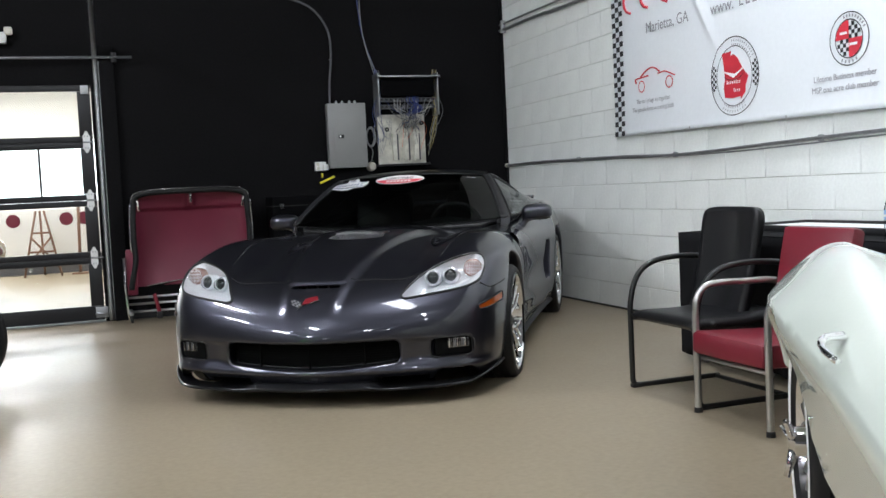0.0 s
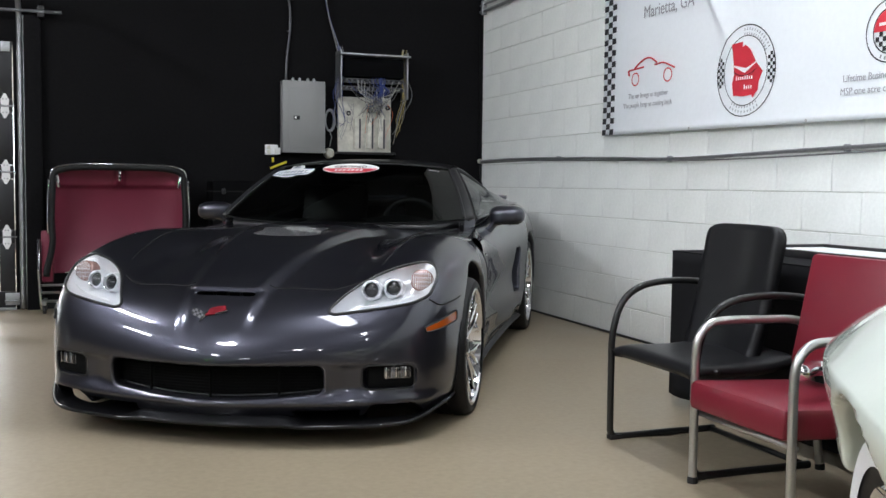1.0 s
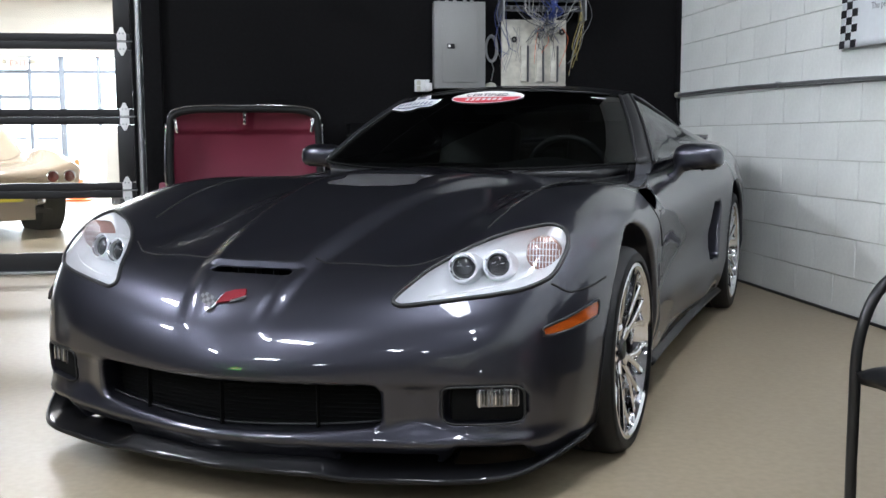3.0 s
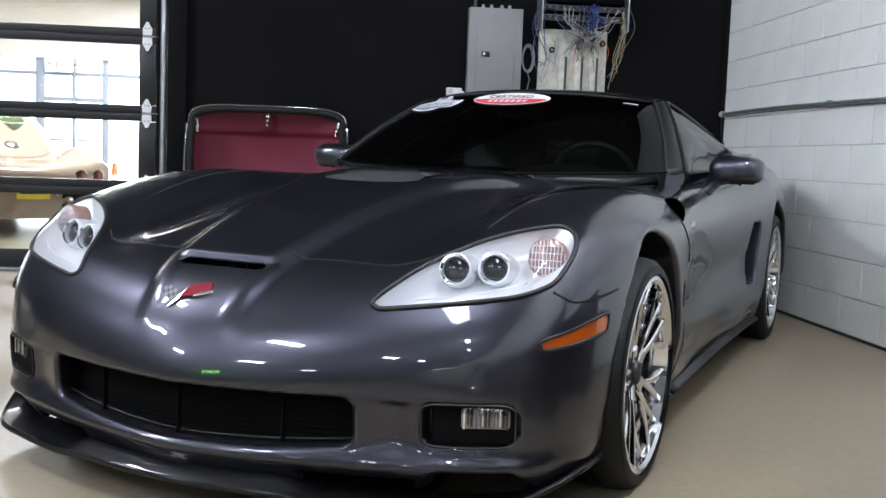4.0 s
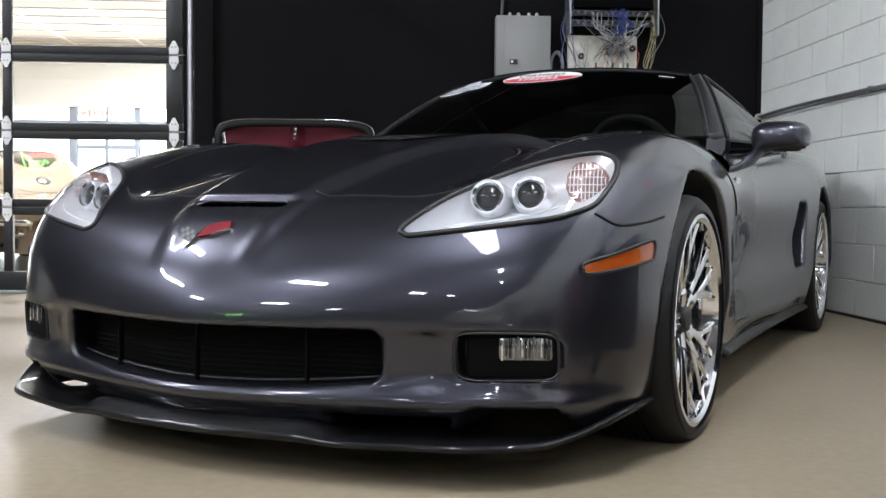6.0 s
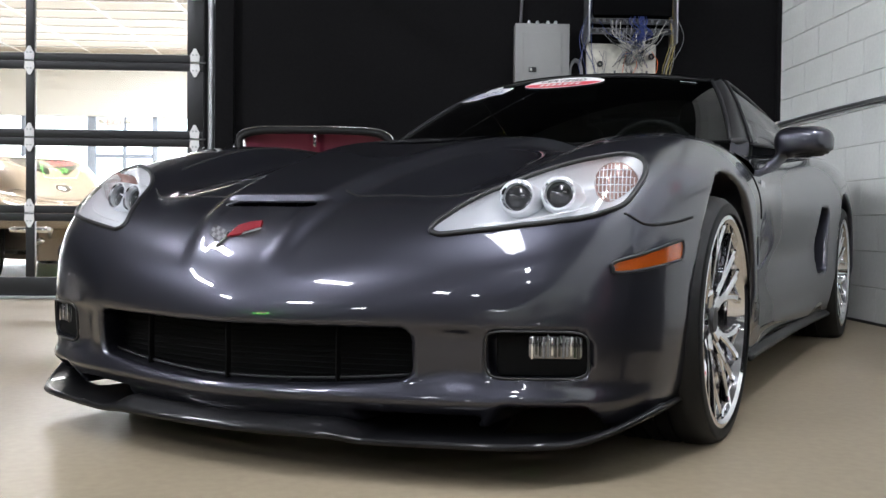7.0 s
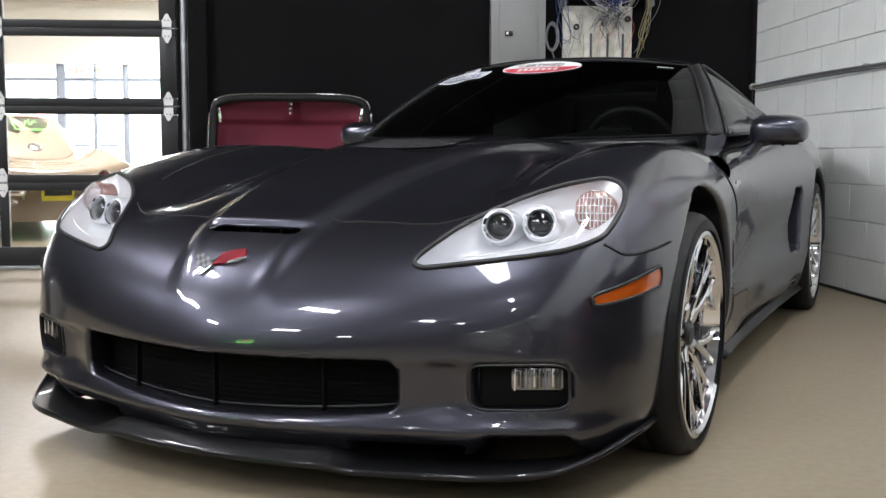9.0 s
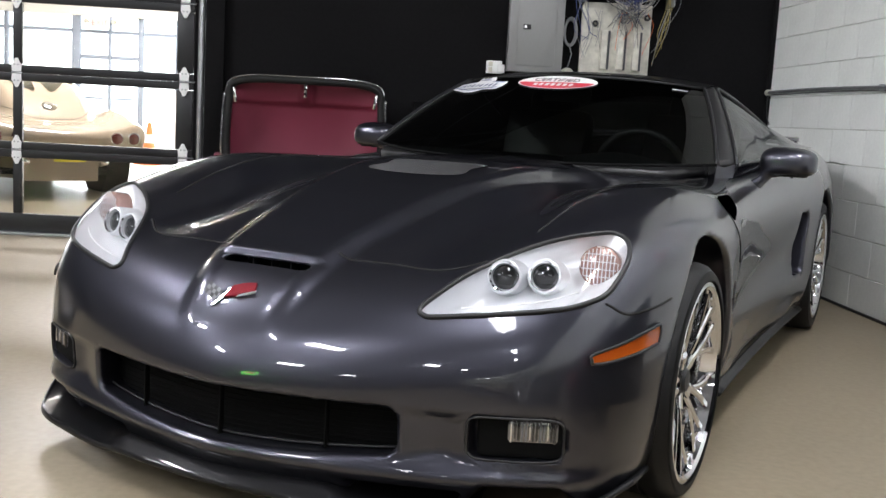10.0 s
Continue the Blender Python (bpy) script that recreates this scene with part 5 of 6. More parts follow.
for s in (1, -1):
    sheet("pillar", lambda u, v: screen_edge(s, v).lerp(pillar_outer(s, v), u) + Vector((s * 0.012, -0.005, 0.006)) * math.sin(math.pi * u), 8, 20, M_BLACK, car, "black windscreen pillar", thick=0.02, flip=s < 0)
    sheet("roof_side", lambda u, v: Vector(roof((1 + s) / 2, v)).lerp(side_rail(s, v * 0.95), u) + Vector((s * 0.01, 0, 0.006)) * math.sin(math.pi * u), 6, 20, M_PAINT, car, flip=s < 0)

    def glass_side(u, v, s=s):
        top = pillar_outer(s, u / 0.45) if u < 0.45 else side_rail(s, (u - 0.45) / 0.55 * 0.93)
        low = Vector((s * (lerp(0.785, 0.815, min(1.0, u * 3)) - 0.01 * math.sin(math.pi * u)), lerp(1.07, 2.48, u ** 0.9), lerp(0.866, 0.93, u)))
        p = low.lerp(top, v)
        return p + Vector((s * 0.02 * math.sin(math.pi * v), 0, 0))

    g_ = sheet("side_window", glass_side, 30, 12, M_SIDEGLASS, car, "side window glass")
    g_.visible_shadow = False
    tube("window_trim", [glass_side(i / 30, 0) for i in range(31)], 0.007, M_BLACK, car, n=6)
    tube("window_trim", [glass_side(i / 30, 1) + Vector((s * 0.006, 0, 0)) for i in range(31)], 0.008, M_BLACK, car, n=6)
    sheet("sail_panel", lambda u, v: side_rail(s, 0.93 + 0.07 * u).lerp(Vector((s * 0.80, lerp(2.46, 3.2, u), lerp(0.92, 0.935, u))), v), 10, 8, M_PAINT, car, flip=s < 0)
    sheet("hatch_side", lambda u, v: Vector(hatch((1 + s) / 2, u)).lerp(Vector((s * 0.80, lerp(2.46, 3.2, u), lerp(0.92, 0.935, u))), v), 12, 8, M_PAINT, car, flip=s > 0)
    sheet("cowl_corner", lambda u, v: screen_edge(s, 0).lerp(Vector((s * 0.785, 1.07, 0.871)), u) + Vector((0, -0.02 * v, -0.05 * v)), 6, 3, M_PAINT, car)
    tube("screen_trim", [screen_edge(s, i / 20) + Vector((0, 0, 0.004)) for i in range(21)], 0.007, M_BLACK, car, n=6)

tube("cowl_seal", [Vector(screen(i / 30, 0)) + Vector((0, -0.006, 0.0)) for i in range(31)], 0.006, M_DEEP, car, n=6)
tube("header_seal", [Vector(screen(i / 30, 1)) + Vector((0, 0.002, 0.002)) for i in range(31)], 0.006, M_BLACK, car, n=6)

# spoiler on the tail
sheet("spoiler", lambda u, v: ((2 * u - 1) * 0.69, 3.40 + 0.12 * v - 0.1 * (2 * u - 1) ** 2, 0.975 + 0.025 * v - 0.012 * (2 * u - 1) ** 2), 24, 4, M_PAINT, car, "painted tail spoiler", thick=0.022)
for s in (1, -1):
    box("spoiler_foot", (0.03, 0.08, 0.07), (s * 0.6, 3.41, 0.95), M_PAINT, car, bevel=0.006)

# door mirrors
def mirror_head(s):
    def f(x, y, z):
        x = x * s
        a = (np.abs((x - 0.945) / 0.110) ** 2.8 + np.abs((y - 1.31) / 0.09) ** 2.4 + np.abs((z - 0.884) / 0.064) ** 2.8 + 1e-9) ** (1 / 2.6)
        a = smax((a - 1) * 0.062, 0.836 - z + 0.06 * (x - 0.95), 0.02)
        a = smax(a, (y - 1.36), 0.02)
        p = np.clip((x - 0.80) / 0.09, 0, 1)
        arm = np.hypot(np.hypot(x - (0.80 + 0.09 * p), y - (1.235 + 0.055 * p)), (z - (0.772 + 0.085 * p ** 1.6)) * 0.9) - (0.03 - 0.005 * p)
        return smin(a, arm, 0.03)
    return f


for s in (1, -1):
    ob = solid_part("door_mirror", mirror_head(s), (min(s * 0.70, s * 1.10), 1.1, 0.72), (max(s * 0.70, s * 1.10), 1.42, 1.0), 0.0085, M_PAINT, car)
    lathe("glass", [(0.0, 0.0), (0.05, 0.0), (0.052, -0.004)], M_CHROME, ob, "mirror glass", n=24, m=Matrix.Translation((s * 0.945, 1.364, 0.885)) @ pose(0, 0, 0, -90, 0, 0) @ Matrix.Diagonal((1.8, 0.85, 1, 1)))
    solid_part("under_cover", lambda x, y, z, s=s: np.maximum(np.sqrt(((x * s - 0.962) / 0.086) ** 2 + ((y - 1.30) / 0.072) ** 2 + ((z - 0.852) / 0.026) ** 2 + 1e-9) - 1, z - 0.858) * 0.026, (min(s * 0.85, s * 1.08), 1.2, 0.81), (max(s * 0.85, s * 1.08), 1.4, 0.87), 0.008, M_BLACK, ob, "black lower mirror cover")
    sheet("mirror_foot", lambda u, v: (s * (0.775 + 0.05 * u), 1.15 + 0.15 * v, 0.757 + 0.03 * v * (1 - u)), 6, 6, M_BLACK, ob, thick=0.02)

# cockpit: dash, wheel, seats, mirror
sheet("dash", lambda u, v: ((2 * u - 1) * lerp(0.62, 0.7, v), lerp(0.62, 1.02, v) + 0.18 * (2 * u - 1) ** 2 * (1 - v), lerp(0.838, 0.865, v) + 0.035 * math.exp(-(((2 * u - 1) - 0.5) / 0.22) ** 2) * v - 0.25 * max(0, v - 0.9)), 24, 12, M_BLACK, car, "black dashboard pad", thick=0.03)
steer = tube("steering_wheel", [(0.37 + 0.185 * math.cos(a), 1.25 - 0.06 * math.sin(a), 0.80 + 0.175 * math.sin(a)) for a in [k * math.pi / 20 for k in range(40)]], 0.016, M_BLACK, car, "black steering wheel", closed=True)
for a in (0.0, math.pi, 1.5 * math.pi):
    tube("spoke", [(0.37, 1.23, 0.80), (0.37 + 0.18 * math.cos(a), 1.25 - 0.06 * math.sin(a), 0.80 + 0.17 * math.sin(a))], 0.014, M_BLACK, steer, n=8)
for s in (1, -1):
    seat = box("seat", (0.46, 0.5, 0.16), (s * 0.37, 1.72, 0.42), M_CHAIRBLACK, car, "black leather seat", bevel=0.05)
    box("backrest", (0.46, 0.14, 0.62), (0, 0.3, 0.34), M_CHAIRBLACK, seat, bevel=0.05, rot=(-18, 0, 0))
    box("headrest", (0.26, 0.1, 0.17), (0, 0.42, 0.66), M_CHAIRBLACK, seat, bevel=0.04, rot=(-18, 0, 0))
box("rear_mirror", (0.22, 0.03, 0.06), (0.0, 1.31, 1.115), M_BLACK, car, bevel=0.012)
box("cabin_floor", (1.34, 1.5, 0.02), (0, 1.62, 0.41), M_DEEP, car)
box("rear_bulkhead", (1.3, 0.04, 0.45), (0, 2.36, 0.66), M_DEEP, car)

# windscreen stickers
def on_screen(x, v, lift=0.004):
    w = screen_edge(1, v).x
    p = Vector(screen(0.5 + 0.5 * x / w, v))
    e = 0.01
    du = Vector(screen(0.5 + 0.5 * (x + e) / w, v)) - p
    dv = Vector(screen(0.5 + 0.5 * x / w, v + e)) - p
    n = du.cross(dv).normalized()
    if n.y > 0:
        n = -n
    return p + n * lift


def screen_patch(name, pts, material, parent, lift):
    cx, cv = sum(p[0] for p in pts) / len(pts), sum(p[1] for p in pts) / len(pts)
    dense = []
    for (x0, v0), (x1, v1) in zip(pts, pts[1:] + pts[:1]):
        dense += [(lerp(x0, x1, k / 4), lerp(v0, v1, k / 4)) for k in range(4)]
    n, rings = len(dense), 6
    vs = [on_screen(cx, cv, lift)]
    for r in range(1, rings + 1):
        vs += [on_screen(lerp(cx, x, r / rings), lerp(cv, v, r / rings), lift) for x, v in dense]
    fs = [(0, 1 + k, 1 + (k + 1) % n) for k in range(n)]
    for r in range(rings - 1):
        for k in range(n):
            a0, b0 = 1 + r * n + k, 1 + r * n + (k + 1) % n
            fs.append((a0, a0 + n, b0 + n, b0))
    return part_mesh(name, vs, fs, material, parent, smooth=False)


oval = lambda cx, cv, rx, rv: [(cx + rx * math.cos(a), cv + rv * math.sin(a)) for a in [k * math.pi / 20 for k in range(40)]]
red_sticker = screen_patch("oval_sticker", oval(-0.034, 0.888, 0.182, 0.098), M_WHITE, car, 0.004)
red_sticker["label"] = "white and red oval windscreen sticker"
screen_patch("red_band", [(-0.034 + 0.172 * math.cos(a), 0.882 + 0.086 * math.sin(a)) for a in [math.pi + k * math.pi / 20 for k in range(21)]], M_STICKER_RED, red_sticker, 0.0055)
for k in range(7):
    x = -0.125 + 0.027 * k
    screen_patch("letter_bar", [(x, 0.825), (x + 0.017, 0.825), (x + 0.018, 0.862), (x + 0.001, 0.862)], M_WHITE, red_sticker, 0.007)
slope = (on_screen(-0.034, 0.95) - on_screen(-0.034, 0.86)).normalized()
tilt_ = math.degrees(math.atan2(slope.z, slope.y))
tx = on_screen(-0.034, 0.888, 0.008)
letters("lettering", "CERTIFIED", 0.05, M_BLACKPRINT, pose(-0.034, tx.y, tx.z, tilt_, 0, 0), red_sticker, 0.0004, "CENTER", sx=0.9)
wing_pts = [(-0.60, 0.79), (-0.545, 0.755), (-0.47, 0.715), (-0.415, 0.715), (-0.37, 0.76), (-0.30, 0.765), (-0.275, 0.82), (-0.27, 0.885), (-0.35, 0.90), (-0.375, 0.985), (-0.465, 0.985), (-0.46, 0.91), (-0.55, 0.895), (-0.585, 0.85)]
blue_sticker = screen_patch("badge_sticker", wing_pts, M_WHITE, car, 0.005)
blue_sticker["label"] = "white and blue winged windscreen sticker"
for k in range(9):
    x = -0.545 + 0.027 * k
    screen_patch("letter_bar", [(x, 0.80), (x + 0.009, 0.80), (x + 0.013, 0.85), (x + 0.004, 0.85)], M_BLUE, blue_sticker, 0.0075)
    if k % 2:
        screen_patch("letter_bar", [(x - 0.012, 0.82), (x + 0.012, 0.82), (x + 0.013, 0.828), (x - 0.011, 0.828)], M_BLUE, blue_sticker, 0.0078)
for pts in ([(-0.585, 0.80), (-0.46, 0.74)], [(-0.455, 0.735), (-0.30, 0.785)], [(-0.57, 0.865), (-0.46, 0.885)], [(-0.36, 0.885), (-0.285, 0.865)]):
    (xa, va), (xb, vb) = pts
    screen_patch("wing_line", [(xa, va), (xb, vb), (xb, vb + 0.012), (xa, va + 0.012)], M_BLUE, blue_sticker, 0.0076)
screen_patch("shield_bar", [(-0.445, 0.915), (-0.385, 0.915), (-0.39, 0.935), (-0.445, 0.935)], M_BLUE, blue_sticker, 0.0075)
screen_patch("shield_bar", [(-0.445, 0.95), (-0.395, 0.95), (-0.395, 0.968), (-0.445, 0.968)], M_BLACKPRINT, blue_sticker, 0.0075)
screen_patch("under_bar", [(-0.52, 0.755), (-0.34, 0.775), (-0.34, 0.785), (-0.52, 0.768)], M_GREYPRINT, blue_sticker, 0.0075)
screen_patch("inspection_label", [(0.44, 0.90), (0.50, 0.892), (0.50, 0.903), (0.44, 0.911)], M_PAPER, car, 0.004)

# dark plates as shade in gill and scoop; fender badge, as plain bars
for s in (1, -1):
    fr_side = ((s * 1.3, 0, 0), (0, 1, 0), (0, 0, 1), (-s, 0, 0))
    for name_, cy, cz, hw, hh, lean in (("gill_shade", 0.39, 0.475, 0.026, 0.05, -0.2), ("scoop_shade", 1.88, 0.525, 0.095, 0.11, 0.1)):
        ring_ = rounded([(cy - hw - lean * hh, cz - hh), (cy + hw - lean * hh, cz - hh), (cy + hw + lean * hh, cz + hh), (cy - hw + lean * hh, cz + hh)], 4)
        patch_on(name_, shell, ring_ if s > 0 else ring_[::-1], fr_side, M_DEEP, car, lift=-0.028, n=4, label="dark plate for the shade inside an air vent", reach=0.9)
    for k in range(3):
        q = drop_on(shell, [(s * 1.2, 0.56 + 0.036 * k, 0.692)], (-s, 0, 0), 0.6)[0]
        box("badge_bar", (0.006, 0.026, 0.026), tuple(q), M_CHROME, car, bevel=0.002)
    # black patch paints the door mirror's dark reflection on the fender
    mirrored_ = rounded([(0.345, 0.758), (0.38, 0.782), (0.50, 0.782), (0.62, 0.776), (0.575, 0.742), (0.47, 0.722), (0.40, 0.716)], 4)
    patch_on("fender_reflection", shell, mirrored_ if s > 0 else mirrored_[::-1], fr_side, M_DEEP, car, lift=0.003, n=5, label="black patch for the mirror's reflection in the fender", reach=0.9)
    # thin dark line running down from the patch
    line_on("fender_line", shell, [(s * 1.2, 0.352, 0.752), (s * 1.2, 0.40, 0.70), (s * 1.2, 0.43, 0.64), (s * 1.2, 0.445, 0.58)], (-s, 0, 0), 0.003, M_GAP, car)

# ---- vintage cars ----
# Own frame: origin on the floor under the rear axle, y towards the tail.
V_TOP = spline([-3.5, -3.2, -2.5, -1.6, -0.9, -0.4, 0.0, 0.4, 0.7, 0.95, 1.1], [0.55, 0.66, 0.80, 0.76, 0.765, 0.83, 0.875, 0.845, 0.775, 0.68, 0.6])
V_DECK = spline([-3.5, -3.2, -2.5, -1.6, -0.9, -0.3, 0.3, 0.7, 1.1], [0.55, 0.66, 0.76, 0.80, 0.80, 0.79, 0.765, 0.72, 0.62])
V_SIDE = spline([-3.5, -3.0, -2.4, -1.4, -0.6, 0.0, 0.5, 1.0], [0.70, 0.84, 0.885, 0.865, 0.875, 0.89, 0.865, 0.78])


def vintage_body(coupe):
    def f(x, y, z):
        x = np.abs(x)
        q = np.clip(x / 0.70, 0, 1)
        top = V_DECK(y) + (V_TOP(y) - V_DECK(y)) * q ** 3 - 2.6 * np.clip(x - 0.70, 0, 1) ** 2
        crease = 0.66 + 0.02 * np.cos(2.2 * y)
        side = V_SIDE(y) - 0.75 * np.clip(z - crease - 0.03, 0, 1) - 0.16 * np.clip(crease - z, 0, 1) ** 1.2 - 0.25 * np.clip(0.38 - z, 0, 1) + 0.028 * np.exp(-((z - 0.68) / 0.09) ** 2) * np.exp(-((y - 0.05) / 0.6) ** 2)
        a = smax((z - top) * 0.93, (x - side), 0.05)
        a = smax(a, (y - (1.0 - 0.22 * x ** 2 - 0.35 * np.abs(z - 0.6))) * 0.9, 0.05)
        a = smax(a, (-3.45 + 0.25 * x ** 2 - y) * 0.9, 0.08)
        a = smax(a, 0.22 + 0.25 * step((y + 0.9) / 0.8) - z, 0.03)
        if coupe:
            roof_z = 0.80 - 0.13 * step((y + 0.1) / 0.8) + 0.47 * np.cos(np.clip((y + 1.15) / 1.75, -0.55, 1.0) * math.pi / 2) ** 0.8
            width = 0.66 - 0.42 * np.clip(z - 0.8, 0, 1) - 0.30 * step((y + 0.6) / 1.4)
            c = smax((z - roof_z) * 0.85, x - width, 0.12)
            c = smax(c, (-1.95 - y + 0.9 * (z - 0.8)) * 0.8, 0.05)
            a = smin(a, np.maximum(c, y - 0.75), 0.05)
        for yc in (0.0, -2.49):
            a = smax(a, -np.maximum(np.hypot(y - yc, z - 0.335) - 0.355, 0.55 - x), 0.02)
        return a
    return f


def knockoff_wheel(parent, s, y, whitewall):
    w = thing("wheel", pose(s * 0.845, y, 0.335, 0, 0, 0 if s > 0 else 180), "", "")
    w.parent = parent
    lathe("tyre", [(0.205, -0.02), (0.225, 0.0), (0.25, 0.008), (0.29, 0.006), (0.318, -0.012), (0.335, -0.045), (0.335, -0.14), (0.315, -0.17), (0.21, -0.17)], M_RUBBER, w, "black tyre", n=56, m=pose(0, 0, 0, 0, 90, 0))
    if whitewall:
        lathe("whitewall", [(0.235, 0.0075), (0.26, 0.0115), (0.285, 0.0095)], M_WHITE, w, "white tyre band", n=56, m=pose(0, 0, 0, 0, 90, 0))
    lathe("rim", [(0.21, -0.012), (0.20, -0.004), (0.19, -0.02), (0.17, -0.05), (0.06, -0.045), (0.05, -0.01), (0.0, -0.005)], M_CHROME, w, "chrome finned wheel", n=56, m=pose(0, 0, 0, 0, 90, 0))
    for k in range(18):
        a = 2 * math.pi * k / 18
        tube("fin", [(-0.03, 0.07 * math.cos(a), 0.07 * math.sin(a)), (-0.026, 0.185 * math.cos(a), 0.185 * math.sin(a))], [0.007, 0.012], M_STEEL, w, n=6)
    spin = lathe("spinner", [(0.045, -0.01), (0.04, 0.02), (0.02, 0.035), (0.0, 0.037)], M_CHROME, w, "chrome knock-off spinner", n=24, m=pose(0, 0, 0, 0, 90, 0))
    for k in range(3):
        a = radians(20 + 120 * k)
        tube("wing", [(0, 0, 0.015), (0.05 * math.cos(a), 0.05 * math.sin(a), 0.03), (0.095 * math.cos(a), 0.095 * math.sin(a), 0.045)], [0.016, 0.013, 0.008], M_CHROME, spin, n=8)
    return w


def vintage_car(m, paint, coupe, label, whitewall, res):
    ob = thing("vintage_car", m, label, "car")
    f = vintage_body(coupe)
    solid_part("body", f, (-0.95, -3.6, 0.15), (0.95, 1.1, 1.36 if coupe else 0.95), res, paint, ob)
    for s in (1, -1):
        for y in (0.0, -2.49):
            knockoff_wheel(ob, s, y, whitewall)
        # pairs of round tail lamps
        for x in (0.47, 0.66):
            q = drop_on(f, [(s * x, 1.6, 0.60)], (0, -1, 0), 1.0)[0]
            lens = lathe("tail_lamp", [(0.055, -0.02), (0.056, 0.006), (0.048, 0.012), (0.0, 0.02)], M_TAILRED, ob, "round red tail lamp", n=28, m=pose(*q, -90, 0, 0))
            lathe("ring", [(0.056, -0.005), (0.064, 0.004), (0.056, 0.012)], M_CHROME, lens, n=28)
        # split chrome bumpers
        bar = [drop_on(f, [(s * x, 1.6, 0.47)], (0, -1, 0), 1.2)[0] + np.array((0, 0.03, 0)) for x in (0.28, 0.4, 0.52, 0.64, 0.74)]
        bar.append(np.array((s * 0.80, bar[-1][1] - 0.12, 0.47)))
        tube("bumper", curve_points([tuple(b) for b in bar], 6), 0.027, M_CHROME, ob, "chrome rear bumper half", n=12)
        tube("bumper_guard", [tuple(bar[0] + np.array((0, 0.01, 0.08))), tuple(bar[0] + np.array((0, 0.02, 0))), tuple(bar[0] + np.array((0, 0.0, -0.09)))], [0.02, 0.028, 0.02], M_CHROME, ob, n=10)
        tube("exhaust", [(s * 0.38, 0.55, 0.30), (s * 0.38, 0.9, 0.36)], 0.03, M_CHROME, ob, n=12)
        # door handle with its lock button
        q = drop_on(f, [(s * 1.3, -0.83, 0.73)], (-s, 0, 0), 0.8)[0]
        handle = tube("door_handle", curve_points([(q[0] + s * 0.012, -0.73, 0.742), (q[0] + s * 0.052, -0.78, 0.744), (q[0] + s * 0.064, -0.86, 0.738), (q[0] + s * 0.05, -0.93, 0.728)], 6), [0.010] * 10 + [0.007] * 9, M_CHROME, ob, "chrome door handle", n=10)
        lathe("lock_button", [(0.012, -0.01), (0.012, 0.012), (0.0, 0.016)], M_CHROME, handle, n=16, m=pose(q[0] + s * 0.016, -0.82, 0.695, 0, 90 * s, 0))
    line_on("deck_gap", f, [(-0.5, 0.1, 1.5), (-0.3, 0.45, 1.5), (0, 0.52, 1.5), (0.3, 0.45, 1.5), (0.5, 0.1, 1.5)], DOWN, 0.003, M_GAP, ob, reach=1.3)
    if coupe:
        for s in (1, -1):
            patch_on("rear_window", f, rounded([(0.06, -0.62), (0.30, -0.55), (0.30, -0.25), (0.2, -0.02), (0.06, 0.05)], 5)[::s], ((0, 0, 1.6), (s, 0, 0), (0, 1, 0), DOWN), M_SIDEGLASS, ob, lift=0.004, n=6, label="split rear window", reach=1.3)
        q = drop_on(f, [(0, 1.6, 0.72)], (0, -1, 0), 1.4)[0]
        lathe("fuel_door", [(0.0, 0.012), (0.06, 0.01), (0.075, 0.0)], M_CHROME, ob, "round chrome crossed badge", n=28, m=pose(0, 0.32, float(drop_on(f, [(0, 0.32, 1.6)], DOWN, 1.3)[0][2]), -35, 0, 0))
    plate = box("number_plate", (0.31, 0.012, 0.15), (0, 0.985, 0.44), M_YELLOW, ob, "yellow and black plate with plain bars", bevel=0.003)
    box("plate_band", (0.26, 0.004, 0.05), (0, 0.008, 0.0), M_BLACKPRINT, plate)
    box("plate_band", (0.2, 0.004, 0.014), (0, 0.008, 0.05), M_BLACKPRINT, plate)
    box("underbody", (1.1, 4.0, 0.04), (0, -1.3, 0.24), M_DEEP, ob)
    for s in (1, -1):
        for y in (0.0, -2.49):
            lathe("wheel_well", [(0.395, 0.12), (0.395, -0.12), (0.02, -0.12)], M_DEEP, ob, n=36, m=pose(s * 0.70, y, 0.335, 0, 90 * s, 0))
    return ob


vintage_car(pose(3.012, -2.888, 0, 0, 0, -1.5), M_WCPAINT, False, "cream-white vintage roadster with whitewall tyres beside the chairs", True, 0.016)
vintage_car(at_room(-6.41, 3.5, 0, 0, 0, 215), M_TANPAINT, True, "pale vintage fastback coupe parked in the bright showroom", False, 0.02)
spare = thing("spare_wheel", pose(-2.23, -0.84, 0.337, 0, 0, -52), "black tyre on a chrome wheel standing on the floor", "wheel")
loose = knockoff_wheel(spare, 1, 0.0, False)
loose.matrix_basis = Matrix.Identity(4)
loose.name = "wheel_and_tyre"


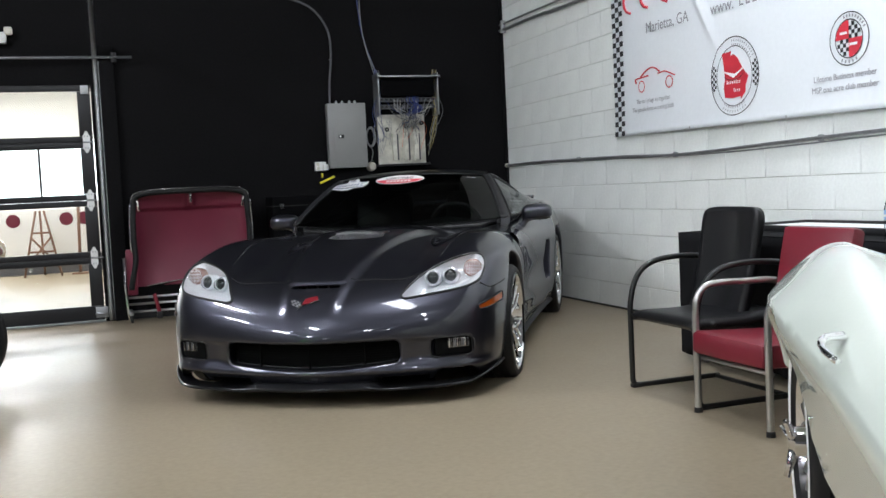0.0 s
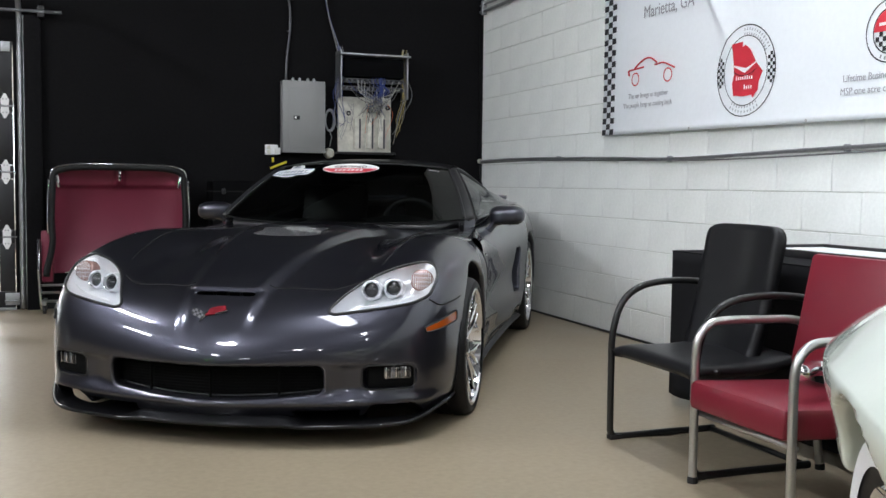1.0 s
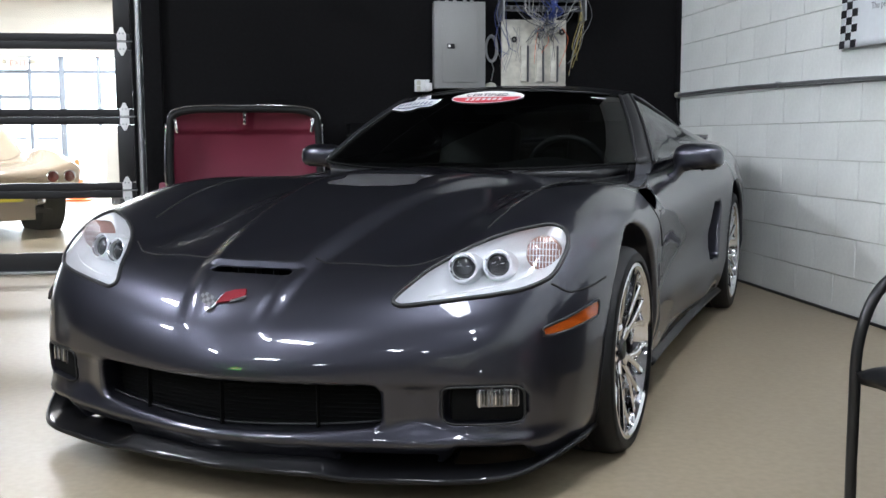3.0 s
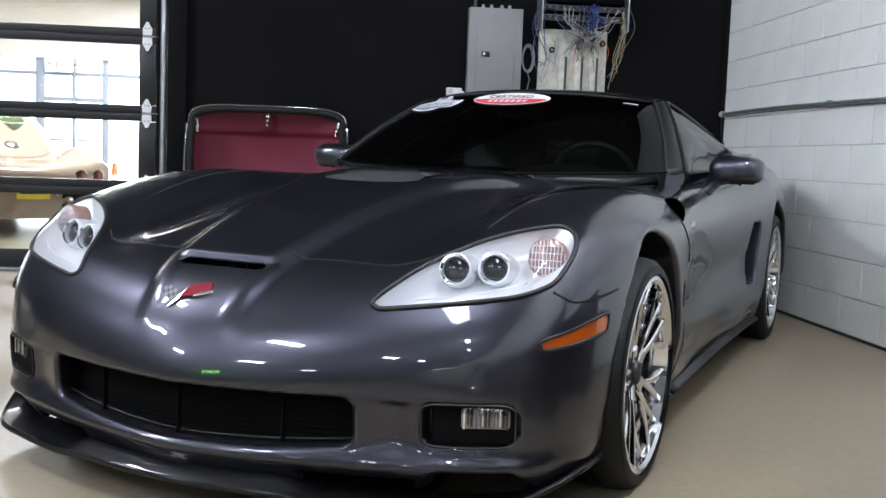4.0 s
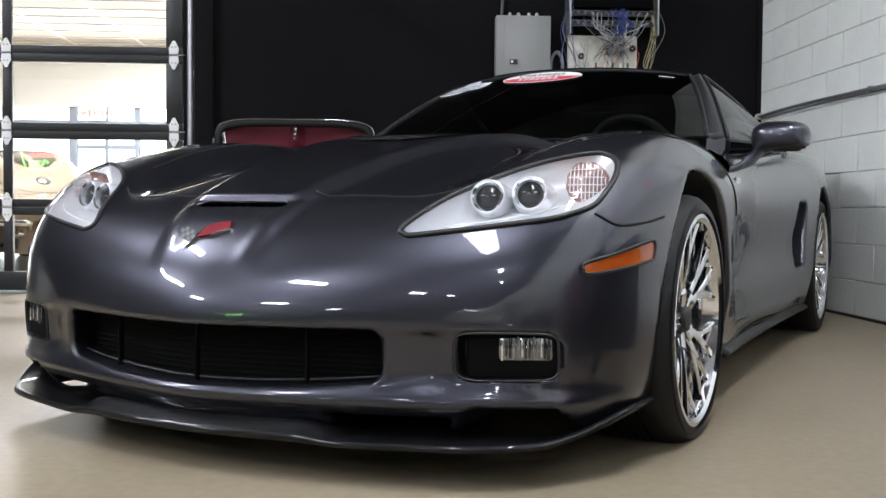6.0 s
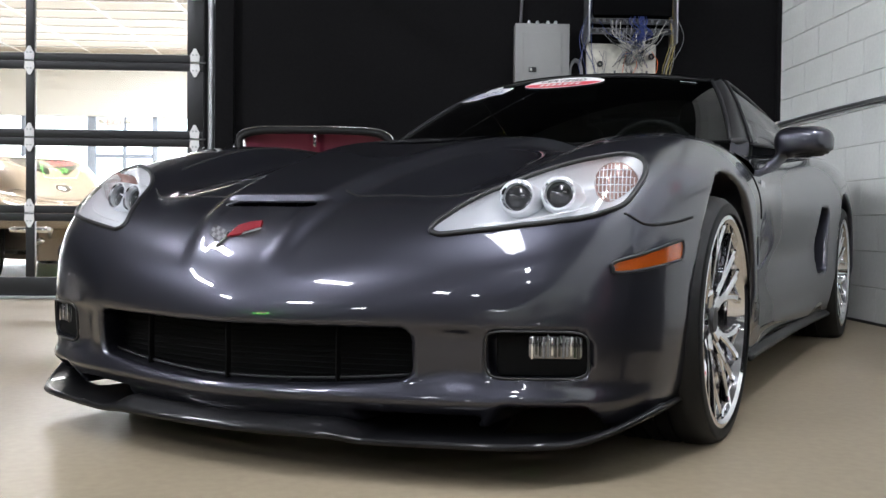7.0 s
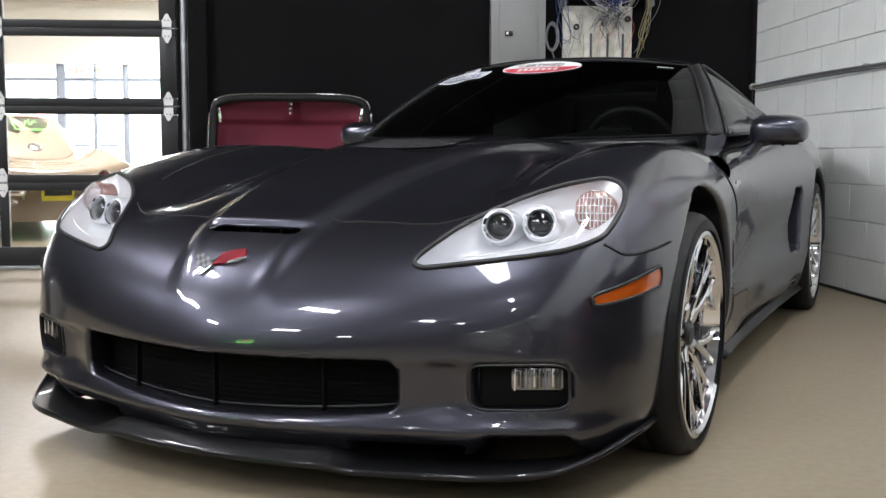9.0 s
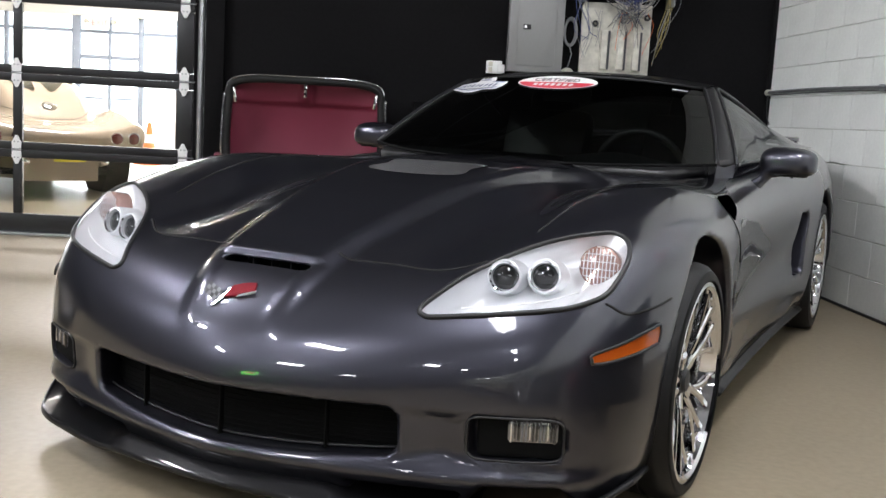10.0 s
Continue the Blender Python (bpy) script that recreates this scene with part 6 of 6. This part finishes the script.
# ---- chairs, table ----
def tube_chair():
    """Black leather visitor chair on a bent black tube frame. Own frame: front edge at y = 0 facing -y, floor at 0."""
    ob = thing("armchair", at_room(-1.575, -5.56, 0, 0, 0, -90), "black leather armchair with bent black tube frame", "chair")
    for s in (1, -1):
        x = s * 0.305
        pts = [(x, 0.52, 0.012), (x, 0.25, 0.012), (x, 0.04, 0.012), (x, 0.005, 0.03), (x, 0.0, 0.08), (x, 0.0, 0.3), (x, 0.005, 0.46), (x, 0.05, 0.585), (x, 0.14, 0.648), (x, 0.28, 0.668), (x, 0.42, 0.662), (x, 0.5, 0.65)]
        leg = tube("leg_frame", curve_points(pts, 6), 0.0145, M_TUBEBLACK, ob, "bent black steel tube", n=10)
        box("foot_pad", (0.036, 0.055, 0.022), (x, 0.02, 0.011), M_BLACK, leg, bevel=0.005)
    tube("cross_bar", [(-0.305, 0.5, 0.012), (0.305, 0.5, 0.012)], 0.011, M_TUBEBLACK, ob)
    tube("cross_bar", [(-0.30, 0.1, 0.39), (0.30, 0.1, 0.39)], 0.011, M_TUBEBLACK, ob)

    def cushion(u, v):
        x = (u - 0.5) * 0.575
        y = -0.01 + 0.5 * v
        edge = (1 - abs(2 * u - 1) ** 6) * (1 - abs(2 * v - 1) ** 8)
        return (x, y, 0.418 + 0.026 * edge ** 0.4 - 0.03 * math.sin(math.pi * v) - 0.03 * (1 - v) ** 5)

    sheet("seat", cushion, 18, 18, M_CHAIRBLACK, ob, "black leather seat", thick=0.032)

    def backrest(u, v):
        q = abs(2 * u - 1)
        x = (u - 0.5) * lerp(0.43, 0.46, v) * (1 - 0.07 * max(0.0, (v - 0.9) / 0.1) ** 3) - 0.03
        z = 0.36 + 0.56 * v - 0.022 * q ** 7 * max(0.0, (v - 0.75) / 0.25)
        y = 0.38 + 0.085 * v - 0.05 * (1 - v) ** 3 + 0.02 * math.cos(math.pi * (u - 0.5) * 1.6) - 0.02
        return (x, y, z)

    back = sheet("backrest", backrest, 16, 20, M_CHAIRBLACK, ob, "black leather backrest", thick=0.045)
    return ob


def red_chair():
    ob = thing("red_chair", at_room(-1.6, -6.16, 0, 0, 0, -90), "red vinyl armchair with satin aluminium tube frame", "chair")
    for s in (1, -1):
        x = s * 0.262
        front = [(x, 0.0, 0.0), (x, 0.0, 0.2), (x, 0.0, 0.45), (x, 0.012, 0.53), (x, 0.06, 0.578), (x, 0.14, 0.588), (x, 0.30, 0.585), (x, 0.42, 0.58), (x, 0.47, 0.55), (x, 0.5, 0.4), (x, 0.54, 0.2), (x, 0.57, 0.0)]
        tube("leg_frame", curve_points(front, 6), 0.0155, M_ALU, ob, "bent satin aluminium tube", n=12)
        for y in (0.0, 0.57):
            lathe("foot_cap", [(0.019, 0.0), (0.019, 0.02), (0.016, 0.024)], M_BLACK, ob, n=12, m=pose(x, y, 0.0))
    tube("front_rail", [(-0.262, 0.02, 0.255), (0.262, 0.02, 0.255)], 0.009, M_ALU, ob)
    box("seat", (0.515, 0.52, 0.105), (-0.008, 0.235, 0.315), M_SEATRED, ob, "red vinyl box cushion", bevel=0.022, rot=(-3, 0, 0))
    box("backrest", (0.465, 0.07, 0.42), (0, 0.46, 0.62), M_SEATRED, ob, "red vinyl back cushion", bevel=0.02, rot=(-12, 0, 0))
    return ob


tube_chair()
red_chair()
rag = thing("folded_papers", at_room(-1.22, -6.52, 0.302, 0, 0, 12), "crumpled black and white papers beside the red chair", "papers")
for i in range(4):
    sheet("leaf", lambda u, v: (0.1 * (u - 0.5), 0.16 * (v - 0.5), 0.012 * i + 0.02 * math.sin(5 * u + i) * v), 6, 6, M_PAPER if i % 2 == 0 else M_BLACKPRINT, rag)
table_small = thing("stool", at_room(-1.22, -6.52, 0), "small black stool half hidden behind the red chair", "stool")
box("top", (0.2, 0.3, 0.03), (0, 0, 0.28), M_BLACK, table_small, bevel=0.006)
for sx in (-0.07, 0.07):
    for sy in (-0.11, 0.11):
        tube("leg", [(sx, sy, 0.27), (sx * 1.15, sy * 1.15, 0.0)], 0.012, M_BLACK, table_small)


def draped_table():
    ob = thing("long_table", at_room(-0.5, -5.95, 0), "long table under a black cloth along the block wall", "table")
    box("tabletop", (0.84, 2.5, 0.03), (0, 0, 0.735), M_DESK, ob, bevel=0.004)

    def cloth(u, v):
        peri = u * (2.5 + 0.84 * 2)
        fold = 0.018 * math.sin(peri * 21) * v + 0.012 * math.sin(peri * 9 + 2) * v
        if peri < 0.84:
            p, n = Vector((0.42 - peri, 1.255, 0)), Vector((0, 1, 0))
        elif peri < 0.84 + 2.5:
            p, n = Vector((-0.425, 1.25 - (peri - 0.84), 0)), Vector((-1, 0, 0))
        else:
            p, n = Vector((-0.42 + (peri - 3.34), -1.255, 0)), Vector((0, -1, 0))
        p = p + n * (0.006 + fold + 0.02 * v)
        return (p.x, p.y, 0.752 - 0.70 * v)

    sheet("cloth_skirt", cloth, 240, 14, M_CLOTH, ob, "hanging black cloth with folds", thick=0.003)
    box("cloth_top", (0.85, 2.51, 0.006), (0, 0, 0.754), M_CLOTH, ob)
    for sx in (-0.36, 0.36):
        for sy in (-1.1, 1.1):
            tube("leg", [(sx, sy, 0.72), (sx, sy, 0.0)], 0.018, M_GALV, ob)
    return ob


draped_table()
tray = thing("display_case", at_room(-0.40, -5.55, 0.757), "low black-edged display case with white papers", "display case")
box("sheet", (0.44, 1.3, 0.02), (0, 0, 0.010), M_PAPER, tray)
for x, y, w, d in ((-0.24, 0, 0.03, 1.36), (0.24, 0, 0.03, 1.36), (0, 0.665, 0.45, 0.03), (0, -0.665, 0.45, 0.03)):
    box("edge", (w, d, 0.035), (x, y, 0.0176), M_BLACK, tray, bevel=0.004)
bottle = thing("water_bottle", at_room(-0.888, -6.35, 0.757), "clear plastic water bottle with a blue and white label", "bottle")
lathe("bottle", [(0.0, 0.002), (0.03, 0.0), (0.034, 0.01), (0.032, 0.03), (0.034, 0.06), (0.033, 0.09), (0.034, 0.14), (0.026, 0.175), (0.014, 0.195), (0.014, 0.21)], M_BOTTLE, bottle, n=24)
lathe("label", [(0.0345, 0.095), (0.0345, 0.138)], M_LABELBLUE, bottle, "blue and white paper label", n=24)
lathe("label_band", [(0.0348, 0.108), (0.0348, 0.118)], M_WHITE, bottle, n=24)
lathe("cap", [(0.016, 0.207), (0.016, 0.222), (0.0, 0.223)], M_WHITE, bottle, n=16)


# ---- hardtop on its stand, before the black wall ----
def hardtop():
    """A removable car roof standing on end on a trolley: its red lining faces the room. Own frame: x across, -y to the room."""
    ob = thing("hardtop", at_room(-3.36, -0.30, 0), "removable car hardtop with red lining and chrome trim on a trolley", "hardtop")

    def half_width(z):
        return 0.53 + 0.075 * step((0.62 - z) / 0.35)

    def rim(t):
        """The edge, from the lower left over the top to the lower right."""
        if t < 0.36:
            z = 0.30 + (1.08 - 0.30) * t / 0.36
            return Vector((-half_width(z) + 0.012 * math.sin(6 * z), -0.02, z))
        if t > 0.64:
            return Vector((-1, 1, 1)) * rim(1 - t)
        a = (t - 0.36) / 0.28
        ang = math.pi * (1 - a)
        x = 0.53 * math.copysign(abs(math.cos(ang)) ** 0.42, math.cos(ang))
        return Vector((x, -0.02, 1.08 + 0.125 * abs(math.sin(ang)) ** 0.55))

    edge = [rim(k / 100) for k in range(101)]
    tube("rim", [Vector((p.x * 0.965, p.y - 0.004, p.z - 0.022 * float(step(np.array((p.z - 1.06) / 0.08))))) for p in edge], 0.027, M_RUBBER, ob, "black rubber edge seal", n=10)
    # chrome line added for the bright highlight around the rim
    tube("edge_highlight", [p + Vector((0, -0.012, 0.004)) for p in edge], 0.0055, M_CHROME, ob, "thin chrome line for the bright highlight along the edge", n=6)
    for s in (1, -1):
        strip = [Vector((s, 1, 1)) * (p + Vector((-0.012, -0.018, 0))) for p in edge[16:37]]
        tube("side_trim", strip, 0.010, M_CHROME, ob, "chrome side trim", n=8)
        box("latch_plate", (0.022, 0.02, 0.10), (s * 0.472, -0.035, 1.065), M_CHROME, ob, "chrome corner latch", bevel=0.006, rot=(0, s * 8, 0))
        tube("lower_trim", [(s * 0.62, -0.05, 0.60), (s * 0.625, -0.06, 0.35), (s * 0.61, -0.06, 0.1), (s * 0.60, -0.06, 0.03)], 0.012, M_CHROME, ob, n=8)
        box("wing", (0.09, 0.05, 0.42), (s * 0.56, 0.0, 0.46), M_RED, ob, "red lined side wing", bevel=0.015)

    def lining(u, v):
        a = u * 2 - 1
        z = 0.32 + 0.86 * v
        w = min(half_width(z), rim(0.5 * (1 - abs(0))).x + 0.53) - 0.012
        if z > 1.08:
            k = min(1.0, (z - 1.08) / 0.12)
            w = 0.53 * (1 - k ** 3 * 0.22) - 0.012
        bowl = (1 - a ** 4) * math.sin(math.pi * min(1, 0.08 + 0.84 * v)) ** 0.6
        step_ = 0.03 * float(step(np.array((v - 0.80) / 0.03)))
        rib = 0.035 * math.exp(-(a / 0.075) ** 6) * float(step(np.array((v - 0.78) / 0.1)))
        return (a * w, 0.015 + 0.15 * bowl - step_ - rib, z)

    sheet("lining", lining, 60, 60, M_RED, ob, "dark red vinyl lining", thick=0.01)
    sheet("shell", lambda u, v: Vector(lining(u, v)) + Vector((0, 0.035, 0)), 24, 24, M_DARKPAINT, ob, "black outer skin")
    latch = box("centre_latch", (0.022, 0.03, 0.11), (0, -0.02, 1.125), M_CHROME, ob, "chrome centre latch", bevel=0.006)
    for k in range(3):
        box("notch", (0.018, 0.012, 0.014), (0, -0.014, -0.03 + 0.03 * k), M_BLACK, latch)
    sheet("rear_window", lambda u, v: (lerp(-0.42, 0.42, u), 0.05 + 0.05 * math.sin(math.pi * u), 0.14 + 0.19 * v + 0.03 * math.sin(math.pi * u)), 16, 6, M_DEEP, ob, "dark rear window opening")
    tube("window_bead", [(lerp(-0.43, 0.43, k / 20), 0.03 + 0.05 * math.sin(math.pi * k / 20), 0.325 + 0.035 * math.sin(math.pi * k / 20)) for k in range(21)], 0.006, M_CHROME, ob, n=6)
    for z in (0.10, 0.17, 0.23):
        tube("trolley_bar", [(-0.6, -0.04, z), (0.6, -0.04, z)], 0.011, M_STEEL, ob, n=8)
    for s in (1, -1):
        box("trolley_post", (0.03, 0.3, 0.03), (s * 0.585, 0.06, 0.085), M_STEEL, ob, bevel=0.004)
        for y in (-0.06, 0.18):
            lathe("castor", [(0.0, -0.014), (0.03, -0.014), (0.034, -0.008), (0.034, 0.008), (0.03, 0.014), (0.0, 0.014)], M_BLACK, ob, n=18, m=pose(s * 0.585, y, 0.035, 0, 90, 0))
    box("red_strap", (0.035, 0.012, 0.17), (-0.36, -0.06, 0.17), M_SEATRED, ob, "bright red strap", bevel=0.004, rot=(0, -12, 0))
    box("strap_weight", (0.05, 0.05, 0.06), (-0.34, -0.06, 0.06), M_BLACK, ob, bevel=0.008)
    return ob


hardtop()
rack = thing("equipment_case", at_room(-2.40, -0.28, 0), "dark equipment cases stacked before the black wall", "equipment case")
for i, (w, h, z) in enumerate(((0.52, 0.42, 0.21), (0.48, 0.38, 0.61), (0.50, 0.28, 0.945))):
    c = box("case", (w, 0.38, h), (0.01 * i, 0, z), M_CASE, rack, bevel=0.012)
    box("lid_line", (w + 0.006, 0.386, 0.012), (0, 0, h * 0.18), M_GAP, c)
    for s in (-0.16, 0.16):
        box("catch", (0.03, 0.014, 0.045), (s, -0.195, h * 0.18), M_BLACK, c, bevel=0.003)


# ---- the showroom beyond the glazed door ----
FAR_Y, SHOW_H = 11.0, 3.5
slab("wall_showroom_left", (0.2, 12.0, SHOW_H), (-16.5, 6.2, SHOW_H / 2), M_PLAINWALL, "plain pale side wall of the showroom", "wall")
slab("wall_showroom_right", (0.2, 12.0, SHOW_H), (-2.6, 6.2, SHOW_H / 2), M_PLAINWALL, "plain pale side wall of the showroom", "wall")
slab("wall_showroom_bulkhead", (13.8, 0.3, SHOW_H - 2.42), (-9.5, FAR_Y, (SHOW_H + 2.42) / 2), M_PLAINWALL, "white bulkhead over the shopfront windows", "wall")
slab("wall_showroom_low", (3.9, 0.25, 1.2), (-4.65, FAR_Y, 0.6), M_PLAINWALL, "white low wall under the shopfront window", "wall")


def tile_ceiling():
    bm = bmesh.new()
    for i in range(12):
        for j in range(18):
            box_bm(1.17, 0.57, 0.02, 0, m=Matrix.Translation((-16 + 1.2 * i, 0.75 + 0.6 * j, 0.012)), bm=bm)
    tiles = len(bm.faces)
    for i in range(13):
        box_bm(0.035, 10.8, 0.02, 0, m=Matrix.Translation((-16.6 + 1.2 * i, 5.85, -0.002)), bm=bm)
    for j in range(19):
        box_bm(14.4, 0.035, 0.02, 0, m=Matrix.Translation((-9.4, 0.45 + 0.6 * j, -0.003)), bm=bm)
    bm.faces.ensure_lookup_table()
    for f in bm.faces[tiles:]:
        f.material_index = 1
    box_bm(14.4, 11.4, 0.05, 0, m=Matrix.Translation((-9.4, 5.9, 0.06)), bm=bm)
    ob = part("ceiling_showroom", bm, M_TILEWHITE)
    ob.data.materials.append(M_WHITE)
    ob.matrix_world = at_room(0, 0, SHOW_H)
    return tagged(ob, "white suspended ceiling of rectangular tiles", "ceiling", kind="structure")


tile_ceiling()


def shopfront():
    ob = thing("window_1", at_room(0, FAR_Y, 0), "wide shopfront glazing with glare-paled dark frames and a double door", "window", kind="structure")
    posts = [(-6.1, 0.06), (-6.55, 0.06), (-7.18, 0.09), (-7.72, 0.05), (-8.3, 0.14), (-9.5, 0.07), (-10.8, 0.07), (-12.1, 0.07), (-13.4, 0.07), (-14.7, 0.07)]
    for x, w in posts:
        box("post", (w, 0.1, 2.42), (x, 0, 1.21), M_FRAMEBLUE, ob, bevel=0.004)
    for x0, x1 in zip([p[0] for p in posts[:-1]], [p[0] for p in posts[1:]]):
        c, w = (x0 + x1) / 2, abs(x0 - x1) - 0.06
        box("transom", (w, 0.08, 0.06), (c, 0, 2.16), M_FRAMEBLUE, ob)
        box("sill", (w, 0.09, 0.1), (c, 0, 0.05), M_FRAMEBLUE, ob)
        if -8.3 <= c <= -7.2:
            box("door_head", (w, 0.08, 0.07), (c, 0, 1.72), M_FRAMEBLUE, ob)
            box("push_bar", (w * 0.8, 0.05, 0.04), (c, -0.06, 1.0), M_FRAMEBLUE, ob)
        p = box("pane", (w, 0.008, 2.3), (c, 0.02, 1.2), M_PANE, ob)
        p.visible_shadow = False
    box("post", (0.045, 0.1, 1.22), (-5.25, 0, 1.81), M_DOORFRAME, ob)
    box("post", (0.06, 0.1, 1.22), (-4.35, 0, 1.81), M_FRAMEBLUE, ob)
    for c, w in ((-4.8, 0.86), (-5.67, 0.8)):
        p = box("pane", (w, 0.008, 1.2), (c, 0.02, 1.81), M_PANE, ob)
        p.visible_shadow = False
    return ob


shopfront()
# glowing plane in place of the daylit street; it lights the showroom too
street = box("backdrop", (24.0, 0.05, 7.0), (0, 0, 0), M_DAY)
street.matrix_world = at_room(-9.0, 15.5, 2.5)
tagged(street, "glowing white backdrop for the overexposed street beyond the shopfront", "backdrop", kind="structure")
pavement = box("pavement", (24.0, 4.6, 0.1), (0, 0, 0), M_PLAINWALL)
pavement.matrix_world = at_room(-9.0, 14.2, -0.06)
tagged(pavement, "pale sunlit pavement outside the shopfront", "pavement", kind="structure")
exit_sign = thing("exit_sign", at_room(-7.84, FAR_Y - 0.2, 2.30), "white exit sign with two lamp heads over the doors", "sign")
box("case", (0.32, 0.05, 0.2), (0, 0, 0), M_WHITE, exit_sign, bevel=0.008)
letters("lettering", "EXIT", 0.14, M_EXITRED, pose(0, -0.028, -0.05, 90, 0, 0), exit_sign, 0.001, "CENTER")
for s in (-1, 1):
    lathe("lamp_head", [(0.0, -0.05), (0.045, -0.05), (0.05, 0.0), (0.03, 0.03), (0.0, 0.03)], M_CREAM, exit_sign, n=16, m=pose(s * 0.24, -0.02, 0.02, 90, 0, 0))
    tube("lamp_arm", [(s * 0.15, 0, 0), (s * 0.24, 0, 0.0)], 0.012, M_GREYPRINT, exit_sign)
cone = thing("traffic_cone", at_room(-6.55, 9.0, 0), "orange traffic cone with a white band in the showroom", "traffic cone")
lathe("cone", [(0.15, 0.03), (0.10, 0.25), (0.085, 0.34)], M_ORANGE, cone, n=24)
lathe("band", [(0.0855, 0.34), (0.062, 0.47)], M_WHITE, cone, n=24)
lathe("tip", [(0.0625, 0.47), (0.03, 0.66), (0.0, 0.665)], M_ORANGE, cone, n=24)
box("base", (0.4, 0.4, 0.03), (0, 0, 0.015), M_ORANGE, cone, bevel=0.01)
neon = thing("neon_sign", at_room(-8.05, -8.55, 0, 0, 0, 180), "green and red neon sign on a thin stand in the hall", "neon sign")
shield = [(-0.30, 1.54), (-0.31, 1.42), (-0.24, 1.22), (0.24, 1.22), (0.31, 1.42), (0.30, 1.54), (0.1, 1.57), (-0.1, 1.57)]
tube("green_tube", [(x, 0, z) for x, z in shield], 0.014, M_GREENNEON, neon, "green neon outline", n=6, closed=True)
tube("green_script", curve_points([(-0.1, 0, 1.30), (-0.04, 0, 1.36), (0.0, 0, 1.29), (0.05, 0, 1.35), (0.12, 0, 1.28)], 6), 0.012, M_GREENNEON, neon, n=6)
for k in range(5):
    tube("red_stroke", curve_points([(-0.2 + 0.08 * k, 0, 1.40), (-0.18 + 0.08 * k, 0, 1.48), (-0.14 + 0.08 * k, 0, 1.41), (-0.12 + 0.08 * k, 0, 1.47)], 5), 0.016, M_REDNEON, neon, n=6)
for s in (-0.24, 0.24):
    tube("leg", [(s, 0.02, 1.22), (s, 0.02, 0.0)], 0.012, M_GREYPRINT, neon)
    box("foot", (0.05, 0.35, 0.02), (s, 0.02, 0.01), M_GREYPRINT, neon, bevel=0.004)
box("back_board", (0.54, 0.012, 0.40), (0, 0.03, 1.38), M_BLACK, neon, bevel=0.004)
# plain white box and red discs stand in for a white car's tail
white_unit = thing("display_cabinet", at_room(-4.95, 8.2, 0), "plain white box standing in for a white car's tail with round lamps", "cabinet")
box("body", (1.9, 0.5, 0.78), (0, 0, 0.69), M_WHITE, white_unit, bevel=0.02)
box("plinth", (1.8, 0.45, 0.3), (0, 0, 0.15), M_GREYPRINT, white_unit)
for x in (-0.6, 0.22, 0.5):
    lathe("tail_disc", [(0.0, 0.02), (0.1, 0.018), (0.11, 0.0)], M_RED, white_unit, "dark red disc standing in for a tail lamp", n=28, m=pose(x, -0.25, 0.9, 90, 0, 0))
easel = thing("easel", at_room(-5.1, 7.2, 0), "brown folding wooden easel in the showroom", "easel")
for a, b in (((-0.28, 0, 0), (-0.06, 0.1, 1.05)), ((0.28, 0, 0), (0.06, 0.1, 1.05)), ((0, 0.45, 0), (0, 0.12, 1.05)), ((-0.2, 0.02, 0.4), (0.2, 0.02, 0.4)), ((-0.13, 0.04, 0.7), (0.13, 0.04, 0.7)), ((-0.25, 0, 0.15), (0.14, 0.04, 0.62)), ((0.25, 0, 0.15), (-0.14, 0.04, 0.62))):
    tube("stave", [a, b], 0.018, M_WOOD, easel, n=6)
post_rod = thing("sign_post", at_room(-4.55, 7.4, 0), "slim pinkish wooden post in the showroom", "post")
tube("post", [(0, 0, 0), (0.03, 0, 1.1)], 0.025, M_WOOD, post_rod, n=8)
box("foot", (0.25, 0.25, 0.02), (0, 0, 0.01), M_WOOD, post_rod)

# ---- blocks of the white wall, last ----
block_bm = box_bm(0.012, BLOCK_L - 0.0045, BLOCK_H - JOINT, 0.0022, 1)
first_block = part("block", block_bm, M_BLOCK, wall_right, smooth=True)
rows_ = int(CEIL / BLOCK_H)
blocks = []
for r in range(rows_):
    for c in range(58):
        blocks.append((-(c + 0.5) * BLOCK_L + (0 if r % 2 else BLOCK_L / 2) - 0.0185, (r + 0.5) * BLOCK_H + 0.004))
rb = random.Random(9)
rest = bmesh.new()
count = 0
for y, z in blocks:
    local = Vector((-0.1035 + rb.uniform(-0.0003, 0.0003), y + 12.05, z - CEIL / 2))
    if y < -24 or y > -0.02 - 0.0 and y > 0:
        continue
    if y > -5.2 and z < 2.95 and count < 298:
        ob = first_block if count == 0 else new("block", first_block.data)
        ob.parent = wall_right
        ob.matrix_basis = Matrix.Translation(local) @ pose(0, 0, 0, 0, rb.uniform(-0.03, 0.03), rb.uniform(-0.02, 0.02))
        count += 1
    else:
        vs = []
        for dx in (-0.006, 0.006):
            for dy, dz in ((-1, -1), (1, -1), (1, 1), (-1, 1)):
                vs.append(rest.verts.new(local + Vector((dx, dy * (BLOCK_L - 0.0045) / 2, dz * (BLOCK_H - JOINT) / 2))))
        rest.faces.new((vs[3], vs[2], vs[1], vs[0]))
        for i in range(4):
            j = (i + 1) % 4
            rest.faces.new((vs[i], vs[j], vs[4 + j], vs[4 + i]))
far_blocks = part("far_blocks", rest, M_BLOCK, wall_right)
far_blocks["kind"] = "stuff"
